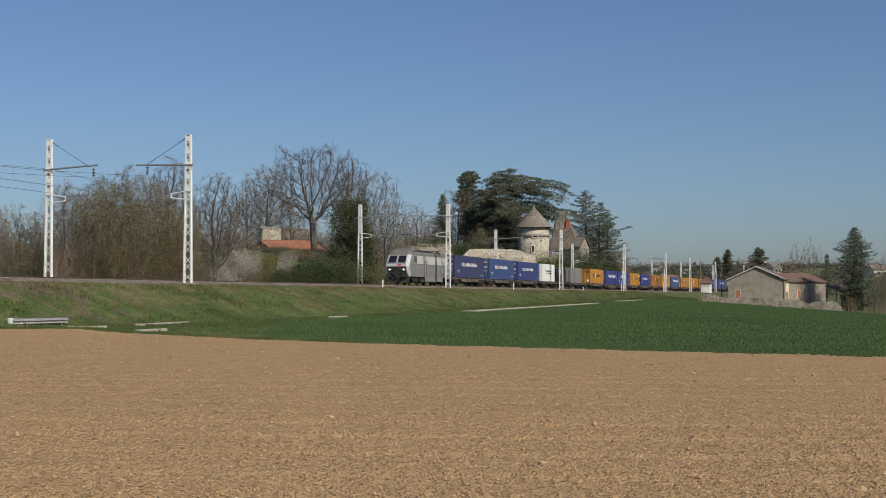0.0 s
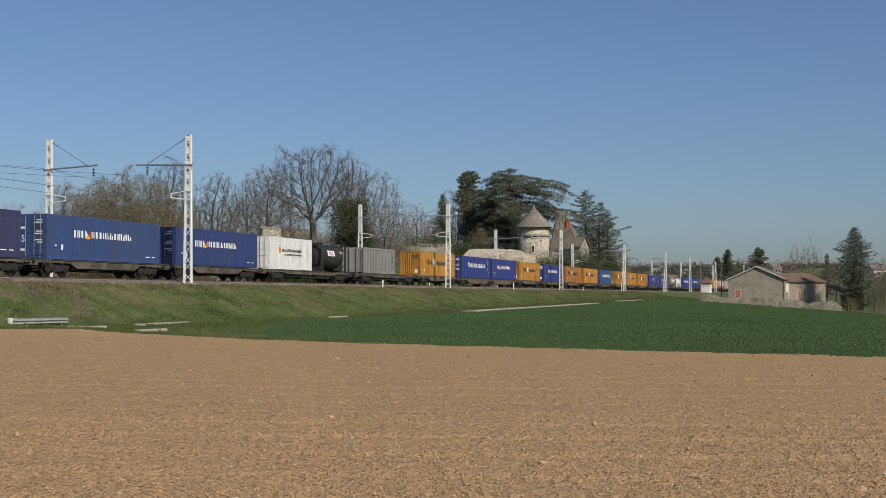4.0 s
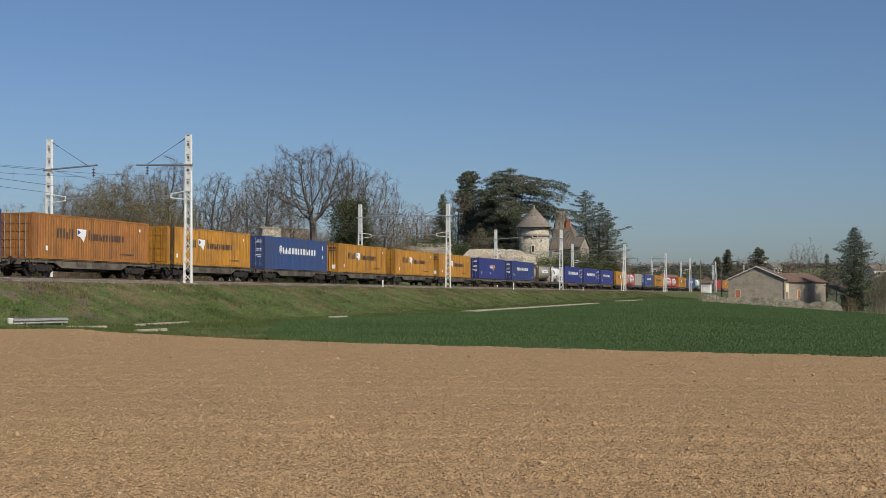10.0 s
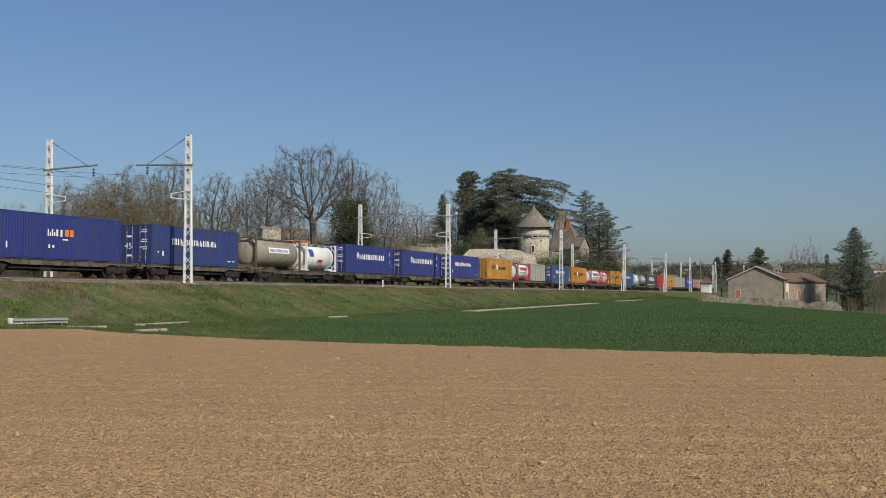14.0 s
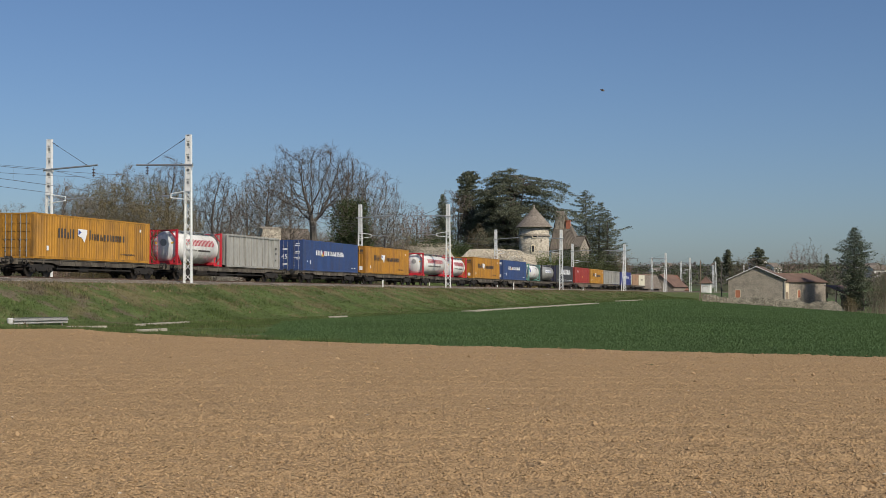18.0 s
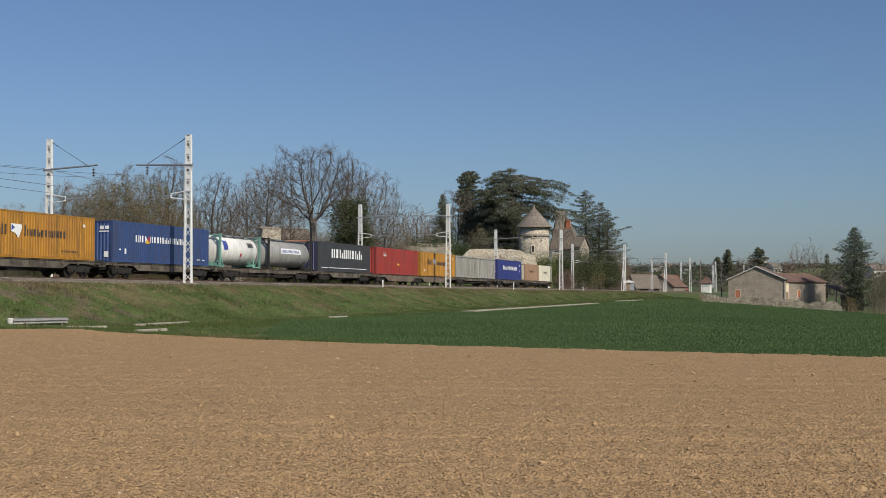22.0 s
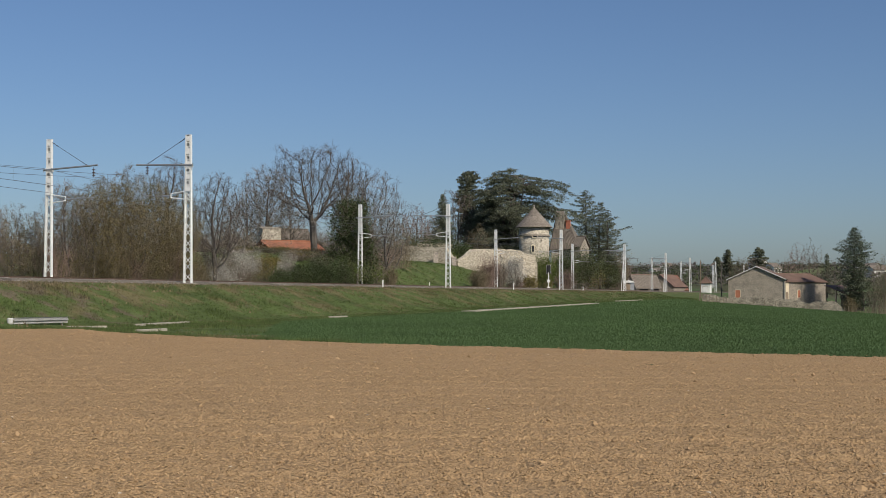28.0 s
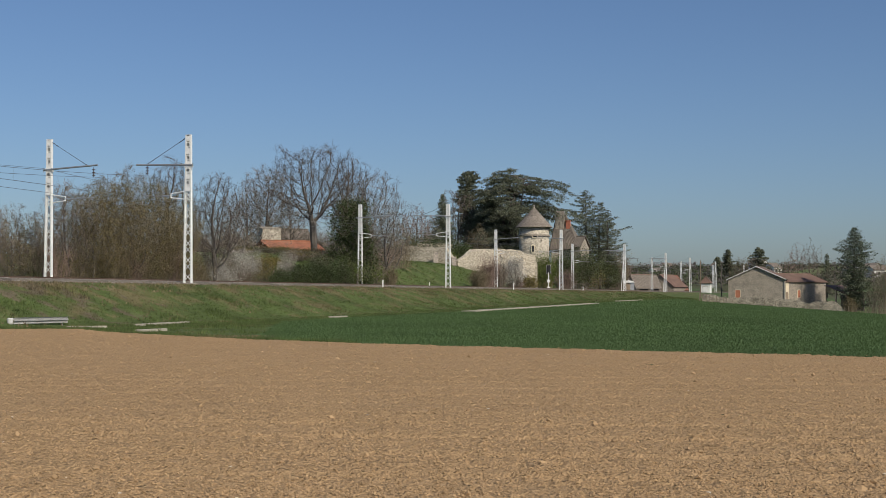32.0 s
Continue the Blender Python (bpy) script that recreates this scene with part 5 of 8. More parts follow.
            for y, mm, nm, r in ((0.86, LAMP, "headlight", 0.115), (0.60, M["lettr"], "tail_light", 0.09)):
                bm = bmesh.new()
                z = 1.78
                r *= 0.75
                lathe(bm, [(0.0, r), (e * 0.05, r), (e * 0.06, r * 0.8)], 14, "x", (X(z, -0.01), sy * y, z))
                part(nm, bm, mm, root, "glowing round headlight" if nm == "headlight" else "dark red tail light")
            again(BOGIE["buffer"], root, pose(e * (hl - 0.55), sy * 0.875, 1.06, 0, 0, 0 if e > 0 else 180))
            bm = bmesh.new()
            box(bm, min(e * (hl - 0.9), e * (hl - 0.52)), max(e * (hl - 0.9), e * (hl - 0.52)), sy * 0.875 - 0.24, sy * 0.875 + 0.24, 0.84, 1.28)
            part("buffer_block", bm, M["black"], root)
        bm = bmesh.new()
        box(bm, min(e * (hl - 0.15), e * (hl - 0.02)), max(e * (hl - 0.15), e * (hl - 0.02)), -0.30, 0.30, 1.66, 1.86)
        part("centre_grille", bm, M["black"], root)
        bm = bmesh.new()
        skin(bm, [(X(2.20, 0.03), -0.62, 2.22), (X(2.20, 0.03), -0.15, 2.22), (X(2.40, 0.03), -0.15, 2.40), (X(2.40, 0.03), -0.62, 2.40)], 0.008)
        part("badge", bm, M["lettr"], root, "small red badge")
        bm = bmesh.new()
        box(bm, min(e * (hl - 1.3), e * (hl - 0.72)), max(e * (hl - 1.3), e * (hl - 0.72)), -1.25, 1.25, 0.74, 1.36)
        part("buffer_beam", bm, M["black"], root)
        bm = bmesh.new()
        prism(bm, [(e * (hl - 0.75), 0.74), (e * (hl - 0.5), 0.22), (e * (hl - 0.7), 0.18), (e * (hl - 1.2), 0.5), (e * (hl - 1.2), 0.74)], -1.2, 1.2)
        part("plough", bm, M["black"], root)
        for y in (-0.55, -0.25, 0.25, 0.55):
            bm = bmesh.new()
            bar(bm, (e * (hl - 0.6), y, 1.05), (e * (hl - 0.42), y * 1.1, 0.75), 0.035, 6)
            bar(bm, (e * (hl - 0.42), y * 1.1, 0.75), (e * (hl - 0.62), y * 1.15, 0.45), 0.035, 6)
            part("brake_hose", bm, M["black"], root)
        bm = bmesh.new()
        box(bm, min(e * (hl - 0.72), e * (hl - 0.4)), max(e * (hl - 0.72), e * (hl - 0.4)), -0.09, 0.09, 0.9, 1.12)
        bar(bm, (e * (hl - 0.42), 0, 1.1), (e * (hl - 0.38), 0, 0.6), 0.05, 6)
        part("coupling", bm, M["black"], root)
    for x0, x1 in ((-4.3, -3.25), (-3.2, -2.15), (-2.1, -1.05), (-1.0, 0.05), (0.1, 1.15), (3.0, 4.2)):
        for sy in (-1, 1):                        # dark sloping grilles along the roof
            bm = bmesh.new()
            skin(bm, [(x0, sy * 1.38, 3.62), (x1, sy * 1.38, 3.62), (x1, sy * 0.92, 4.16), (x0, sy * 0.92, 4.16)], 0.03)
            part("roof_grille", bm, M["black"], root)
    bm = bmesh.new()
    prism(bm, [(-0.95, 3.95), (0.95, 3.95), (0.92, 4.15), (-0.92, 4.15)], -4.3, 1.15, "x")
    part("roof_hood", bm, M["loco_roof"], root)
    bm = bmesh.new()                              # raised hood over the leading cab
    sec = [(-7.62, 3.50, 1.10), (-7.25, 3.86, 1.05), (-6.85, 4.10, 0.98), (-6.2, 4.28, 0.92), (-5.3, 4.32, 0.90), (-4.55, 4.14, 0.88), (-4.3, 3.95, 0.86)]
    rings = [[bm.verts.new(q) for q in ((x, -hw - 0.26, z - 0.30), (x, -hw, z - 0.05), (x, -hw + 0.25, z), (x, hw - 0.25, z), (x, hw, z - 0.05), (x, hw + 0.26, z - 0.30))] for x, z, hw in sec]
    for u, v in zip(rings, rings[1:]):
        for i in range(5):
            bm.faces.new((u[i], u[i + 1], v[i + 1], v[i]))
    bmesh.ops.recalc_face_normals(bm, faces=bm.faces[:])
    bmesh.ops.solidify(bm, geom=bm.faces[:], thickness=0.03)
    part("cab_hood", bm, M["loco_roof"], root, "sooty raised hood over the cab")
    for x, upright in ((-5.0, True), (5.4, False)):
        bm = bmesh.new()
        for y in (-0.5, 0.5):
            if upright:
                bar(bm, (x - 0.5, y, 4.10), (x + 1.1, y * 0.6, 4.75), 0.028, 5)
                bar(bm, (x + 1.1, y * 0.6, 4.75), (x + 0.1, y * 0.7, 5.95), 0.020, 5)
            else:
                bar(bm, (x - 0.9, y, 4.12), (x + 0.9, y * 0.8, 4.20), 0.03, 4)
                bar(bm, (x + 0.9, y * 0.8, 4.20), (x - 0.7, y * 0.7, 4.26), 0.025, 4)
        z = 5.97 if upright else 4.28
        for dx in (-0.15, 0.15):
            bar(bm, (x - 0.3 + dx, -0.8, z), (x - 0.3 + dx, 0.8, z), 0.03, 4)
        box(bm, x - 0.8, x + 0.8, -0.6, 0.6, 4.06, 4.12)
        part("pantograph", bm, M["black"], root)
    for x in (-4.85, 4.85):
        bm = bmesh.new()
        for sy in (-1.12, 1.12):
            prism(bm, [(x - 1.95, 0.86), (x - 1.95, 0.70), (x - 0.7, 0.62), (x - 0.45, 0.40), (x + 0.45, 0.40), (x + 0.7, 0.62), (x + 1.95, 0.70), (x + 1.95, 0.86)], sy - 0.07, sy + 0.07)
        box(bm, x - 0.3, x + 0.3, -1.1, 1.1, 0.5, 0.9)
        b = part("motor_bogie", bm, M["bogie"], root)
        for dx in (-1.4, 1.4):
            bm = bmesh.new()
            for sy in (-1, 1):
                lathe(bm, [(sy * 0.70, 0.655), (sy * 0.73, 0.655), (sy * 0.735, 0.625), (sy * 0.83, 0.62), (sy * 0.83, 0.52), (sy * 0.80, 0.50), (sy * 0.80, 0.2), (sy * 0.84, 0.18)], 22, "y", (x + dx, 0, 0.625))
            bar(bm, (x + dx, -1.0, 0.625), (x + dx, 1.0, 0.625), 0.10, 10)
            part("driving_wheelset", bm, M["wheel"], b)
            for sy in (-1.18, 1.18):
                bm = bmesh.new()
                box(bm, x + dx - 0.2, x + dx + 0.2, sy - 0.1, sy + 0.1, 0.45, 0.80)
                for k in (-0.32, 0.32):
                    lathe(bm, [(0.72, 0.11), (0.76, 0.12), (0.80, 0.10), (0.84, 0.12), (0.88, 0.10), (0.94, 0.12)], 10, "z", (x + dx + k, sy, -0.1))
                part("axle_box", bm, M["bogie"], b)
        for k in (-0.5, 0.5):
            bm = bmesh.new()
            bar(bm, (x + k, -1.3, 0.95), (x + k * 2.2, -1.3, 0.35), 0.07, 8)
            bar(bm, (x + k, 1.3, 0.95), (x + k * 2.2, 1.3, 0.35), 0.07, 8)
            part("damper", bm, M["bogie"], b)
    bm = bmesh.new()
    box(bm, -2.3, 2.4, -1.3, 1.3, 0.35, 0.95)
    bmesh.ops.bevel(bm, geom=bm.edges[:], offset=0.05, segments=1, affect='EDGES')
    part("transformer_tank", bm, M["loco_n"], root)
    return root


LAMP = bpy.data.materials.new("headlamp")
LAMP.use_nodes = True
lb = LAMP.node_tree.nodes["Principled BSDF"]
lb.inputs["Emission Color"].default_value = (1.0, 0.96, 0.88, 1)
lb.inputs["Emission Strength"].default_value = 2.5

# ---- what the train is made of: (start along the train, make)
RIDES = []       # (thing, place along the train at 0 s, height above the rail)
PROTO = {}


def load(key, make, start, L):
    """Puts a container with its front end at start."""
    if key in PROTO:
        ob = copy_thing(PROTO[key], Matrix())
    else:
        ob = PROTO[key] = make()
    RIDES.append((ob, start + L / 2, DECK))


def run(kind, start, end, bogies=None, **kw):
    L = end - start
    key = (kind, round(L, 1))
    if key in PROTO:
        ob = copy_thing(PROTO[key], Matrix())
    else:
        h = L / 2
        if kind == "twin":
            ob = wagon(L, [-h + 2.3, h - 2.3], m=M["sill"], deep=0.52)
        elif kind == "joint":
            ob = wagon(L, [-h + 2.2, 0.0, h - 2.2], True, M["sill_brown"], label="brown articulated container wagon on three bogies")
        else:
            ob = wagon(L, [-h + 2.6, h - 2.6], m=M["sill"], deep=0.36, label="weathered sixty-foot container flat wagon")
        PROTO[key] = ob
    RIDES.append((ob, (start + end) / 2, 0.0))


C45, HC = 13.72, 2.896


def pof(start, m="blue", door=True):
    load(("pof", m, door), lambda: container(C45, HC, M[m], "blue corrugated container with white lettering and a coloured square mark", door, "pof"), start, C45)


def old(start, m="yellow", door=True):
    word = {"yellow": "yellow", "ochre": "ochre", "orange": "rust-stained orange", "yellow2": "pale yellow"}[m]
    load(("old", m, door), lambda: container(C45, HC, M[m], word + " corrugated container with worn dark lettering", door, "pof_old"), start, C45)


def tfc(start, m="blue2", door=True):
    load(("tf", m, door), lambda: container(C45, HC, M[m], "bright blue corrugated container with heavy white lettering", door, "tf"), start, C45)


LOCO_AT = 47.95


def build_train():
    # wagons first, front to rear
    run("twin", 57.2, 73.2), run("twin", 73.8, 89.4), run("twin", 90.0, 105.4)
    run("flat", 106.4, 126.0), run("flat", 128.2, 147.0)
    run("twin", 147.6, 163.2)
    run("joint", 163.9, 194.1)
    for a in (195.2, 211.8, 228.5, 245.0, 261.5, 278.0, 294.5, 310.8):
        run("twin", a - 1.0, a + 14.6)
    run("flat", 326.0, 344.6), run("flat", 345.2, 362.0), run("flat", 362.8, 382.2)
    run("twin", 382.7, 398.3), run("twin", 399.6, 415.2), run("twin", 416.8, 433.6)
    run("flat", 434.4, 451.8), run("flat", 452.6, 473.0), run("flat", 475.6, 491.2)
    run("flat", 491.8, 509.0), run("flat", 510.4, 530.6), run("twin", 531.4, 547.0), run("twin", 547.6, 563.2)
    run("flat", 563.6, 583.0), run("twin", 583.4, 598.6), run("joint", 599.0, 628.2)
    run("flat", 628.4, 647.4), run("twin", 648.0, 663.4), run("flat", 664.4, 684.0)
    # loads
    pof(58.3, "navy"), pof(74.7, "blue3"), pof(90.8, "blue")
    load("whitebox", lambda: container(9.15, HC, M["white"], "white corrugated container with dark lettering", True, "white"), 107.0, 9.15)
    load("darktank", lambda: tank(6.1, M["tankblack"], M["tankblack"], "sooty black tank container with a white name board", 1.14, "dark", H=2.75), 118.6, 6.1)
    load("bulk9", lambda: ribbed_box(9.4, 2.75, M["grey"], "plain grey ribbed bulk container", 20), 129.8, 9.4)
    old(147.9, "yellow", False)
    tfc(164.8, "blue2"), pof(179.5, "blue2", False)
    old(195.2, "yellow", False), pof(211.8, "blue2", False), old(228.6, "orange", True), old(244.9, "yellow", True)
    tfc(261.5, "blue3"), old(278.1, "yellow", False), old(294.6, "yellow", True), old(310.5, "yellow", False)
    load("unit", lambda: container(C45, HC, M["blue2"], "blue corrugated container with white and orange marks", True, "unit"), 328.5, C45)
    pof(346.3, "blue")
    load("tantank", lambda: tank(9.2, M["tanktan"], M["sill_brown"], "dusty beige tank container with a pale name board", 1.2, "lab", False, 2.75), 363.4, 9.2)
    load("roundtank", lambda: tank(7.15, M["tankwhite"], M["tankwhite"], "white tank container with a round mark", 1.15, "round", False), 374.0, 7.15)
    tfc(383.7, "blue2"), tfc(400.6, "blue2"), pof(418.0, "blue2")
    old(435.9, "ochre", True)
    load("dhshort", lambda: tank(7.2, M["tankwhite"], M["redf"], "white tank container in a red frame with red lettering", 1.18, "dh", True, 2.7), 453.6, 7.2)
    load("bulk10", lambda: ribbed_box(9.9, 2.75, M["grey2"], "light grey ribbed bulk container", 9), 461.8, 9.9)
    pof(476.8, "blue3"), old(492.7, "yellow", False)
    load("dhlong", lambda: tank(9.4, M["tankwhite"], M["redf"], "long white tank container in a red frame with red lettering", 1.2, "dh", True, 2.75), 511.7, 9.4)
    load("dhtiny", lambda: tank(6.2, M["tankwhite"], M["redf"], "short white tank container in a red frame with red lettering", 1.15, "dh", True, 2.6), 523.4, 6.2)
    old(532.5, "yellow", False), pof(548.4, "blue3", False)
    load("greentank", lambda: tank(7.3, M["tankwhite"], M["green"], "white tank container in a mint green frame", 1.18, "white", True, 2.7), 564.1, 7.3)
    load("labtank", lambda: tank(9.2, M["tankgrey"], M["black"], "silver-grey tank container with a white name board", 1.2, "lab", False, 2.75), 573.1, 9.2)
    load("promo", lambda: container(C45, HC, M["charcoal"], "charcoal container with large white lettering", True, "promo", M["navy"]), 583.85, C45)
    load("redbox", lambda: container(C45, HC, M["red"], "red corrugated container with white lettering", False, "red"), 599.5, C45)
    old(614.3, "ochre", True)
    load("bulk10b", lambda: ribbed_box(9.35, 2.85, M["grey2"], "light grey ribbed bulk container", 7), 628.6, 9.35)
    load("bulk10b", None, 638.1, 9.35)
    tfc(648.9, "blue2")
    load("tanbox", lambda: container(9.2, 2.6, M["tan"], "brown slatted bulk container with dark lettering", True, "cream", M["cream"]), 665.0, 9.2)
    load("creambox", lambda: container(9.15, 2.6, M["cream"], "cream corrugated container with dark lettering", True, "cream"), 674.4, 9.15)
    RIDES.append((locomotive(), LOCO_AT, 0.0))


build_train()


# ---------------------------------------------------------------- trees and shrubs
M["bark"] = mat("grey_bark", (0.105, 0.091, 0.077), 0.95, var=0.3, scale=1.0, fine=9, bump=0.03)
M["twig"] = mat("grey_brown_twigs", (0.190, 0.157, 0.125), 0.95, var=0.2, scale=0.4, fine=3, isl_var=0.3, spec=0.1)
M["twig_dark"] = mat("dark_oak_twigs", (0.130, 0.108, 0.088), 0.95, var=0.2, scale=0.4, fine=3, isl_var=0.3, spec=0.1)
M["twig_ochre"] = mat("budding_ochre_twigs", (0.205, 0.170, 0.110), 0.95, var=0.2, scale=0.3, fine=3, isl_var=0.35, col2=(0.11, 0.085, 0.05), spec=0.1)
M["twig_red"] = mat("reddish_twigs", (0.24, 0.17, 0.14), 0.95, var=0.2, scale=0.4, fine=3, isl_var=0.3, spec=0.1)
M["bud"] = mat("young_olive_buds", (0.20, 0.165, 0.06), 0.9, var=0.25, scale=0.3, fine=3, isl_var=0.4, spec=0.1, leafy=0.35)
M["ivy"] = mat("dark_ivy_leaves", (0.070, 0.090, 0.035), 0.7, var=0.2, scale=0.6, fine=4, isl_var=0.5, spec=0.3, leafy=0.35)
M["shrub"] = mat("evergreen_shrub_leaves", (0.075, 0.098, 0.038), 0.7, var=0.2, scale=0.5, fine=4, isl_var=0.5, spec=0.3, leafy=0.35)
M["fresh"] = mat("fresh_green_leaves", (0.12, 0.15, 0.04), 0.8, var=0.2, scale=0.5, fine=4, isl_var=0.4, spec=0.2, leafy=0.35)
M["blossom"] = mat("white_blossom", (0.56, 0.53, 0.47), 0.9, var=0.12, scale=0.8, fine=6, isl_var=0.25, spec=0.1, leafy=0.35)
M["needle"] = mat("dark_evergreen_leaves", (0.100, 0.118, 0.052), 0.8, var=0.2, scale=0.5, fine=4, isl_var=0.5, spec=0.2, leafy=0.3)
M["pink"] = mat("pinkish_blossom", (0.30, 0.20, 0.17), 0.9, var=0.2, isl_var=0.3, spec=0.1)
M["cedar"] = mat("cedar_needles", (0.158, 0.168, 0.112), 0.9, var=0.2, scale=0.2, fine=2, isl_var=0.5, spec=0.15, leafy=0.35)
M["spruce"] = mat("spruce_needles", (0.115, 0.135, 0.090), 0.9, var=0.2, scale=0.3, fine=3, isl_var=0.5, spec=0.15, leafy=0.35)


class Grow:
    """Collects tapered limbs and thin twigs as plain vertex lists."""

    def __init__(self, seed):
        self.g = random.Random(seed)
        self.v, self.f = [], []        # wood
        self.tv, self.tf = [], []      # twigs
        self.tips = []

    def tube(self, pts, rs, n):
        base = len(self.v)
        for k, (p, r) in enumerate(zip(pts, rs)):
            d = (pts[min(k + 1, len(pts) - 1)] - pts[max(k - 1, 0)]).normalized()
            a = d.orthogonal().normalized()
            b = d.cross(a)
            for i in range(n):
                t = 2 * math.pi * i / n
                self.v.append(p + (a * math.cos(t) + b * math.sin(t)) * r)
        for k in range(len(pts) - 1):
            for i in range(n):
                j = (i + 1) % n
                self.f.append((base + k * n + i, base + k * n + j, base + (k + 1) * n + j, base + (k + 1) * n + i))

    def ribbon(self, pts, w):
        base = len(self.tv)
        side = Vector((self.g.uniform(-1, 1), self.g.uniform(-1, 1), self.g.uniform(-0.6, 0.6))).normalized()
        for k, p in enumerate(pts):
            ww = w * (1 - 0.8 * k / (len(pts) - 1)) / 2
            self.tv += [p - side * ww, p + side * ww]
        for k in range(len(pts) - 1):
            b = base + 2 * k
            self.tf.append((b, b + 1, b + 3, b + 2))

    def line(self, p, d, L, k, wob, lift):
        pts = [p.copy()]
        d = d.normalized()
        for i in range(k):
            d = (d + Vector((self.g.gauss(0, wob), self.g.gauss(0, wob), self.g.gauss(0, wob * 0.7) + lift))).normalized()
            pts.append(pts[-1] + d * (L / k))
        return pts

    def limb(self, p, d, L, r, level, spec):
        """spec: for each level (count, share of length, angle, wobble, lift)."""
        g = self.g
        last = level >= len(spec)
        wob, lift = (0.22, 0.10) if last else (spec[level][3], spec[level][4])
        pts = self.line(p, d, L, 2 if last else (5 if level < 2 else 4), wob, lift)
        if last:
            self.ribbon(pts, r * 2.0)
            self.tips.append(pts[-1])
            return
        n = len(pts) - 1
        if level < 3:
            self.tube(pts, [r * (1 - 0.72 * i / n) for i in range(n + 1)], 6 if level == 0 else (5 if level == 1 else 3))
        else:
            self.ribbon(pts, r * 2.2)
        cnt, share, ang = spec[level][:3]
        for c in range(cnt):
            lo = 0.35 if level == 0 else 0.18
            u = lo + (1 - lo) * (c + g.random()) / cnt
            k = min(n - 1, int(u * n))
            q = pts[k].lerp(pts[k + 1], u * n - k)
            ax = (pts[k + 1] - pts[k]).normalized()
            per = Matrix.Rotation(2.4 * c + g.uniform(-0.6, 0.6), 3, ax) @ ax.orthogonal().normalized()
            a = ang * g.uniform(0.7, 1.25)
            nd = ax * math.cos(a) + per * math.sin(a)
            self.limb(q, nd, L * share * g.uniform(0.7, 1.2) * (1.15 - 0.5 * u), max(0.010, r * (1 - 0.72 * u) * 0.55), level + 1, spec)


def as_object(name, verts, faces, material, parent, label=""):
    o = new(name, mesh_from(name, verts, faces, material))
    o.parent = parent
    if label:
        o["label"] = label
    return o


def leaf_cloud(points, size, g, flat=1.0, n=1, spread=0.3):
    """Small random leaf triangles round each point."""
    v, f = [], []
    for p in points:
        for _ in range(n):
            c = p + Vector((g.gauss(0, spread), g.gauss(0, spread), g.gauss(0, spread * flat)))
            a = Vector((g.uniform(-1, 1), g.uniform(-1, 1), g.uniform(-1, 1) * flat)).normalized() * size * g.uniform(0.6, 1.3)
            b = Vector((g.uniform(-1, 1), g.uniform(-1, 1), g.uniform(-1, 1) * flat)).normalized() * size * g.uniform(0.5, 1.1)
            k = len(v)
            v += [c - a * 0.5, c + a * 0.5, c + b]
            f.append((k, k + 1, k + 2))
    return v, f


def spot(px, dist):
    p = sight(px, 522, dist)
    p.z = ground_at(p.x, p.y)
    return p


def clear_of_track(px, dist):
    """The distance at which a plant on that line of sight stands beyond the ballast."""
    for _ in range(40):
        s, w = sw(*sight(px, 522, dist).xy)
        if s > 235 or w > 12 or w < -9.3:
            break
        dist += 1.0
    return dist


def rise(px, py, dist):
    """Height above the ground of what shows at that line of sight and distance."""
    return sight(px, py, dist).z - spot(px, dist).z


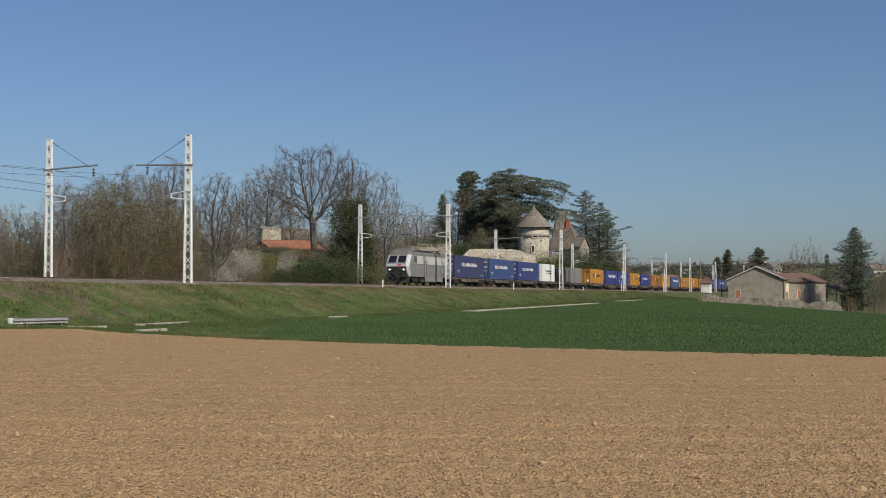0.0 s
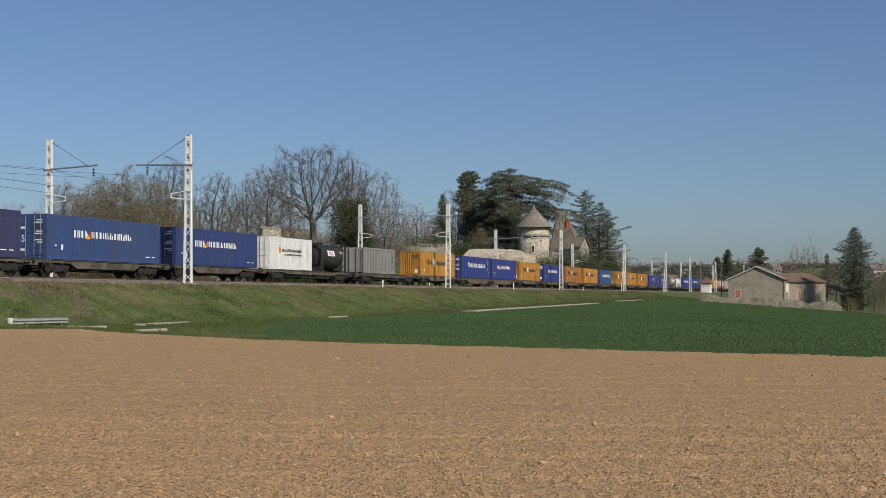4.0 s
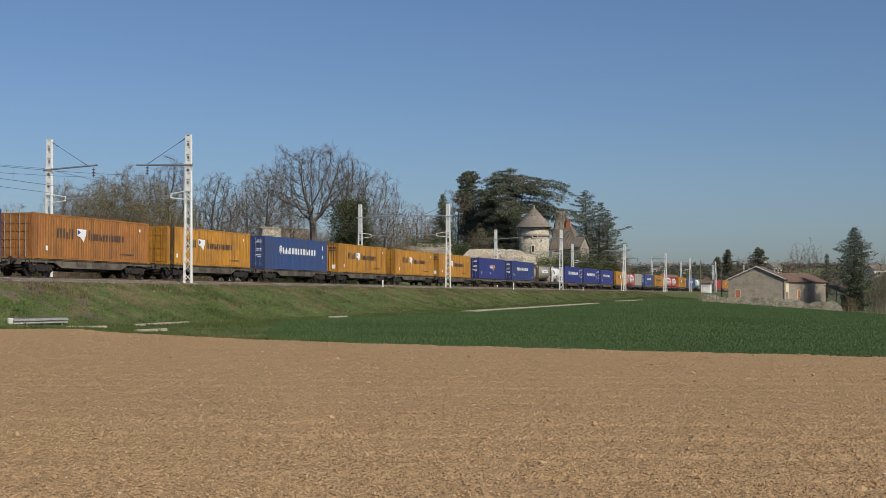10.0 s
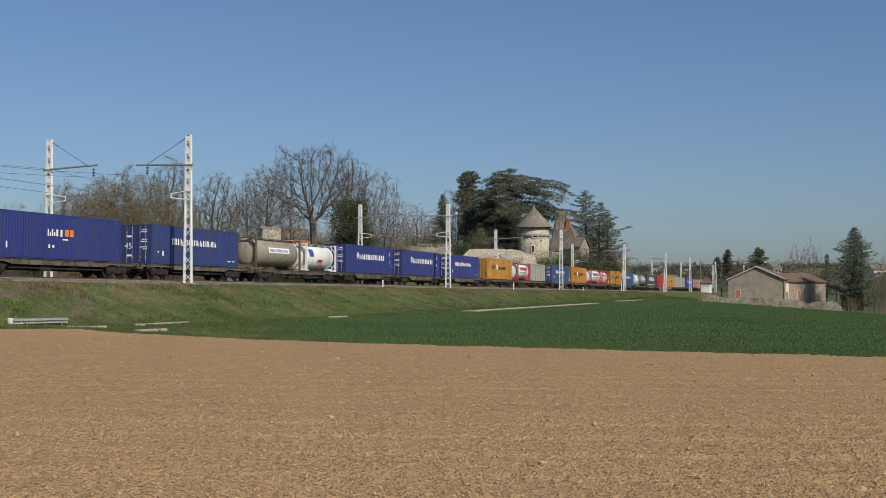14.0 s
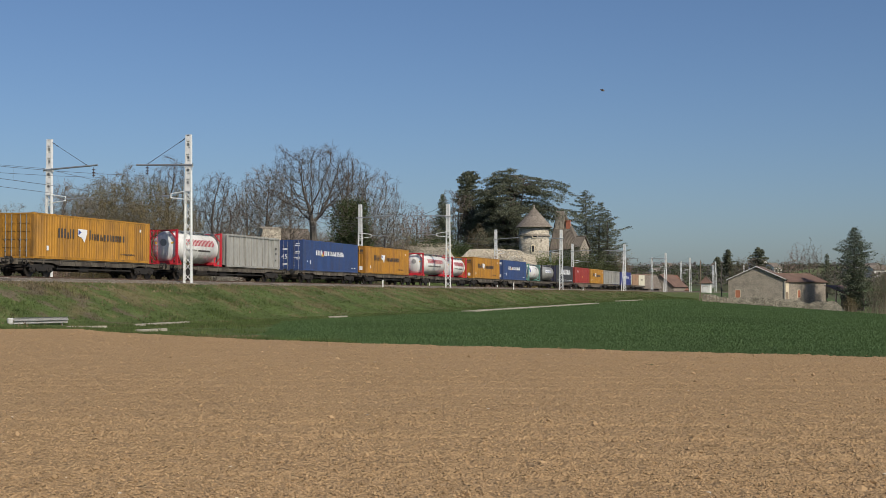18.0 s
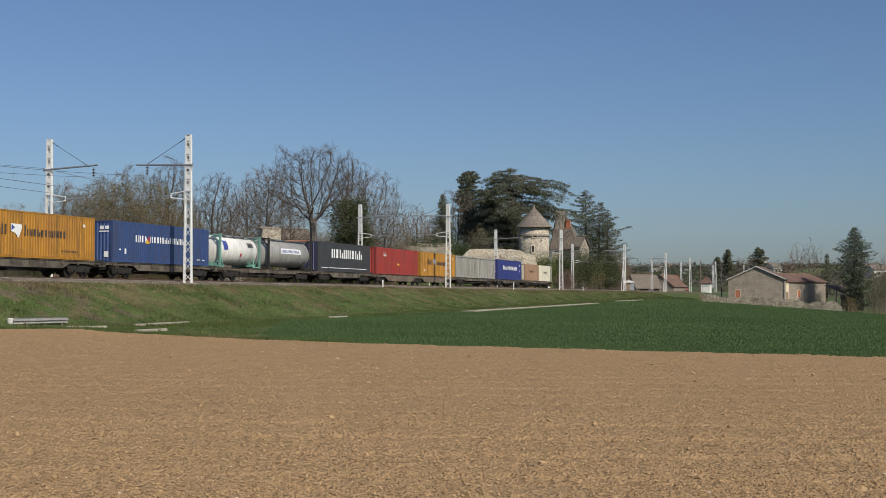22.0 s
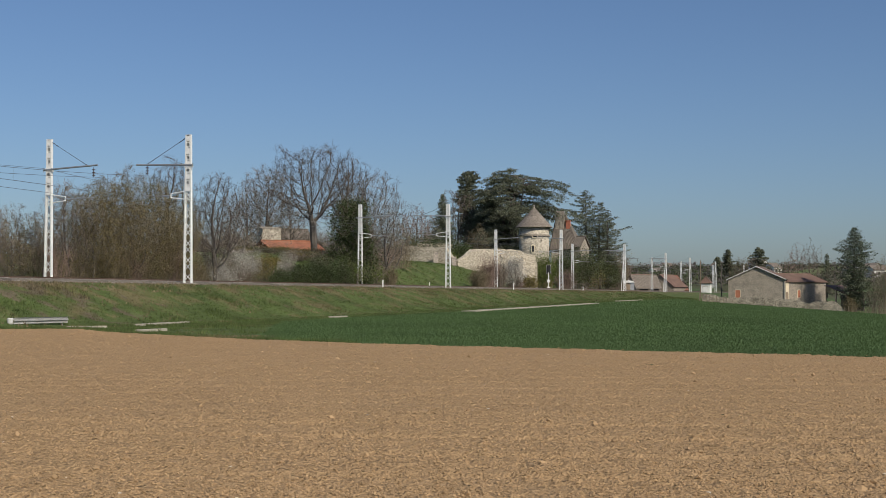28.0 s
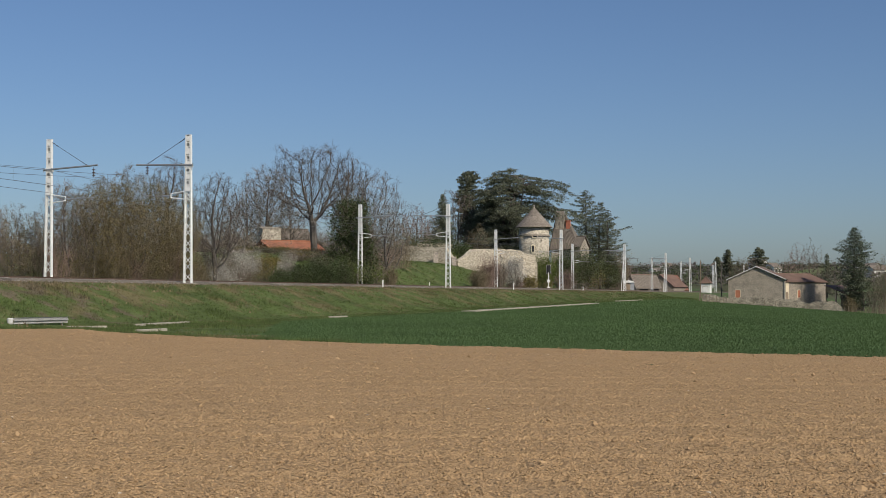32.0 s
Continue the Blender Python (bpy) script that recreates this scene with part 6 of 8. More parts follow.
def grow_crown(G, trunk, c, R, rz, zf, r, limbs, fine, thick, hold):
    """Branches that grow from the trunk's fork towards points scattered in the crown, thinning as they divide; then twigs."""
    g = G.g
    step = max(0.30, 0.055 * R)
    pts = []
    while len(pts) < limbs * 95:
        d = Vector((g.gauss(0, 1), g.gauss(0, 1), g.gauss(0, 1))).normalized() * g.random() ** 0.36
        p = hold(c + Vector((d.x * R, d.y * R, d.z * rz)) * 1.25)
        if p.z > zf * 0.8:
            pts.append(p)
    A = np.array([tuple(p) for p in pts])
    stem = [trunk[0].lerp(trunk[1], 0.5), trunk[1], trunk[1].lerp(trunk[2], 0.5), trunk[2], trunk[2] + Vector((0, 0, step))]
    nodes = [np.array(tuple(p)) for p in stem]
    parent = [-1, 0, 1, 2, 3]
    near = np.full(len(A), 1e9)
    who = np.zeros(len(A), int)
    for k in range(2, len(nodes)):
        d = np.linalg.norm(A - nodes[k], axis=1)
        who[d < near] = k
        near = np.minimum(near, d)
    rs = np.random.default_rng(g.randrange(10 ** 6))
    for _ in range(95):
        if len(A) == 0:
            break
        grown = []
        N = np.array(nodes)
        dirs = A - N[who]
        dirs /= np.linalg.norm(dirs, axis=1)[:, None] + 1e-6
        acc = np.zeros((len(nodes), 3))
        np.add.at(acc, who, dirs)
        for k in np.unique(who):
            v = acc[k]
            m = np.linalg.norm(v)
            if m < 1e-3:
                continue
            v = v / m
            if parent[k] >= 0:
                old = nodes[k] - nodes[parent[k]]
                v = v + 0.9 * old / (np.linalg.norm(old) + 1e-6)
            v = v + rs.normal(0, 0.17, 3)
            v /= np.linalg.norm(v)
            grown.append(len(nodes))
            nodes.append(nodes[k] + v * step)
            parent.append(int(k))
        for k in grown:
            d = np.linalg.norm(A - nodes[k], axis=1)
            who[d < near] = k
            near = np.minimum(near, d)
        keep = near > 1.45 * step
        A, near, who = A[keep], near[keep], who[keep]
    n = len(nodes)
    kids = [[] for _ in range(n)]
    area = [0.0] * n
    for k in range(n - 1, -1, -1):
        if not kids[k]:
            area[k] = 1.0
        if parent[k] >= 0:
            kids[parent[k]].append(k)
            area[parent[k]] += area[k]
    top = area[0] ** 0.55
    rad = [max(0.011 * thick, r * 1.1 * a ** 0.55 / top) for a in area]
    P = [Vector(p) for p in nodes]
    starts = [(0, -1)]
    while starts:
        k, frm = starts.pop()
        line, rr = ([P[frm]], [min(rad[frm], rad[k] * 1.25)]) if frm >= 0 else ([P[0] - Vector((0, 0, 1.0))], [rad[0] * 1.2])
        while True:
            line.append(P[k])
            rr.append(rad[k])
            if not kids[k]:
                break
            ks = sorted(kids[k], key=lambda q: -area[q])
            starts += [(q, k) for q in ks[1:]]
            k = ks[0]
        rr[-1] *= 0.4
        if rr[0] > 0.03 * thick:
            G.tube(line, rr, 7 if rr[0] > 0.15 else (5 if rr[0] > 0.07 else 3))
        else:
            G.ribbon(line, rr[0] * 2.0)
    slim = 0.05 * max(1.0, thick)
    for k in range(5, n):
        if rad[k] > slim:
            continue
        ax = (P[k] - P[parent[k]]).normalized()
        for _ in range(fine if not kids[k] else max(2, fine // 2)):
            d = (ax * 0.75 + Vector((g.gauss(0, 0.55), g.gauss(0, 0.55), g.gauss(0.05, 0.45)))).normalized()
            q = P[parent[k]].lerp(P[k], g.random())
            L = (0.075 * R + 0.32) * g.uniform(0.45, 1.3)
            e = q + d * L
            m = q.lerp(e, 0.5) + Vector((g.gauss(0, 0.06), g.gauss(0, 0.06), g.gauss(0.03, 0.05))) * L
            G.ribbon([q, m, e], 0.016 * thick)
            G.tips.append(e)
            for _ in range(3):
                d2 = (d * 0.7 + Vector((g.gauss(0, 0.6), g.gauss(0, 0.6), g.gauss(0.05, 0.5)))).normalized()
                G.ribbon([m, m + d2 * L * 0.5 * g.uniform(0.6, 1.2)], 0.0115 * thick)


def bare_tree(px, top, dist, width, label, seed, twig="twig", fork=0.3, limbs=12, buds=None, name="bare_tree", ivy=0, r=None, low=0.30, lean=0.0, fine=7, thick=1.0):
    """Leafless tree: trunk, limbs that fill a rounded crown, branches, and thousands of twigs. width: across the crown, as seen."""
    dist = clear_of_track(px, dist)
    base = spot(px, dist)
    H = rise(px, top, dist)
    R = width * dist / 2233.0 / 2
    root = empty(name, label, "tree", at=Matrix.Translation(base))
    G = Grow(seed)
    g = G.g
    r = r or 0.018 * H + 0.06
    zc, rz = H * (1 + low) / 2, H * (1 - low) / 2
    c = Vector((lean * R, 0, zc))

    def hold(p):
        """Keeps a point inside the crown, with an uneven edge."""
        d = Vector(((p.x - c.x) / R, (p.y - c.y) / R, (p.z - c.z) / rz))
        m = d.length / (0.92 + 0.55 * noise.noise(d.normalized() * 2.6 + Vector((seed, 0, 0)))) if d.length > 0 else 0
        if m > 1:
            d /= m
            p = Vector((c.x + d.x * R, c.y + d.y * R, c.z + d.z * rz))
        return p

    zf = H * fork
    trunk = [Vector((0, 0, -0.3)), Vector((g.uniform(-.1, .1), 0, zf * 0.5)), Vector((lean * R * 0.3, g.uniform(-.2, .2), zf)), Vector((c.x * 0.8, 0, zc * 1.1)), Vector((c.x, 0, H * 0.93))]
    grow_crown(G, trunk, c, R, rz, zf, r, limbs, fine, thick, hold)
    as_object("trunk", G.v, G.f, M["bark"], root)
    as_object("crown", G.tv, G.tf, M[twig], root, "fine leafless twigs")
    if buds:
        v, f = leaf_cloud(G.tips, 0.07 if dist < 140 else 0.12, g, 1, buds[1], 0.16)
        as_object("foliage", v, f, M[buds[0]], root, "sparse opening buds")
    if ivy:
        pts = []
        for _ in range(ivy):
            u = g.random()
            q = trunk[0].lerp(Vector((c.x, 0, H * 0.9)), u)
            a, w = g.uniform(0, 6.28), g.random() ** 0.5 * R * 0.74 * (1.15 - 0.8 * abs(u - 0.45))
            w *= 1 + 0.85 * noise.noise((u * 5, math.cos(a) * 1.4, math.sin(a) * 1.4 + seed))
            pts.append(q + Vector((math.cos(a) * w, math.sin(a) * w, g.gauss(0, 0.4))))
        v, f = leaf_cloud(pts, 0.26, g, 1, 3, 0.25)
        as_object("ivy", v, f, M["ivy"], root, "dark green ivy on the trunk")
    return root


def shrub(px, top, dist, width, label, seed, leaf=None, twig="twig", n=260, leaves=0, size=0.16, name="shrub", base_y=None, clumps=7):
    """Shrub of many stems from the ground, with twigs and optional leaves or blossom in uneven clumps."""
    dist = clear_of_track(px, dist)
    base = spot(px, dist)
    if base_y:
        base.z = sight(px, base_y, dist).z
    H = sight(px, top, dist).z - base.z
    W = width * dist / 2233.0 / 2
    root = empty(name, label, "shrub", at=Matrix.Translation(base))
    G = Grow(seed)
    g = G.g
    pts = []
    cl = [(g.uniform(-0.85, 0.85) * W, g.uniform(-0.6, 0.6) * W, g.uniform(0.55, 1.0) * H, g.uniform(0.3, 0.55)) for _ in range(clumps)]
    cl[0] = (cl[0][0] * 0.3, cl[0][1] * 0.3, H, 0.5)
    for i in range(n):
        cx, cy, ch, cr = cl[i % clumps]
        st = Vector((cx * 0.55 + g.gauss(0, 0.18) * W, cy * 0.55 + g.gauss(0, 0.18) * W, -0.1))
        tip = Vector((cx + g.gauss(0, cr * 0.5) * W, cy + g.gauss(0, cr * 0.5) * W, ch * g.uniform(0.55, 1.0)))
        m1 = st.lerp(tip, 0.5) + Vector((g.gauss(0, 0.2) * W, g.gauss(0, 0.2) * W, 0.12 * H))
        G.ribbon([st, m1, tip], 0.026 if dist < 150 else 0.036)
        for _ in range(5):
            u = g.uniform(0.25, 1)
            q = (st.lerp(m1, u * 2) if u < 0.5 else m1.lerp(tip, u * 2 - 1))
            t2 = q + Vector((g.gauss(0, 0.24) * W, g.gauss(0, 0.24) * W, g.uniform(-0.06, 0.17) * H))
            G.ribbon([q, q.lerp(t2, 0.5) + Vector((0, 0, 0.03 * H)), t2], 0.02 if dist < 150 else 0.03)
            pts += [t2, q.lerp(t2, 0.6)]
    as_object("brush", G.tv, G.tf, M[twig], root)
    if leaves:
        v, f = leaf_cloud([g.choice(pts) for _ in range(leaves)], size * (0.8 if leaf == "blossom" else 1.15), g, 1, 2, (0.02 if leaf == "blossom" else 0.09) * max(W, H) + 0.05)
        v = [Vector((p.x, p.y, max(p.z, 0.0))) for p in v]
        as_object("foliage" if leaf != "blossom" else "blossom", v, f, M[leaf], root)
    return root


def conifer(px, top, dist, width, label, seed, mater="spruce", boughs=170, droop=0.35, name="spruce_tree", low=0.04, ragged=0.3, power=0.8, leaf=0.36, belly=0.0, dense=7, lift=0.03):
    """Spruce, fir or pine: trunk, drooping boughs at uneven heights, needle sprays with gaps between."""
    base = spot(px, dist)
    H = rise(px, top, dist)
    W = width * dist / 2233.0 / 2
    root = empty(name, label, "tree", at=Matrix.Translation(base))
    G = Grow(seed)
    g = G.g
    G.tube([Vector((0, 0, -0.2)), Vector((g.uniform(-.2, .2), 0, H * 0.5)), Vector((0, 0, H * 0.99))], [H * 0.018, H * 0.011, 0.02], 7)
    pts = []
    for k in range(boughs):
        u = ((k + g.random()) / boughs) ** 1.15
        z = H * (low + (1 - low) * u)
        a = 2.4 * k + g.uniform(-0.5, 0.5)
        reach = W * (1 - u) ** power * (1 + 0.5 * noise.noise((math.cos(a) * 1.3, math.sin(a) * 1.3 + seed, u * 6)))
        if belly:
            reach *= min(1.0, ((1 - u) / 0.4) ** power) / max(0.02, (1 - u) ** power) * (1 - belly * max(0.0, 0.6 - u) / 0.6)
        L = max(0.35, 1.28 * reach * g.uniform(1 - ragged, 1.05))
        o = Vector((math.cos(a), math.sin(a), 0))
        pl = [Vector((0, 0, z)), o * L * 0.5 + Vector((0, 0, z - droop * L * 0.22)), o * L + Vector((0, 0, z - droop * L * 0.30 + lift * L))]
        G.tube(pl, [0.04 + 0.008 * L, 0.035, 0.012], 3)
        side = Vector((-o.y, o.x, 0))
        m = max(5, int(L * dense))
        for j in range(m):
            t = 0.12 + 0.88 * (j + g.random()) / m
            q = pl[0].lerp(pl[1], t * 2) if t < 0.5 else pl[1].lerp(pl[2], t * 2 - 1)
            sp = 0.26 * L * (1.1 - t * 0.8) + 0.12
            pts.append(q + side * g.uniform(-sp, sp) + Vector((0, 0, g.uniform(-0.4, 0.08) * (0.4 + max(0, droop)))))
    as_object("trunk", G.v, G.f, M["bark"], root)
    v, f = leaf_cloud(pts, leaf * 0.75, g, 0.6, 6, 0.22)
    as_object("crown", v, f, M[mater], root)
    return root


def cedar(px, top, dist, width, label, seed):
    """Old spreading cedar: forked trunk, long level limbs in tiers, flat drooping plates of needles."""
    base = spot(px, dist)
    H = rise(px, top, dist)
    W = width * dist / 2233.0 / 2
    root = empty("cedar_tree", label, "tree", at=Matrix.Translation(base))
    G = Grow(seed)
    g = G.g
    stems = []
    for dx, top_u in ((0.0, 0.97), (-0.16, 0.90), (0.20, 0.92), (0.06, 0.95)):
        pl = [Vector((dx * 0.8, 0, -0.2)), Vector((dx * W * 0.35, g.uniform(-1, 1), H * 0.35)), Vector((dx * W * 0.9, g.uniform(-2, 2), H * top_u * 0.75)), Vector((dx * W * 1.2, g.uniform(-2, 2), H * top_u))]
        G.tube(pl, [0.7, 0.45, 0.25, 0.05], 7)
        stems.append(pl)
    pts = []
    tiers = 11
    for k in range(150):
        pl = stems[g.randrange(4)]
        tier = g.randrange(tiers)
        u = 0.20 + 0.80 * (tier + g.uniform(0.25, 0.75)) / tiers
        q = pl[0].lerp(pl[1], u * 3) if u < 1 / 3 else (pl[1].lerp(pl[2], u * 3 - 1) if u < 2 / 3 else pl[2].lerp(pl[3], min(1, u * 3 - 2)))
        a = g.uniform(0, 6.28)
        hz = q.z / H
        dome = math.sqrt(max(0.05, 1 - max(0.0, (hz - 0.55) / 0.48) ** 2))
        o = Vector((math.cos(a), math.sin(a), 0))
        reach = W * dome * (0.82 + 0.18 * o.x + 0.35 * noise.noise((o.x * 1.5, o.y * 1.5, tier * 1.7))) * g.uniform(0.45, 1.08) - q.x * o.x
        reach = max(1.5, reach * 1.1)
        tip = Vector((q.x, q.y, min(H * 0.985, q.z + reach * g.uniform(0.02, 0.12)))) + o * reach
        tip.z -= reach * 0.16
        L = [q, q.lerp(tip, 0.4) + Vector((0, 0, reach * 0.10)), q.lerp(tip, 0.75) + Vector((0, 0, reach * 0.09)), tip]
        G.tube(L, [0.16, 0.11, 0.06, 0.02], 4)
        side = Vector((-o.y, o.x, 0))
        m = int(6 + reach * 1.5)
        for j in range(m):
            t = 0.22 + 0.78 * (j + g.random()) / m
            b = L[0].lerp(L[1], t * 3) if t < 1 / 3 else (L[1].lerp(L[2], t * 3 - 1) if t < 2 / 3 else L[2].lerp(L[3], t * 3 - 2))
            wide = 0.22 * reach * (1.1 - 0.7 * t) + 0.3
            for _ in range(6):
                y = g.uniform(-1, 1)
                pts.append(b + side * wide * y + o * g.uniform(-0.5, 0.5) + Vector((0, 0, 0.2 - abs(y) * 0.5 - g.random() ** 2 * 0.9 * t)))
    as_object("trunk", G.v, G.f, M["bark"], root)
    v, f = leaf_cloud(pts, 0.34, g, 0.6, 5, 0.25)
    as_object("crown", v, f, M["cedar"], root, "flat drooping plates of dark needles")
    return root


# thicket behind the track at its nearest
THICK = "leafless budding tree in the lineside thicket"
for i, (px, top, dist, wd, twig, buds) in enumerate([
        (-50, 345, 100, 110, "twig", None), (118, 332, 101, 120, "twig", None), (150, 324, 106, 120, "twig_ochre", None), (186, 314, 104, 130, "twig_ochre", ("bud", 2)), (214, 303, 107, 100, "twig_ochre", None),
        (250, 320, 109, 130, "twig_ochre", ("bud", 2)), (165, 350, 101, 90, "twig_ochre", ("bud", 2)), (290, 333, 108, 120, "twig_ochre", ("bud", 2)), (318, 360, 112, 80, "twig_ochre", None), (230, 345, 103, 90, "twig_ochre", None)]):
    bare_tree(px, top, dist, wd, THICK, 20 + i, twig, 0.08, 20, buds, "thicket_tree", r=0.12, low=0.02, fine=11)
bare_tree(304, 291, 118, 92, "leafless oak with crooked dark limbs", 41, "twig_dark", 0.25, 24, low=0.25, thick=1.1, fine=11, r=0.30)
bare_tree(382, 318, 126, 92, "leafless oak with crooked dark limbs", 42, "twig_dark", 0.2, 24, low=0.2, thick=1.1, fine=11, r=0.28)
bare_tree(408, 362, 138, 62, "leafless oak with crooked dark limbs", 47, "twig", 0.2, 8, low=0.15)
for i, (px, top, dist, wd) in enumerate([(8, 376, 104, 60), (32, 372, 102, 55), (60, 384, 101, 60), (-30, 370, 103, 70), (95, 400, 104, 60), (20, 420, 99, 70), (75, 430, 99, 70)]):
    bare_tree(px, top, dist, wd * 1.2, "leafless grey-brown bush in the lineside thicket", 60 + i, "twig" if i % 2 else "twig_ochre", 0.05, 16, ("bud", 1) if i % 2 else None, "bare_bush", r=0.07, low=0.02, fine=12)
for i, px in enumerate(range(100, 345, 22)):
    shrub(px, 415 + 18 * (i % 3), 98 + (i % 4) * 1.5 + (px - 100) * 0.045, 60, "brown leafless undergrowth in the thicket", 80 + i, "bud" if i % 2 else None, "twig_ochre" if i % 3 else "twig_red", 150, 500 if i % 2 else 0, 0.08, name="undergrowth")
for i, px in enumerate(range(345, 460, 20)):
    shrub(px, 440 + 14 * (i % 3), 126 + i * 2, 46, "brown leafless undergrowth in the thicket", 100 + i, "fresh" if i % 3 == 0 else None, "twig_ochre" if i % 2 else "twig_red", 120, 300 if i % 3 == 0 else 0, 0.09, name="undergrowth")

# the tall trees behind
bare_tree(470, 298, 206, 104, "slender leafless tree with upright branches", 44, "twig", 0.28, 17, low=0.2, thick=1.1, fine=10)
bare_tree(436, 332, 206, 80, "slender leafless tree with upright branches", 49, "twig", 0.25, 13, low=0.15, thick=1.1, fine=10)
bare_tree(516, 352, 207, 90, "small leafless tree behind the roof", 56, "twig", 0.25, 13, low=0.1, thick=1.1, fine=9)
bare_tree(556, 259, 168, 170, "tall spreading leafless tree with heavy limbs", 45, "twig_dark", 0.20, 24, low=0.30, thick=1.0, r=0.42, lean=-0.08, fine=9)
bare_tree(606, 274, 174, 84, "tall leafless tree leaning outwards", 46, "twig_dark", 0.3, 12, low=0.3, thick=1.0, lean=0.25, fine=8)
bare_tree(650, 304, 178, 120, "spreading leafless tree with fine twigs", 48, "twig", 0.22, 19, low=0.15, thick=1.0, lean=0.1, fine=9)
bare_tree(684, 352, 174, 80, "small leafless tree with fine twigs", 50, "twig", 0.15, 9, low=0.08, thick=1.0)
bare_tree(622, 344, 160, 100, "leafless tree clad in dark ivy", 51, "twig", 0.3, 7, ivy=5600, low=0.1, name="ivy_tree")
bare_tree(811, 338, 330, 66, "grey leafless tree beside the cedar", 57, "twig", 0.25, 14, low=0.1, thick=2.0, fine=8)
bare_tree(735, 371, 292, 62, "distant leafless tree with reddish twigs", 52, "twig_red", 0.25, 10, low=0.2, thick=2.2)
bare_tree(708, 392, 262, 50, "leafless tree on the hill", 53, "twig", 0.25, 9, low=0.2, thick=2.0)
bare_tree(760, 384, 300, 40, "leafless tree on the hill", 54, "twig", 0.25, 9, low=0.2, thick=2.2)
bare_tree(845, 400, 262, 46, "leafless tree on the hill", 55, "twig_ochre", 0.2, 9, low=0.1, thick=2.0)
# shrubs along the far side of the track
for i, (px, top, dist, wd, leaf, nl, lab) in enumerate([
        (384, 447, 128, 50, "blossom", 900, "blackthorn bush in white blossom"), (415, 432, 134, 60, "blossom", 1100, "blackthorn bush in white blossom"), (437, 440, 136, 50, "blossom", 800, "blackthorn bush in white blossom"),
        (505, 438, 140, 34, "blossom", 500, "blackthorn bush in white blossom"), (395, 468, 126, 44, "blossom", 500, "blackthorn bush in white blossom"),
        (470, 446, 140, 56, "bud", 700, "olive budding bush beside the track"), (528, 474, 136, 44, "ivy", 1700, "dense dark evergreen bush beside the track"), (567, 460, 138, 52, "shrub", 2300, "dense dark evergreen bush beside the track"),
        (602, 466, 140, 40, "ivy", 1300, "dense evergreen bush beside the track"), (497, 476, 133, 40, "shrub", 900, "low evergreen bush beside the track"), (618, 444, 150, 60, "fresh", 700, "pale green budding bush"),
        (655, 470, 150, 50, "fresh", 300, "thin budding bush beside the track"), (670, 452, 160, 44, "fresh", 250, "thin budding bush beside the track"), (690, 470, 160, 30, None, 0, "thin leafless bush beside the track"),
        (590, 440, 165, 50, "shrub", 900, "evergreen bush on the slope"), (640, 430, 165, 60, "ivy", 1500, "ivy-covered bush on the slope"),
        (742, 414, 262, 90, "shrub", 1600, "dark green shrub above the wall"), (700, 425, 262, 50, "fresh", 500, "budding shrub above the wall"), (818, 428, 252, 44, "shrub", 1500, "round green bush over the wall"), (800, 440, 240, 20, "fresh", 300, "green bush against the wall"),
        (860, 446, 216, 56, None, 0, "brown leafless bush below the wall"), (885, 452, 214, 44, None, 0, "brown leafless bush below the wall"), (848, 470, 208, 40, None, 0, "brown leafless bush below the wall"),
        (904, 448, 222, 40, "blossom", 1500, "bramble with pale blossom below the wall"), (966, 447, 250, 50, "fresh", 1700, "yellow-green budding bush below the tower"), (956, 462, 248, 34, "fresh", 800, "yellow-green budding bush below the tower"),
        (1002, 474, 272, 44, None, 0, "brown leafless bush by the track"), (1046, 474, 286, 44, "bud", 300, "brown leafless bush by the track"), (936, 484, 234, 40, "bud", 500, "brown bramble below the wall"), (915, 488, 230, 36, None, 0, "brown bramble below the wall"), (958, 488, 240, 36, "bud", 300, "brown bramble below the wall"), (1074, 450, 304, 50, "needle", 2200, "dark evergreen bush by the track"), (1045, 476, 262, 50, "bud", 200, "reddish leafless bush by the track"),
        (1086, 440, 300, 44, None, 0, "leafless bush by the track"), (1090, 438, 330, 50, None, 0, "leafless bush by the track"), (1098, 446, 332, 36, None, 0, "leafless bush by the track"), (1088, 458, 300, 36, None, 0, "leafless bush by the track"),
        (1024, 438, 288, 60, "needle", 2600, "evergreen bush by the track"), (1000, 446, 280, 40, "needle", 1500, "evergreen bush by the track")]):
    shrub(px, top, dist, wd, lab, 130 + i, leaf, ("twig", "twig_ochre", "twig_red")[i % 3] if leaf is None else "twig", (170 if leaf == "blossom" else 90) if leaf else 420, nl * (3 if leaf == "blossom" else 2), 0.13 if dist < 170 else 0.22, name="blossom_bush" if leaf == "blossom" else "bush")

for i, px in enumerate(range(340, 720, 19)):
    shrub(px, 392 + 12 * ((i * 7) % 4), (180 if px < 440 or px > 590 else 206) + (i * 5) % 14, 76, "leafless brush behind the lineside trees", 220 + i, None, ("twig", "twig_ochre", "twig_red")[i % 3], 260, name="background_brush")
for i, (px, top, wd, leaf) in enumerate([(484, 458, 34, "bud"), (522, 470, 40, "ivy"), (546, 474, 36, "shrub"), (582, 474, 40, "ivy"), (604, 458, 34, "shrub"), (452, 466, 40, "bud"), (640, 478, 40, "ivy")]):
    shrub(px, top, 152, wd, "dense evergreen bush beside the track", 250 + i, leaf, "twig", 70, 2200, 0.15, name="bush")

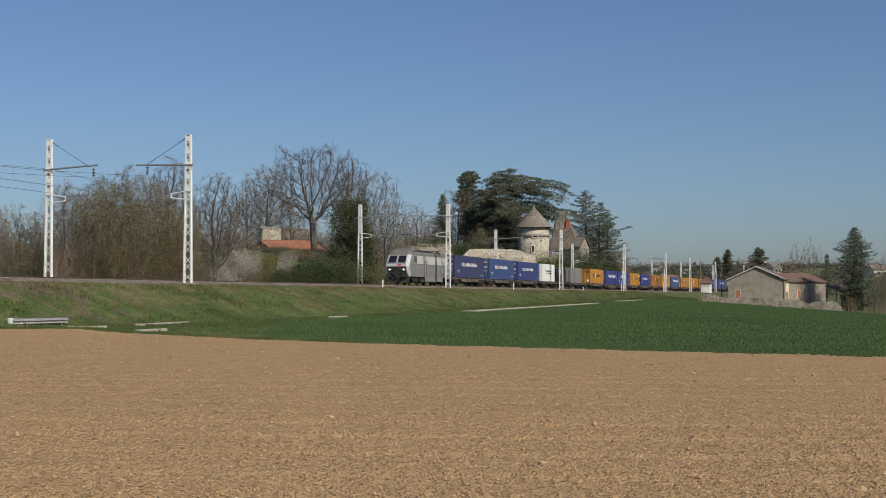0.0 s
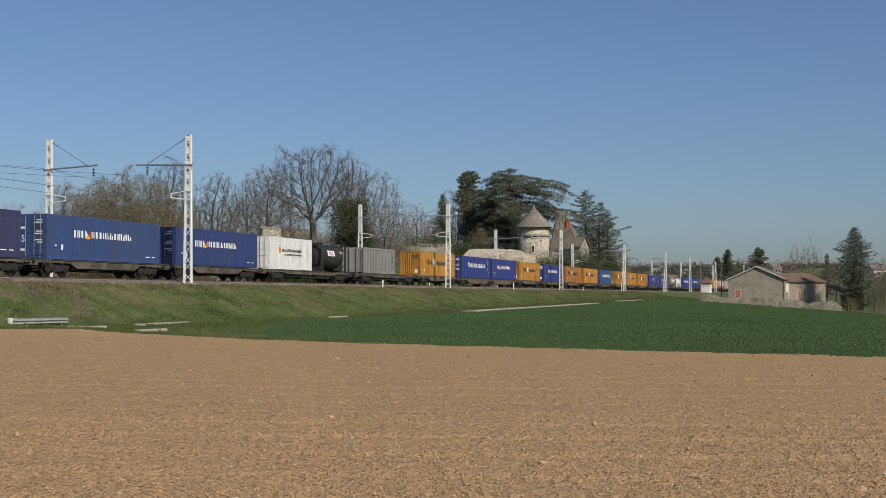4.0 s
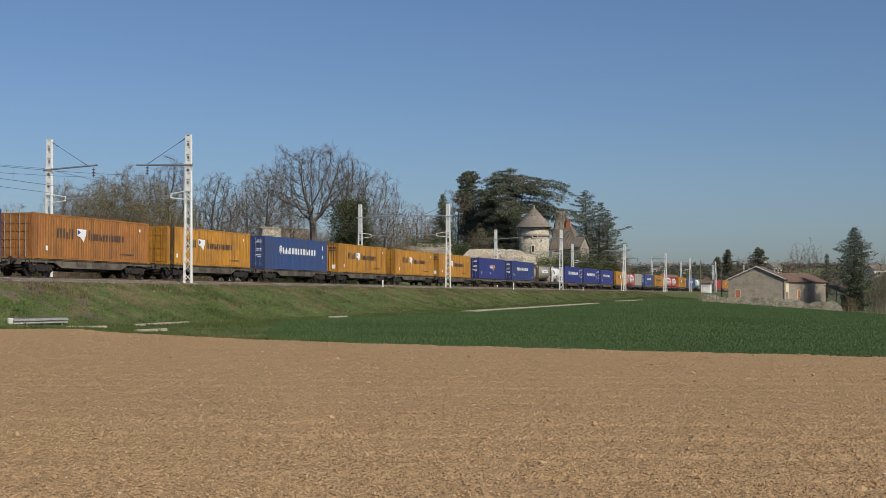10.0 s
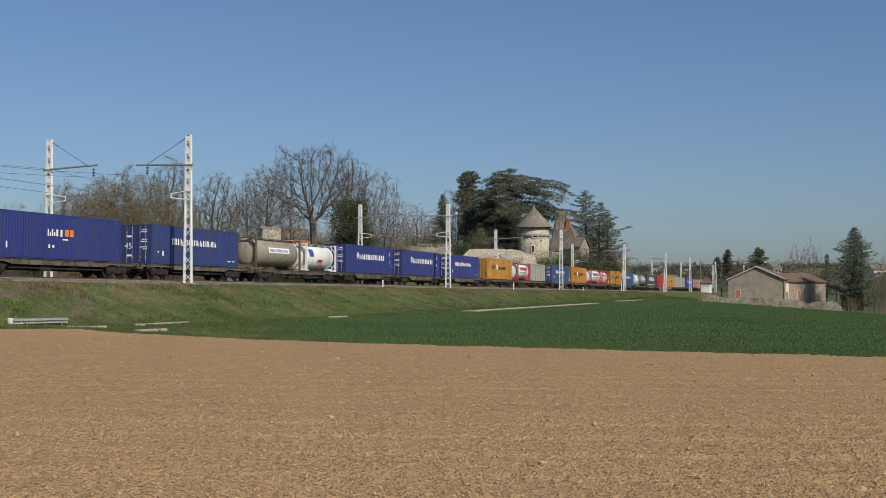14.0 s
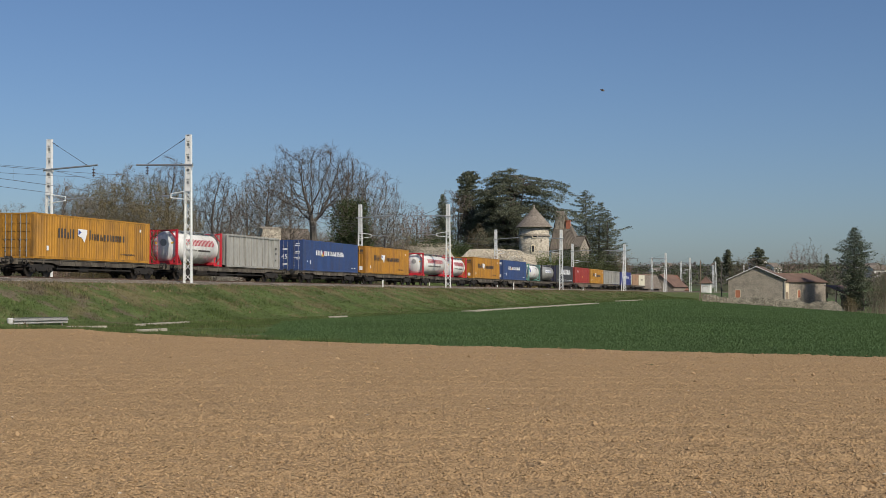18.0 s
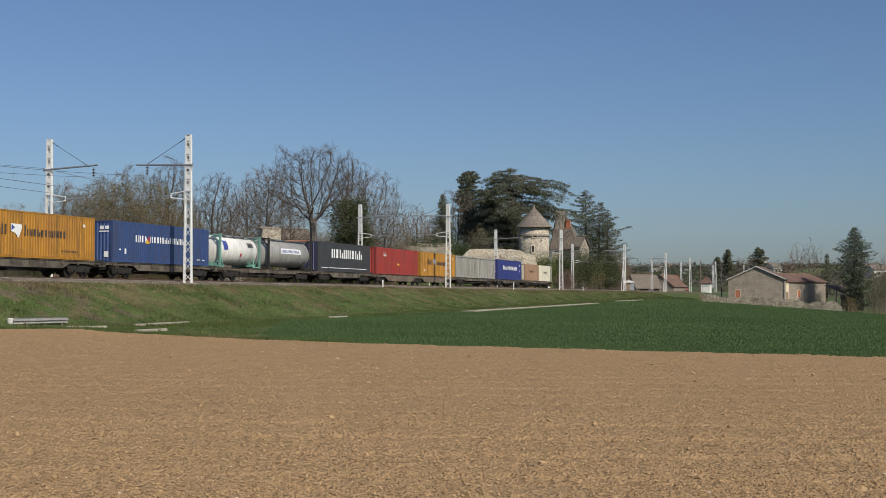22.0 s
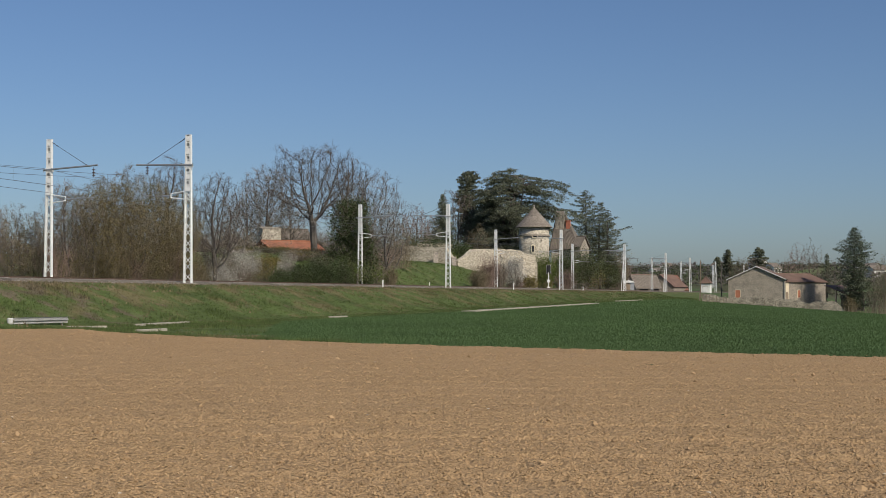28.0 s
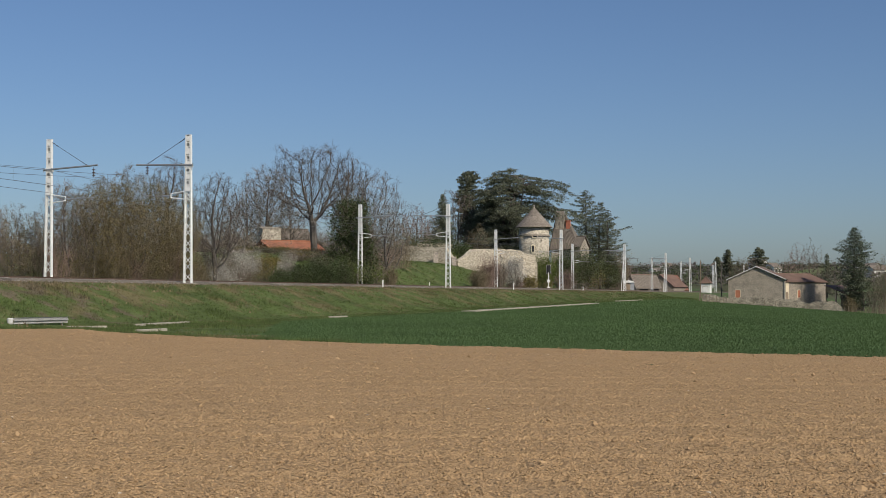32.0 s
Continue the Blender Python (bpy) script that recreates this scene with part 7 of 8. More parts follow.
for i, px in enumerate(range(385, 600, 15)):
    shrub(px, 438 + 9 * ((i * 5) % 5), 158 + (i * 3) % 9, 30 + 9 * ((i * 7) % 4), "mixed green and brown undergrowth on the slope", 330 + i, ("needle", "bud", "shrub", "bud")[i % 4], ("twig", "twig_ochre", "twig_red")[i % 3], 170, 320, 0.13, name="undergrowth")
# evergreens round the manor
cedar(903, 296, 318, 210, "old cedar with flat tiers of dark needles", 71)
conifer(829, 304, 334, 52, "dark round-topped pine behind the cedar", 72, "cedar", 130, -0.1, "pine_tree", 0.42, 0.4, 0.30, 0.55, 0.4, 9, 0.1)
conifer(783, 344, 302, 84, "dark spruce above the wall", 73, "cedar", 190, 0.2, power=0.9, leaf=0.42, ragged=0.5, dense=8)
conifer(1037, 337, 322, 84, "ragged dark fir behind the manor", 74, "cedar", 130, 0.05, "fir_tree", 0.10, 0.62, 0.55, 0.40, 0.1, 6, 0.14)
conifer(1061, 358, 320, 66, "ragged dark fir behind the manor", 88, "cedar", 90, 0.05, "fir_tree", 0.10, 0.62, 0.55, 0.40, 0.1, 6, 0.14)
conifer(1076, 373, 318, 62, "ragged dark fir behind the manor", 75, "cedar", 90, 0.05, "fir_tree", 0.12, 0.62, 0.5, 0.40, 0.1, 6, 0.14)
conifer(1513, 403, 250, 62, "broad dark spruce beside the farm", 76, "spruce", 210, 0.15, "spruce_tree", 0.06, 0.50, 0.62, 0.34, 0.28, 6, 0.12)
shrub(1506, 524, 246, 34, "brown leafless bush at the foot of the spruce", 301, "bud", "twig_ochre", 200, 300, 0.12, name="bush")
shrub(1540, 488, 247, 44, "olive sapling thicket beside the spruce", 302, "shrub", "twig", 120, 700, 0.16, name="bush")
shrub(1563, 480, 249, 44, "olive sapling thicket beside the spruce", 303, "shrub", "twig", 120, 500, 0.16, name="bush")
conifer(866, 352, 328, 120, "dark evergreen under the cedar", 77, "cedar", 260, 0.1, "yew_tree", 0.02, 0.3, 0.4, 0.55)
conifer(910, 360, 326, 90, "dark evergreen under the cedar", 84, "cedar", 200, 0.1, "yew_tree", 0.02, 0.3, 0.4, 0.55)
# far conifers take the paler cedar colour, which paints in the distance haze
conifer(1288, 442, 560, 26, "distant dark rounded conifer tree", 78, "cedar", 60, 0.1, "far_conifer", 0.15, 0.3, 0.4, 0.8)
conifer(1270, 455, 560, 16, "distant dark rounded conifer tree", 79, "cedar", 60, 0.1, "far_conifer", 0.15, 0.3, 0.4, 0.8)
conifer(1343, 438, 520, 46, "distant spreading dark conifer tree", 81, "cedar", 60, 0.05, "far_conifer", 0.25, 0.4, 0.4, 0.8)
conifer(1464, 450, 430, 26, "distant conifer behind the farm", 82, "cedar", 70, 0.2, "far_conifer", 0.1, 0.5, 0.6, 0.5)
conifer(1306, 462, 500, 14, "distant small dark conifer tree", 83, "cedar", 50, 0.2, "far_conifer", 0.1, 0.3, 0.6, 0.6)

# leafless trees behind the farm
for i, (px, top, dist, wd, tw) in enumerate([(1412, 434, 400, 34, "twig_red"), (1432, 427, 400, 30, "twig"), (1400, 446, 390, 26, "twig_red"), (1446, 440, 405, 30, "twig"), (1325, 452, 470, 40, "twig"), (1308, 458, 470, 40, "twig_ochre"), (1362, 462, 430, 34, "twig"), (1385, 464, 430, 30, "twig_ochre"), (1478, 462, 360, 36, "twig"), (1548, 466, 380, 36, "twig"), (1565, 455, 400, 40, "twig_ochre"), (1098, 446, 380, 40, "twig"), (1090, 442, 340, 40, "twig_ochre"), (1085, 430, 335, 50, "twig"), (1060, 430, 330, 50, "twig_ochre")]):
    bare_tree(px, top, dist, wd, "leafless tree with grey-brown twigs beyond the line", 160 + i, tw, 0.2, 6, r=0.16, low=0.12, name="far_tree", fine=4, thick=2.2)

# far hillside: a scatter of small crowns
g = random.Random(12)
pts, pts2 = [], []
for i in range(2600):
    px, dist = g.uniform(1080, 1700), g.uniform(500, 900)
    p = spot(px, dist)
    for _ in range(5):
        q = p + Vector((g.gauss(0, 2), g.gauss(0, 2), abs(g.gauss(0, 1.2))))
        (pts if g.random() < 0.6 else pts2).append(q)
for nm, pp, mm, lab in (("hedgerow_trees", pts, "bark", "grey-brown hedges and leafless woods on a far hillside"), ("far_shrubs", pts2, "shrub", "dark green shrubs on a far hillside")):
    v, f = leaf_cloud(pp, 0.8, g, 1, 7, 0.55)
    tagged(new(nm, mesh_from(nm, v, f, M[mm])), lab, "trees", kind="stuff")
pts = []
for i in range(900):
    px = g.uniform(1130, 1230)
    p = spot(px, 860)
    pts.append(p + Vector((g.gauss(0, 1.5), g.gauss(0, 3), abs(g.gauss(2, 1.6)))))
v, f = leaf_cloud(pts, 0.6, g, 1, 5, 1.0)
tagged(new("blossoming_trees", mesh_from("blossoming_trees", v, f, M["pink"])), "row of pinkish leafless trees on the far ridge", "trees", kind="stuff")
g = random.Random(13)
pts = []
for i in range(5200):                              # thicket far behind the lineside trees
    px, dist = g.uniform(-250, 480), g.uniform(150, 230)
    p = spot(px, dist)
    pts.append(p + Vector((g.gauss(0, 2), g.gauss(0, 2), abs(g.gauss(0, 1.9)))))
v, f = leaf_cloud(pts, 0.22, g, 1, 6, 0.8)
tagged(new("background_wood", mesh_from("background_wood", v, f, M["twig"])), "grey-brown leafless wood behind the thicket", "trees", kind="stuff")


# ---------------------------------------------------------------- buildings
def stone_mat(name, col, col2, cell=2.2, spread=(0.66, 1.30)):
    """Rubble masonry: cells of differing stone with pale joints and weathering."""
    m = mat(name, col, 0.95, var=0.16, scale=0.7, fine=6, col2=col2, mix2=(0.42, 0.64), spec=0.15)
    nt = m.node_tree
    n = nt.nodes
    tc = n.new("ShaderNodeTexCoord")
    flat = n.new("ShaderNodeMapping")              # stones lie flat, longer than they are high
    flat.inputs["Scale"].default_value = (1.0, 1.0, 1.8)
    nt.links.new(tc.outputs["Object"], flat.inputs[0])
    vo = n.new("ShaderNodeTexVoronoi")
    vo.inputs["Scale"].default_value = cell
    nt.links.new(flat.outputs[0], vo.inputs["Vector"])
    ed = n.new("ShaderNodeTexVoronoi")
    ed.feature = 'DISTANCE_TO_EDGE'
    ed.inputs["Scale"].default_value = cell
    nt.links.new(flat.outputs[0], ed.inputs["Vector"])
    b = n["Principled BSDF"]
    src = b.inputs["Base Color"].links[0].from_socket
    sep = n.new("ShaderNodeSeparateColor")
    nt.links.new(vo.outputs["Color"], sep.inputs[0])
    mr = n.new("ShaderNodeMapRange")
    mr.inputs["To Min"].default_value, mr.inputs["To Max"].default_value = spread
    nt.links.new(sep.outputs[0], mr.inputs["Value"])
    hs = n.new("ShaderNodeHueSaturation")
    nt.links.new(src, hs.inputs["Color"])
    nt.links.new(mr.outputs[0], hs.inputs["Value"])
    nt.links.new(hs.outputs[0], b.inputs["Base Color"])
    bp = n.new("ShaderNodeBump")
    bp.inputs["Distance"].default_value = 0.03
    mr2 = n.new("ShaderNodeMapRange")
    mr2.inputs["From Max"].default_value = 0.12
    nt.links.new(ed.outputs["Distance"], mr2.inputs["Value"])
    nt.links.new(mr2.outputs[0], bp.inputs["Height"])
    nt.links.new(bp.outputs[0], b.inputs["Normal"])
    return m


M["rubble"] = stone_mat("pale_rubble_wall", (0.54, 0.475, 0.37), (0.40, 0.35, 0.275), 3.2, spread=(0.62, 1.28))
M["rubble_grey"] = stone_mat("grey_rubble_wall", (0.34, 0.29, 0.235), (0.28, 0.245, 0.20), 4.6)
M["tower"] = stone_mat("tower_stone", (0.52, 0.465, 0.37), (0.39, 0.345, 0.275), 3.2, spread=(0.65, 1.28))
M["barnstone"] = stone_mat("barn_rubble", (0.38, 0.33, 0.265), (0.25, 0.222, 0.18), 5.0, spread=(0.82, 1.16))
M["rubble_old"] = stone_mat("lichened_rubble_wall", (0.40, 0.35, 0.275), (0.19, 0.17, 0.135), 4.0)
M["barntile"] = mat("dark_weathered_tiles", (0.13, 0.095, 0.078), 0.9, var=0.2, scale=0.7, fine=6)
M["manortile"] = mat("mossy_brown_roof_tiles", (0.135, 0.112, 0.090), 0.9, var=0.25, scale=0.6, fine=5)
M["lime"] = mat("pale_lime_render", (0.64, 0.55, 0.40), 0.95, var=0.12, scale=0.8, fine=8)
M["whitewash"] = mat("white_wall", (0.74, 0.72, 0.68), 0.9, var=0.08, scale=0.8, fine=8)
M["stonetile"] = mat("brown_stone_tiles", (0.19, 0.16, 0.13), 0.9, var=0.35, scale=2.4, fine=7, bump=0.08, obj_var=0.12)
M["redtile"] = mat("orange_clay_tiles", (0.29, 0.115, 0.062), 0.9, var=0.2, scale=1.0, fine=6)
M["browntile"] = mat("weathered_brown_tiles", (0.145, 0.090, 0.068), 0.9, var=0.2, scale=0.7, fine=6)
M["dulltile"] = mat("faded_red_tiles", (0.19, 0.085, 0.058), 0.9, var=0.2, scale=0.6, fine=6)
M["timber"] = mat("old_timber", (0.22, 0.17, 0.12), 0.9, var=0.25, scale=1, fine=12, stretch=(1, 1, 0.1))
M["brickdoor"] = mat("reddish_wood_door", (0.40, 0.15, 0.08), 0.8, var=0.15)
M["brick"] = mat("red_brick", (0.34, 0.12, 0.07), 0.9, var=0.2, scale=2, fine=12)
# near-black colour, painted in for the shade inside openings
M["dark"] = mat("dark_opening", (0.02, 0.02, 0.02), 0.9)
M["concrete"] = mat("pale_concrete", (0.34, 0.305, 0.24), 0.9, var=0.15, scale=0.8, fine=10)


def tiled_slope(name, quad, material, parent, pitch=0.45, thick=0.12):
    """A roof slope of ribbed tile courses; quad: eave a, eave b, ridge b, ridge a."""
    a, b, c, d = [Vector(q) for q in quad]
    nrm = (b - a).cross(d - a).normalized()
    if nrm.z < 0:
        nrm = -nrm
    n = max(2, round((b - a).length / pitch))
    v, f = [], []
    for k in range(n + 1):
        for sub, off in ((0.0, 0.0), (0.5, 0.05)):
            u = min(1.0, (k + sub) / n)
            for p, q in ((a, b), (d, c)):
                v.append(p.lerp(q, u) + nrm * (off + thick))
    m = len(v) // 2
    for k in range(m - 1):
        f.append((2 * k, 2 * k + 2, 2 * k + 3, 2 * k + 1))
    k = len(v)
    v += [a, b, c, d]
    f += [(k, k + 1, k + 2, k + 3), (0, 1, k + 3, k), (2 * m - 2, k + 1, k + 2, 2 * m - 1), (0, 2 * m - 2, k + 1, k), (1, k + 3, k + 2, 2 * m - 1)]
    me = mesh_from(name, v, f, material)
    o = new(name, me)
    o.parent = parent
    return o


def opening(root, x, z, w, h, y, frame_m, pane_m, name="window"):
    """A framed window or door in a front wall at local y (the wall faces -y)."""
    bm = bmesh.new()
    for x0, x1, z0, z1 in ((x - w / 2 - 0.1, x - w / 2, z - 0.1, z + h + 0.1), (x + w / 2, x + w / 2 + 0.1, z - 0.1, z + h + 0.1), (x - w / 2, x + w / 2, z + h, z + h + 0.12), (x - w / 2, x + w / 2, z - 0.1, z)):
        box(bm, x0, x1, y - 0.05, y + 0.1, z0, z1)
    o = part(name, bm, frame_m, root)
    bm = bmesh.new()
    box(bm, x - w / 2, x + w / 2, y - 0.012, y + 0.04, z, z + h)
    part("pane" if name == "window" else "leaf", bm, pane_m, o)


def gable_house(name, label, at, W, D, eave, ridge, wall_m, roof_m, openings=(), axis="gable", over=0.35, category="house", kind_w=0.5):
    """House with its front wall on local y = 0 (x from 0 to W, depth to +y). axis 'gable': the gable is the front; 'eave': the eaves are."""
    root = empty(name, label, category, at=at)
    t = 0.5
    bm = bmesh.new()
    if axis == "gable":
        prism(bm, [(0, -1), (W, -1), (W, eave), (W / 2, ridge), (0, eave)], 0, t)
    else:
        prism(bm, [(0, -1), (W, -1), (W, eave), (0, eave)], 0, t)
    part("front_wall", bm, wall_m, root)
    bm = bmesh.new()
    if axis == "gable":
        prism(bm, [(0, -1), (W, -1), (W, eave), (W / 2, ridge), (0, eave)], D - t, D)
    else:
        prism(bm, [(0, -1), (W, -1), (W, eave), (0, eave)], D - t, D)
    part("back_wall", bm, wall_m, root)
    for x0 in (0, W - t):
        bm = bmesh.new()
        if axis == "gable":
            box(bm, x0, x0 + t, t, D - t, -1, eave - 0.02)
        else:
            prism(bm, [(t, -1), (D - t, -1), (D - t, eave), (D / 2, ridge), (t, eave)], x0, x0 + t, "x")
        part("side_wall", bm, wall_m, root)
    o = over
    if axis == "gable":
        k = (ridge - eave) / (W / 2) * o
        tiled_slope("roof_slope", [(-o, -o, eave - k), (-o, D + o, eave - k), (W / 2, D + o, ridge), (W / 2, -o, ridge)], roof_m, root)
        tiled_slope("roof_slope", [(W + o, -o, eave - k), (W + o, D + o, eave - k), (W / 2, D + o, ridge), (W / 2, -o, ridge)], roof_m, root)
        bm = bmesh.new()
        bar(bm, (W / 2, -o, ridge + 0.14), (W / 2, D + o, ridge + 0.14), 0.16, 8)
    else:
        k = (ridge - eave) / (D / 2) * o
        tiled_slope("roof_slope", [(-o, -o, eave - k), (W + o, -o, eave - k), (W + o, D / 2, ridge), (-o, D / 2, ridge)], roof_m, root)
        tiled_slope("roof_slope", [(-o, D + o, eave - k), (W + o, D + o, eave - k), (W + o, D / 2, ridge), (-o, D / 2, ridge)], roof_m, root)
        bm = bmesh.new()
        bar(bm, (-o, D / 2, ridge + 0.14), (W + o, D / 2, ridge + 0.14), 0.16, 8)
    part("ridge_tiles", bm, roof_m, root)
    for x, z, w, h, fm, pm, nm in openings:
        opening(root, x, z, w, h, 0.0, fm, pm, nm)
    return root


def facing(pxl, dl, pxr, dr, z):
    """Pose of a front wall from its left to its right end, and its length."""
    a, b = sight(pxl, 522, dl), sight(pxr, 522, dr)
    d = b - a
    return Matrix.Translation((a.x, a.y, z)) @ Matrix.Rotation(math.atan2(d.y, d.x), 4, 'Z'), Vector((d.x, d.y, 0)).length


def height(py, dist):
    return EYE + (522.2 - py) / 2233.0 * dist


# the stone barn and its wing
m, W = facing(1289, 256, 1389, 252, 0.0)
barn = gable_house("stone_barn", "grey rubble stone barn with a low-pitched tiled roof", m, W, 14.0, height(495, 255), height(473, 254), M["barnstone"], M["barntile"],
                   [(W * 0.17, height(527, 256), 0.95, 1.5, M["lime"], M["brickdoor"], "hatch")], "gable", 0.28, "barn")
for sx in (0, 1):                                  # pale verge boards along the gable
    bm = bmesh.new()
    e0, r0 = height(495, 255), height(473, 254)
    xa = -0.32 if sx == 0 else W + 0.32
    kz = (r0 - e0) / (W / 2) * 0.32
    bar(bm, (xa, -0.33, e0 - kz + 0.10), (W / 2, -0.33, r0 + 0.12), 0.085, 4)
    part("verge_board", bm, M["whitewash"], barn, "pale verge board")
bm = bmesh.new()
bar(bm, (W - 0.15, -0.1, 0.0), (W - 0.15, -0.1, height(495, 254)), 0.06, 6)
part("downpipe", bm, M["galv"], barn)
m, W = facing(1386, 253.5, 1462, 262, 0.0)
wing = gable_house("farm_wing", "low stone farm wing with a weathered brown tiled roof", m, W, 8.0, height(499, 257), height(486, 260), M["rubble_grey"], M["browntile"],
                   [(W * 0.36, height(527, 257), 0.9, 1.5, M["lime"], M["brickdoor"], "door")], "eave", 0.35, "farmhouse")
# lime render strip; its warm pale colour also paints in the sunlight on it
bm = bmesh.new()
box(bm, 0.0, 1.75, -0.05, 0.0, -0.3, height(500, 254))
part("lime_patch", bm, M["lime"], wing, "patch of pale lime render, sunlight put into its warm colour")
bm = bmesh.new()
prism(bm, [(0.75, 0.0), (1.55, 0.0), (1.55, 1.9), (1.4, 2.2), (1.15, 2.32), (0.9, 2.2), (0.75, 1.9)], -0.1, -0.052)
part("arched_door", bm, M["timber"], wing, "arched plank door")
m, W = facing(1460, 254, 1500, 250, 0.0)
shed = empty("open_shed", "dark open lean-to shed with a sloping roof", "shed", at=m)
bm = bmesh.new()
prism(bm, [(0, height(506, 254)), (W, height(522, 250)), (W, height(522, 250) + 0.15), (0, height(506, 254) + 0.15)], -0.2, 6.0)
part("roof", bm, M["browntile"], shed)
for x in (0.2, W / 2, W - 0.2):
    bm = bmesh.new()
    bar(bm, (x, 0.1, -1.5), (x, 0.1, height(506, 254) - (height(506, 254) - height(522, 250)) * x / W), 0.1, 6)
    part("post", bm, M["timber"], shed)
bm = bmesh.new()
box(bm, 0, W, 5.6, 5.9, -1.5, height(522, 250))
part("back_wall", bm, M["rubble_grey"], shed)


def rubble_wall(name, label, nodes, material, thick=0.5, rough=0.12, seed=1, step=0.6):
    """Free-standing wall along nodes (x, y, z_bottom, z_top) with an uneven top and coping."""
    g = random.Random(seed)
    v, f = [], []
    pts = []
    for (x0, y0, b0, t0), (x1, y1, b1, t1) in zip(nodes, nodes[1:]):
        n = max(1, round(math.hypot(x1 - x0, y1 - y0) / step))
        for i in range(n):
            u = i / n
            pts.append((x0 + (x1 - x0) * u, y0 + (y1 - y0) * u, b0 + (b1 - b0) * u, t0 + (t1 - t0) * u + g.uniform(-rough, rough)))
    pts.append(nodes[-1])
    for k, (x, y, b, t) in enumerate(pts):
        x2, y2 = pts[min(k + 1, len(pts) - 1)][:2]
        x1, y1 = pts[max(k - 1, 0)][:2]
        d = Vector((x2 - x1, y2 - y1, 0)).normalized()
        nrm = Vector((-d.y, d.x, 0)) * thick / 2
        v += [(x - nrm.x, y - nrm.y, b), (x - nrm.x, y - nrm.y, t), (x + nrm.x, y + nrm.y, t), (x + nrm.x, y + nrm.y, b)]
    for k in range(len(pts) - 1):
        a = 4 * k
        f += [(a, a + 4, a + 5, a + 1), (a + 1, a + 5, a + 6, a + 2), (a + 2, a + 6, a + 7, a + 3)]
    e = 4 * (len(pts) - 1)
    f += [(0, 1, 2, 3), (e + 3, e + 2, e + 1, e)]
    me = mesh_from(name, v, f, material)
    return tagged(new(name, me), label, "wall")


def wall_node(px, yb, yt, dist):
    p = sight(px, 522, dist)
    return (p.x, p.y, min(height(yb, dist), ground_at(p.x, p.y)) - 0.4, height(yt, dist))


rubble_wall("farm_wall", "low crumbling rubble wall along the wheat field", [wall_node(1243, 529, 519, 247), wall_node(1288, 538, 527, 245.5), wall_node(1345, 541, 527.5, 244), wall_node(1400, 545, 530, 242), wall_node(1432, 548, 538, 241), wall_node(1452, 549, 533, 240.5), wall_node(1478, 550, 534, 239.5), wall_node(1492, 552, 546, 239)], M["rubble_old"], 0.5, 0.16, 3)
# terrace wall below the manor
rubble_wall("terrace_wall", "old pale rubble terrace wall above a grass slope", [wall_node(642, 470, 446, 246), wall_node(690, 468, 441, 240), wall_node(711, 468, 441, 238)], M["rubble_grey"], 0.7, 0.08, 4)
rubble_wall("terrace_wall", "old pale rubble terrace wall above a grass slope", [wall_node(712, 468, 434, 236), wall_node(745, 471, 438, 234), wall_node(770, 474, 438, 233), wall_node(790, 476, 437, 232), wall_node(802, 478, 456, 231)], M["rubble"], 0.8, 0.10, 5)
rubble_wall("terrace_wall", "old pale rubble terrace wall above a grass slope", [wall_node(808, 478, 462, 231), wall_node(822, 480, 452, 232), wall_node(834, 480, 442, 234), wall_node(880, 486, 441, 240), wall_node(917, 492, 443, 243), wall_node(927, 492, 449, 244), wall_node(937, 492, 451, 244.5), wall_node(946, 492, 453, 245), wall_node(951, 492, 470, 245)], M["rubble"], 0.8, 0.10, 6)
rubble_wall("upper_wall", "pale stone wall behind the terrace", [wall_node(738, 440, 431, 262), wall_node(800, 442, 432, 264)], M["rubble"], 0.6, 0.08, 8)
for px, yt in ((771, 446), (803, 455)):
    p = sight(px, 522, 230.5)
    bt = empty("buttress", "leaning rubble buttress against the terrace wall", "buttress", at=pose(p.x, p.y, 0))
    bm = bmesh.new()
    z0, z1 = ground_at(p.x, p.y) - 0.4, height(yt, 231)
    prism(bm, [(-1.2, z0), (0.9, z0), (0.9, z1), (0.3, z1)], -0.4, 0.5, "x")
    part("stones", bm, M["rubble_grey"], bt)

# the dovecote tower
p = spot(945.5, 300)
tz, te, ta = p.z, height(402, 300), height(366, 300)
R = 27.0 * 300 / 2233
tower = empty("round_tower", "round pale stone dovecote tower with a conical tiled roof", "tower", at=Matrix.Translation((p.x, p.y, 0)))
bm = bmesh.new()
lathe(bm, [(tz - 1, R), (te, R * 0.97)], 36, "z")
part("wall", bm, M["tower"], tower, "", None, True)
bm = bmesh.new()
lathe(bm, [(height(419, 300), R * 0.985), (height(419, 300), R + 0.22), (height(416, 300), R + 0.22), (height(416, 300), R * 0.985)], 36, "z")
part("string_course", bm, M["rubble_grey"], tower, "projecting stone band")
rings = 13
for k in range(rings):                             # overlapping tile courses
    u0, u1 = k / rings, (k + 1) / rings
    r0, r1 = (R + 0.75) * (1 - u0) + 0.02, (R + 0.75) * (1 - u1) + 0.02
    z0, z1 = te - 0.1 + (ta - te) * u0, te - 0.1 + (ta - te) * u1
    bm = bmesh.new()
    lathe(bm, [(z0 - 0.09, max(0.05, r0 - 0.3)), (z0 - 0.09, r0), (z0, r0), (z1 + 0.03, r1)], 32, "z")
    part("tile_course", bm, M["stonetile"], tower, "", None, False)
bm = bmesh.new()
lathe(bm, [(ta - 0.4, 0.22), (ta + 0.05, 0.16), (ta + 0.2, 0.22), (ta + 0.45, 0.02)], 10, "z")
part("finial", bm, M["rubble_grey"], tower)
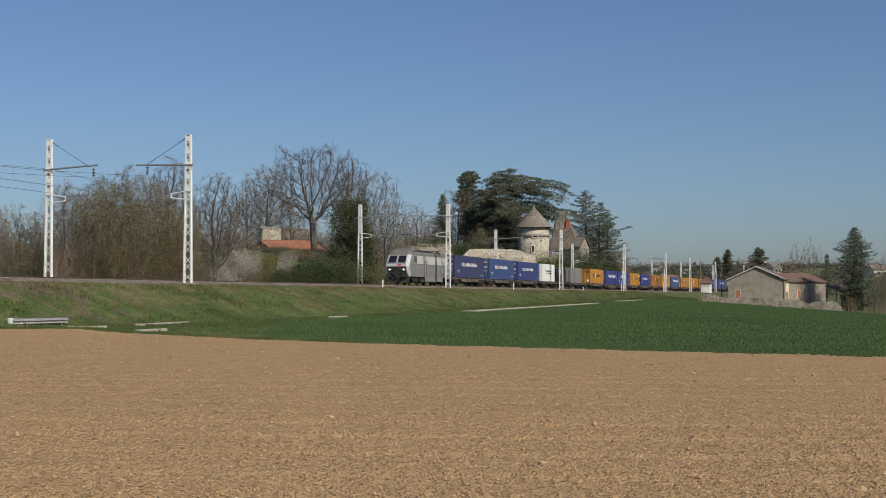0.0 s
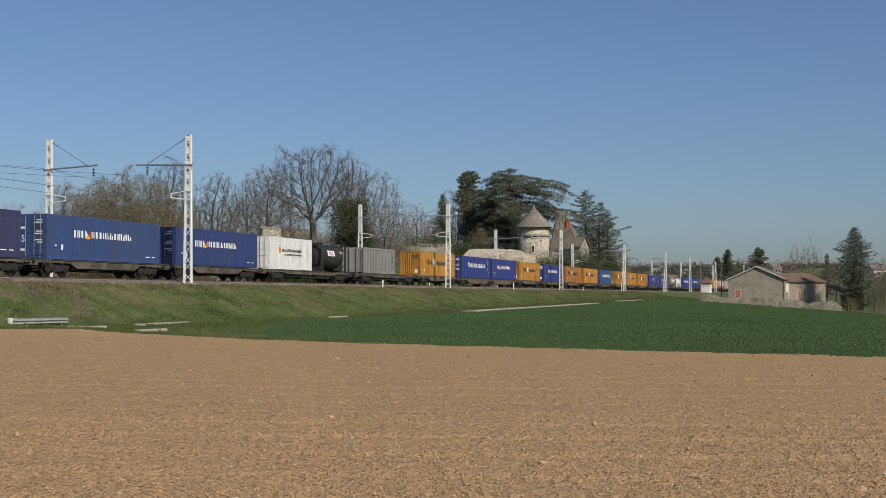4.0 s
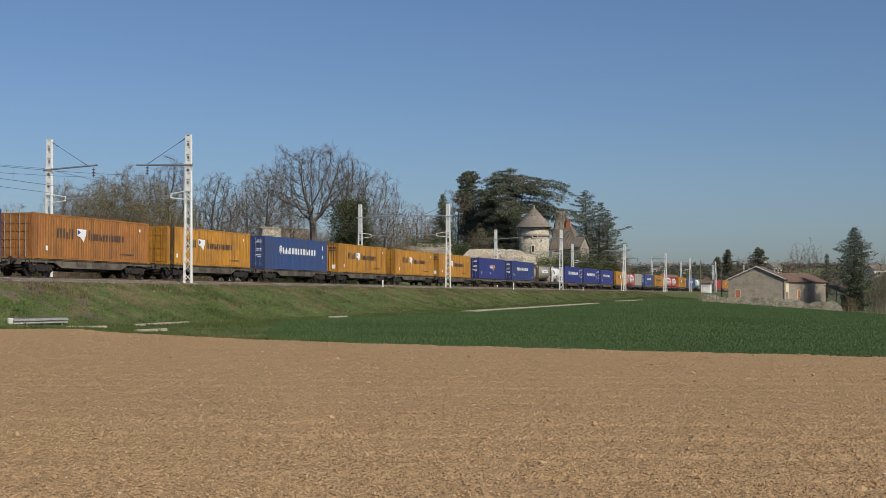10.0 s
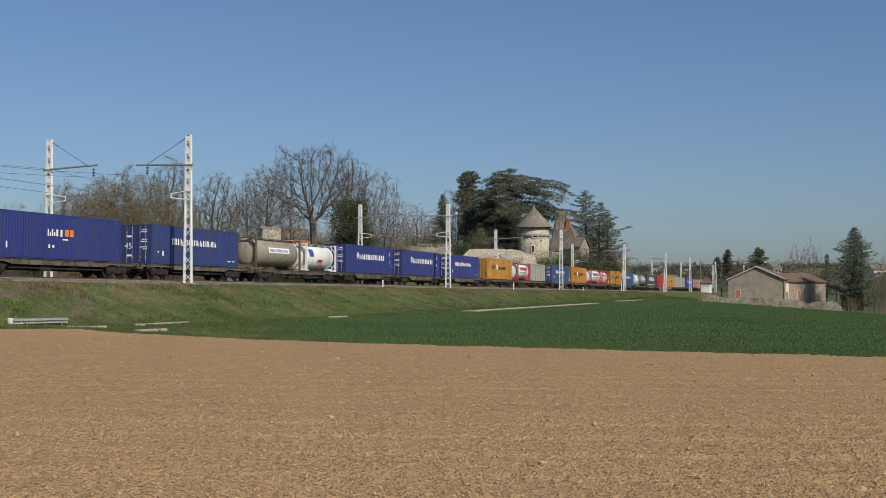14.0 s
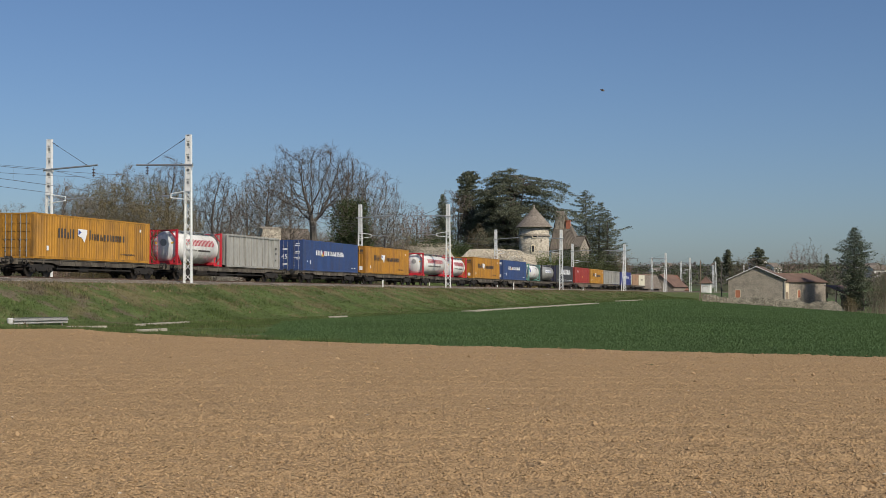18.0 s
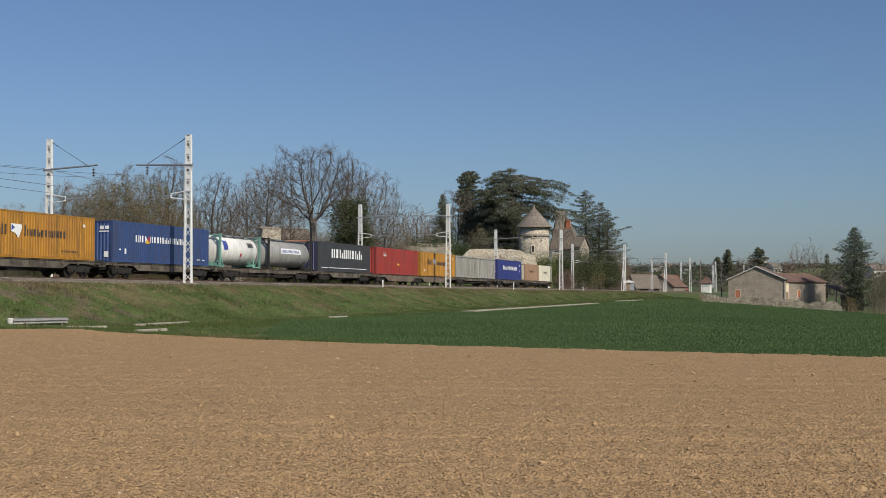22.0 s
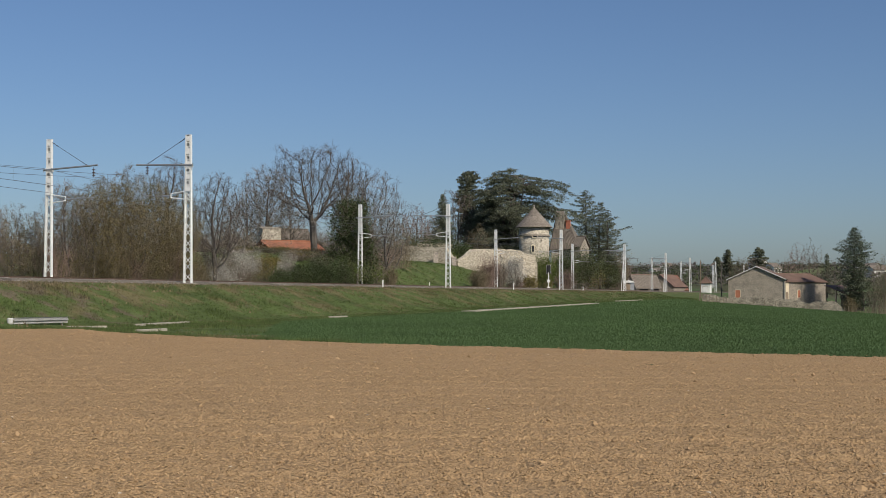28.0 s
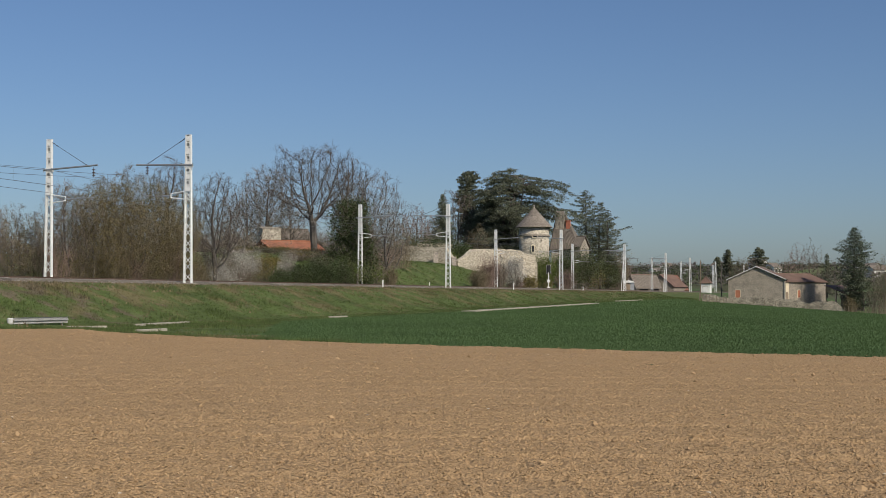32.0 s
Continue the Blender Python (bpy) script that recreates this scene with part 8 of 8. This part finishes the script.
for px, y0, y1, w in ((941.5, 447, 436, 4.2), (945, 421.5, 418.5, 7.5)):
    x = (px - 945.5) * 300 / 2233
    y = -math.sqrt(R * R - x * x)
    ww = w * 300 / 2233 / 2
    bm = bmesh.new()
    for a, b, c, d in ((x - ww - 0.15, x - ww, 0, 1), (x + ww, x + ww + 0.15, 0, 1)):
        box(bm, a, b, y - 0.12, y + 0.4, height(y0, 300) - 0.1, height(y1, 300) + 0.1)
    box(bm, x - ww, x + ww, y - 0.12, y + 0.4, height(y1, 300), height(y1, 300) + 0.18)
    box(bm, x - ww, x + ww, y - 0.12, y + 0.4, height(y0, 300) - 0.14, height(y0, 300))
    o = part("opening", bm, M["lime"], tower, "pale stone surround")
    # solid black box fills the opening; its colour stands for the shade within
    bm = bmesh.new()
    box(bm, x - ww, x + ww, y - 0.05, y + 0.35, height(y0, 300), height(y1, 300))
    part("dark_hole", bm, M["dark"], o)

# the manor behind
def hipped_house(name, label, at, W, D, eave, ridge, r0, r1, wall_m, roof_m):
    """House under a hipped roof whose ridge runs from x = r0 to r1."""
    root = empty(name, label, "house", at=at)
    bm = bmesh.new()
    box(bm, 0, W, 0, D, -1, eave)
    part("walls", bm, wall_m, root)
    o = 0.35
    e, m2 = eave - 0.2, D / 2
    tiled_slope("roof_slope", [(-o, -o, e), (W + o, -o, e), (r1, m2, ridge), (r0, m2, ridge)], roof_m, root)
    tiled_slope("roof_slope", [(W + o, D + o, e), (-o, D + o, e), (r0, m2, ridge), (r1, m2, ridge)], roof_m, root)
    tiled_slope("roof_slope", [(W + o, -o, e), (W + o, D + o, e), (r1, m2 + 0.01, ridge), (r1, m2, ridge)], roof_m, root)
    tiled_slope("roof_slope", [(-o, D + o, e), (-o, -o, e), (r0, m2, ridge), (r0, m2 + 0.01, ridge)], roof_m, root)
    return root


m, W = facing(976, 307, 1024, 305, 0.0)
manor = hipped_house("manor_house", "old stone manor with a steep brown tiled hipped roof", m, W, 7.0, height(441, 306), height(375, 310), W * 0.12, W * 0.34, M["tower"], M["manortile"])
for px, yt, yb, mm in ((1003.5, 391, 404, "brick"), (984.5, 374, 396, "barnstone"), (992.5, 374, 396, "barnstone")):
    bm = bmesh.new()
    x = (px - 976) * 306 / 2233
    box(bm, x - 0.5, x + 0.5, 1.6, 2.5, height(yb, 306) - 4.0, height(yt, 306))
    box(bm, x - 0.6, x + 0.6, 1.5, 2.6, height(yt, 306), height(yt, 306) + 0.18)
    part("chimney", bm, M[mm], manor)
m, W = facing(1014, 300, 1027, 299, 0.0)
gable_house("manor_annexe", "grey-walled annexe with a brown tiled roof", m, W, 5.0, height(436, 300), height(419, 300), M["barnstone"], M["manortile"], (), "eave", 0.3)

# the orange-roofed house among the trees
m, W = facing(480, 186, 569, 190, 0.0)
gable_house("tile_roofed_house", "low brick house with a bright orange tiled roof", m, W, 7.0, height(441, 188), height(428, 190), M["brick"], M["redtile"],
            [(W * 0.55, height(460, 188), 0.9, 1.2, M["whitewash"], M["dark"], "window"), (W * 0.9, height(460, 188), 0.9, 1.3, M["whitewash"], M["dark"], "window")], "eave", 0.4)
m, W = facing(464, 198, 497, 199, 0.0)
gable_house("stone_outbuilding", "small pale rubble outbuilding with a flat top", m, W, 4.0, height(405.5, 198), height(404, 199), M["tower"], M["barnstone"], (), "eave", 0.05)
m, W = facing(502, 214, 552, 216, 0.0)
gable_house("brown_roofed_house", "house with a weathered brown tiled roof behind the trees", m, W, 7.0, height(424, 215), height(407, 217), M["rubble_grey"], M["stonetile"], (), "eave", 0.3)
m, W = facing(588, 168, 603, 168, 0.0)
gable_house("garden_hut", "small pale garden hut behind the bushes", m, W, 2.0, height(440, 168), height(434, 168), M["lime"], M["browntile"], (), "gable", 0.1)

# houses beyond the bend
Z0 = RAIL - 0.7
m, W = facing(1146, 400, 1192, 396, Z0)
gable_house("roadside_barn", "grey stone barn with a brown and orange tiled roof", m, W, 14.0, height(507, 398) - Z0, height(487, 398) - Z0, M["rubble_grey"], M["browntile"], [(W * 0.3, 0.2, 1.4, 2.4, M["timber"], M["dark"], "door")], "gable", 0.4, "barn")
m, W = facing(1190, 402, 1218, 408, Z0)
gable_house("roadside_house", "stone house with an orange tiled roof", m, W, 9.0, height(513, 404) - Z0, height(488, 406) - Z0, M["lime"], M["dulltile"], [], "eave", 0.3)
m, W = facing(1126, 391, 1170, 393, Z0)
gable_house("lean_to_barn", "low barn with a grey-brown roof", m, W, 8.0, height(510, 392) - Z0, height(488, 394) - Z0, M["rubble_grey"], M["stonetile"], [(W * 0.3, 0.2, 3.0, 1.6, M["timber"], M["dark"], "opening"), (W * 0.75, 0.2, 2.6, 1.6, M["timber"], M["dark"], "opening")], "eave", 0.3, "barn")
m, W = facing(1124, 470, 1160, 472, Z0)
gable_house("far_house", "distant white house with a brown tiled roof", m, W, 8.0, height(497, 470) - Z0, height(486, 471) - Z0, M["whitewash"], M["browntile"], [], "eave", 0.3)
m, W = facing(1240, 393, 1257, 392, Z0)
hut = hipped_house("white_trackside_hut", "small cream hut with a pointed brown roof", m, W, W, height(501, 392) - Z0, height(490, 392) - Z0, W * 0.49, W * 0.51, M["whitewash"], M["browntile"])
opening(hut, W * 0.5, 0.5, 1.5, 1.7, 0.0, M["concrete"], M["whitewash"], "shutter")
for i, (pl, pr, d, ye, yr) in enumerate([(1342, 1358, 620, 464, 456), (1370, 1384, 600, 473, 466), (1275, 1288, 640, 470, 464), (1548, 1575, 560, 478, 470), (1505, 1530, 600, 476, 470), (1176, 1192, 900, 470, 466), (1548, 1560, 640, 472, 466), (1160, 1175, 640, 487, 480)]):
    z = ground_at(*sight((pl + pr) / 2, 522, d).xy)
    m, W = facing(pl, d, pr, d + 2, z)
    gable_house("hillside_house", "distant white house with a brown roof on the hillside", m, W, 8.0, max(1.5, height(ye, d) - z), max(3.0, height(yr, d) - z), M["whitewash"], M["stonetile"], [(W * 0.3, max(0.4, height(ye, d) - z - 2.2), 1.2, 1.3, M["concrete"], M["dark"], "window"), (W * 0.7, max(0.4, height(ye, d) - z - 2.2), 1.2, 1.3, M["concrete"], M["dark"], "window")], "gable" if i % 2 == 0 else "eave", 0.4)


# ---------------------------------------------------------------- small things by the line
def post_thing(name, label, px, dist, top, r, material, category="post", base=None):
    p = spot(px, dist)
    b = p.z if base is None else base
    root = empty(name, label, category, at=pose(p.x, p.y, b))
    bm = bmesh.new()
    bar(bm, (0, 0, -0.3), (0, 0, sight(px, top, dist).z - b), r, 8, r * 0.8)
    part("shaft", bm, material, root)
    return root


for px, s_w, top in ((677.5, 3.2, 495.5), (909, 3.2, 500.5), (760, -8.8, 500), (1032, 3.0, 508)):
    k = (px - 784) / 2233.0
    # where that line of sight crosses the strip beside the track
    d = ((16.243 * math.cos(TH) + 107.347 * math.sin(TH)) - s_w) / (math.sin(TH) - k * math.cos(TH))
    q = sight(px, 522, d)
    root = empty("marker_post", "short white concrete marker post beside the track", "post", "marker posts", pose(q.x, q.y, RAIL - 0.45))
    bm = bmesh.new()
    box(bm, -0.065, 0.065, -0.06, 0.06, -0.2, max(0.5, sight(px, top, d).z - RAIL + 0.45))
    bmesh.ops.bevel(bm, geom=bm.edges[:], offset=0.02, segments=1, affect='EDGES')
    part("shaft", bm, M["whitewash"], root)

# colour-light signal beyond the track
q = sight(971, 522, 238)
sig = empty("railway_signal", "black railway signal with a hooded light on a short mast", "signal", at=pose(q.x, q.y, RAIL - 0.5))
bm = bmesh.new()
bar(bm, (0, 0, -0.3), (0, 0, 3.6), 0.09, 8)
box(bm, -0.3, 0.3, -0.1, 0.1, 1.7, 2.2)
part("pole", bm, M["whitewash"], sig)
bm = bmesh.new()
prism(bm, [(-0.45, 3.30), (0.45, 3.30), (0.45, 4.72), (0.28, 5.02), (-0.28, 5.02), (-0.45, 4.72)], 0.07, 0.10)
part("target_rim", bm, M["whitewash"], sig, "white rim of the target plate")
bm = bmesh.new()
prism(bm, [(-0.40, 3.35), (0.40, 3.35), (0.40, 4.7), (0.25, 4.97), (-0.25, 4.97), (-0.40, 4.7)], -0.08, 0.06)
part("target_plate", bm, M["black"], sig)
for z in (3.8, 4.2, 4.6):
    bm = bmesh.new()
    lathe(bm, [(-0.3, 0.13), (-0.3, 0.11), (-0.08, 0.11), (-0.08, 0.13)], 12, "y", (0, 0, z))
    part("hood", bm, M["black"], sig)
bm = bmesh.new()
box(bm, -0.28, 0.28, -0.2, 0.2, -0.3, 0.9)
part("relay_box", bm, M["whitewash"], sig, "white cabinet at the foot")

# cabinet and little domed hut by the bend
q = sight(1112, 522, 318)
hut = empty("domed_cabin", "small pale cabin with a domed white roof by the track", "cabin", at=pose(q.x, q.y, RAIL - 0.5))
bm = bmesh.new()
box(bm, -1.2, 0.4, -0.8, 0.8, -0.3, height(503, 318) - RAIL + 0.5)
part("body", bm, M["timber"], hut, "brown cabin wall")
bm = bmesh.new()
box(bm, 0.4, 1.4, -0.7, 0.7, -0.3, height(500, 318) - RAIL + 0.5)
part("door_panel", bm, M["galv"], hut)
bm = bmesh.new()
z = height(500.5, 318) - RAIL + 0.5
prism(bm, [(-1.5, z), (-1.1, z + 0.35), (0.0, z + 0.6), (1.1, z + 0.35), (1.5, z)], -1.0, 1.0)
part("roof", bm, M["whitewash"], hut)

post_thing("wooden_pole", "grey wooden pole beside the track", 1240, 300, 461, 0.14, M["timber"], "pole")
post_thing("wooden_pole", "dark wooden pole beside the barn", 1277, 262, 468, 0.13, M["bark"], "pole")
g = random.Random(9)
for i in range(9):
    post_thing("fence_post", "short weathered wooden fence post", 1238 + i * 6.0, 246 - i * 0.3, 519.5 + i * 1.0 + g.uniform(-1, 1), 0.07, M["timber"])
for i in range(12):
    post_thing("fence_post", "short weathered wooden fence post", 1494 + i * 7.2, 238.5 - i * 0.3, 543 + i * 0.6 + g.uniform(-2, 1.5), 0.06, M["timber"])
for i in range(10):
    post_thing("fence_post", "short weathered wooden fence post", 1296 + i * 19, 243.5 - i * 0.6, 530 + i * 1.0 + g.uniform(-1.5, 1.5), 0.06, M["timber"])

# crash barrier at the corner of the field
a, b = ray_ground(16, 575.5), ray_ground(119, 578)
d = (b - a)
bar_at = Matrix.Translation((a.x, a.y, min(a.z, b.z))) @ Matrix.Rotation(math.atan2(d.y, d.x), 4, 'Z')
L = Vector((d.x, d.y, 0)).length
rail_ob = empty("crash_barrier", "short galvanised steel crash barrier at the field's corner", "crash barrier", at=bar_at)
prof2 = [(0.0, 0.06), (0.05, 0.02), (0.10, 0.02), (0.14, 0.09), (0.17, 0.09), (0.21, 0.02), (0.26, 0.02), (0.31, 0.06)]
zb = height(574, a.y) - min(a.z, b.z)
bm = bmesh.new()
rows = [[bm.verts.new((x, -y, zb + z)) for z, y in prof2] for x in (0.25, L)]
for i in range(len(prof2) - 1):
    bm.faces.new((rows[0][i], rows[1][i], rows[1][i + 1], rows[0][i + 1]))
bmesh.ops.solidify(bm, geom=bm.faces[:], thickness=0.012)
M["barrier"] = mat("weathered_zinc", (0.52, 0.51, 0.48), 0.5, 0.0, var=0.1, scale=2, fine=15)
part("beam", bm, M["barrier"], rail_ob)
bm = bmesh.new()
lathe(bm, [(zb - 0.01, 0.12), (zb + 0.04, 0.15), (zb + 0.26, 0.15), (zb + 0.31, 0.11)], 14, "z", (0.18, 0.1, 0))
part("end_terminal", bm, M["barrier"], rail_ob, "rounded end piece")
for x in (0.7, L - 0.35):
    bm = bmesh.new()
    box(bm, x - 0.05, x + 0.05, 0.02, 0.14, -0.5, zb + 0.28)
    part("post", bm, M["galv"], rail_ob)


# concrete channel slabs at the foot of the bank
def slab(px0, py0, px1, py1, w, n, label="pale concrete edge of a drainage channel"):
    a, b = ray_ground(px0, py0), ray_ground(px1, py1)
    g = random.Random(int(px0))
    for i in range(n):
        p, q = a.lerp(b, i / n), a.lerp(b, (i + 0.96) / n)
        d = q - p
        c = (p + q) / 2
        root = empty("channel_slab", label, "slab", "drainage channel slabs", Matrix.Translation((c.x, c.y, ground_at(c.x, c.y) + 0.02)) @ Matrix.Rotation(math.atan2(d.y, d.x), 4, 'Z') @ Matrix.Rotation(g.uniform(-0.02, 0.02), 4, 'X'))
        bm = bmesh.new()
        h = Vector((d.x, d.y, 0)).length / 2
        box(bm, -h, h, -w / 2, w / 2, -0.3, 0.10)
        bmesh.ops.bevel(bm, geom=bm.edges[:], offset=0.02, segments=1, affect='EDGES')
        part("block", bm, M["concrete"], root)


slab(828, 553, 1053, 538, 1.3, 12)
slab(244, 578, 330, 573, 0.5, 5)
slab(118, 582, 190, 581, 0.35, 4)
slab(244, 588.5, 292, 586, 0.3, 3)
slab(586, 563.5, 610, 562, 0.5, 2)
slab(1092, 534, 1135, 532, 0.6, 3)


# ---------------------------------------------------------------- a bee that flies past
bee = empty("bee", "small dark bee in flight", "insect")
M["bee"] = mat("dark_bee", (0.12, 0.10, 0.08), 0.7, var=0.2, scale=90, fine=300)
M["wing"] = mat("bee_wing", (0.16, 0.16, 0.16), 0.3, var=0.1, scale=90, fine=300)
bm = bmesh.new()
lathe(bm, [(-0.0075, 0.0006), (-0.006, 0.0018), (-0.004, 0.0016), (-0.0025, 0.0026), (0.0, 0.0024), (0.002, 0.0027), (0.005, 0.0022), (0.0075, 0.0004)], 10, "x")
part("body", bm, M["bee"], bee, "", None, True)
for sy in (-1, 1):
    bm = bmesh.new()
    prism(bm, [(-0.002, 0.0), (-0.004, sy * 0.005), (-0.001, sy * 0.009), (0.003, sy * 0.007), (0.0015, 0.0)], 0.0020, 0.0023, "z")
    part("wing", bm, M["wing"], bee)


# ---------------------------------------------------------------- the train's run
def motions():
    """The whole train rolls along the near track at a steady speed."""
    for ob, place, z in RIDES:
        rows = []
        for i in range(33):
            s = place - SPEED * i
            rows.append((float(i), track_pose(s, NEAR, RAIL + z)))
        walk(ob, rows)
    turn = Matrix.Rotation(0.3, 4, 'Y')
    walk(bee, [(t, Matrix.Translation(sight(x, y, d)) @ turn) for t, x, y, d in ((0.0, 3100, 700, 9.0), (17.7, 1951, 409, 4.3), (18.0, 1066, 160, 4.0), (18.3, 181, -89, 3.8), (32.0, -1400, -600, 9.0))])


motions()
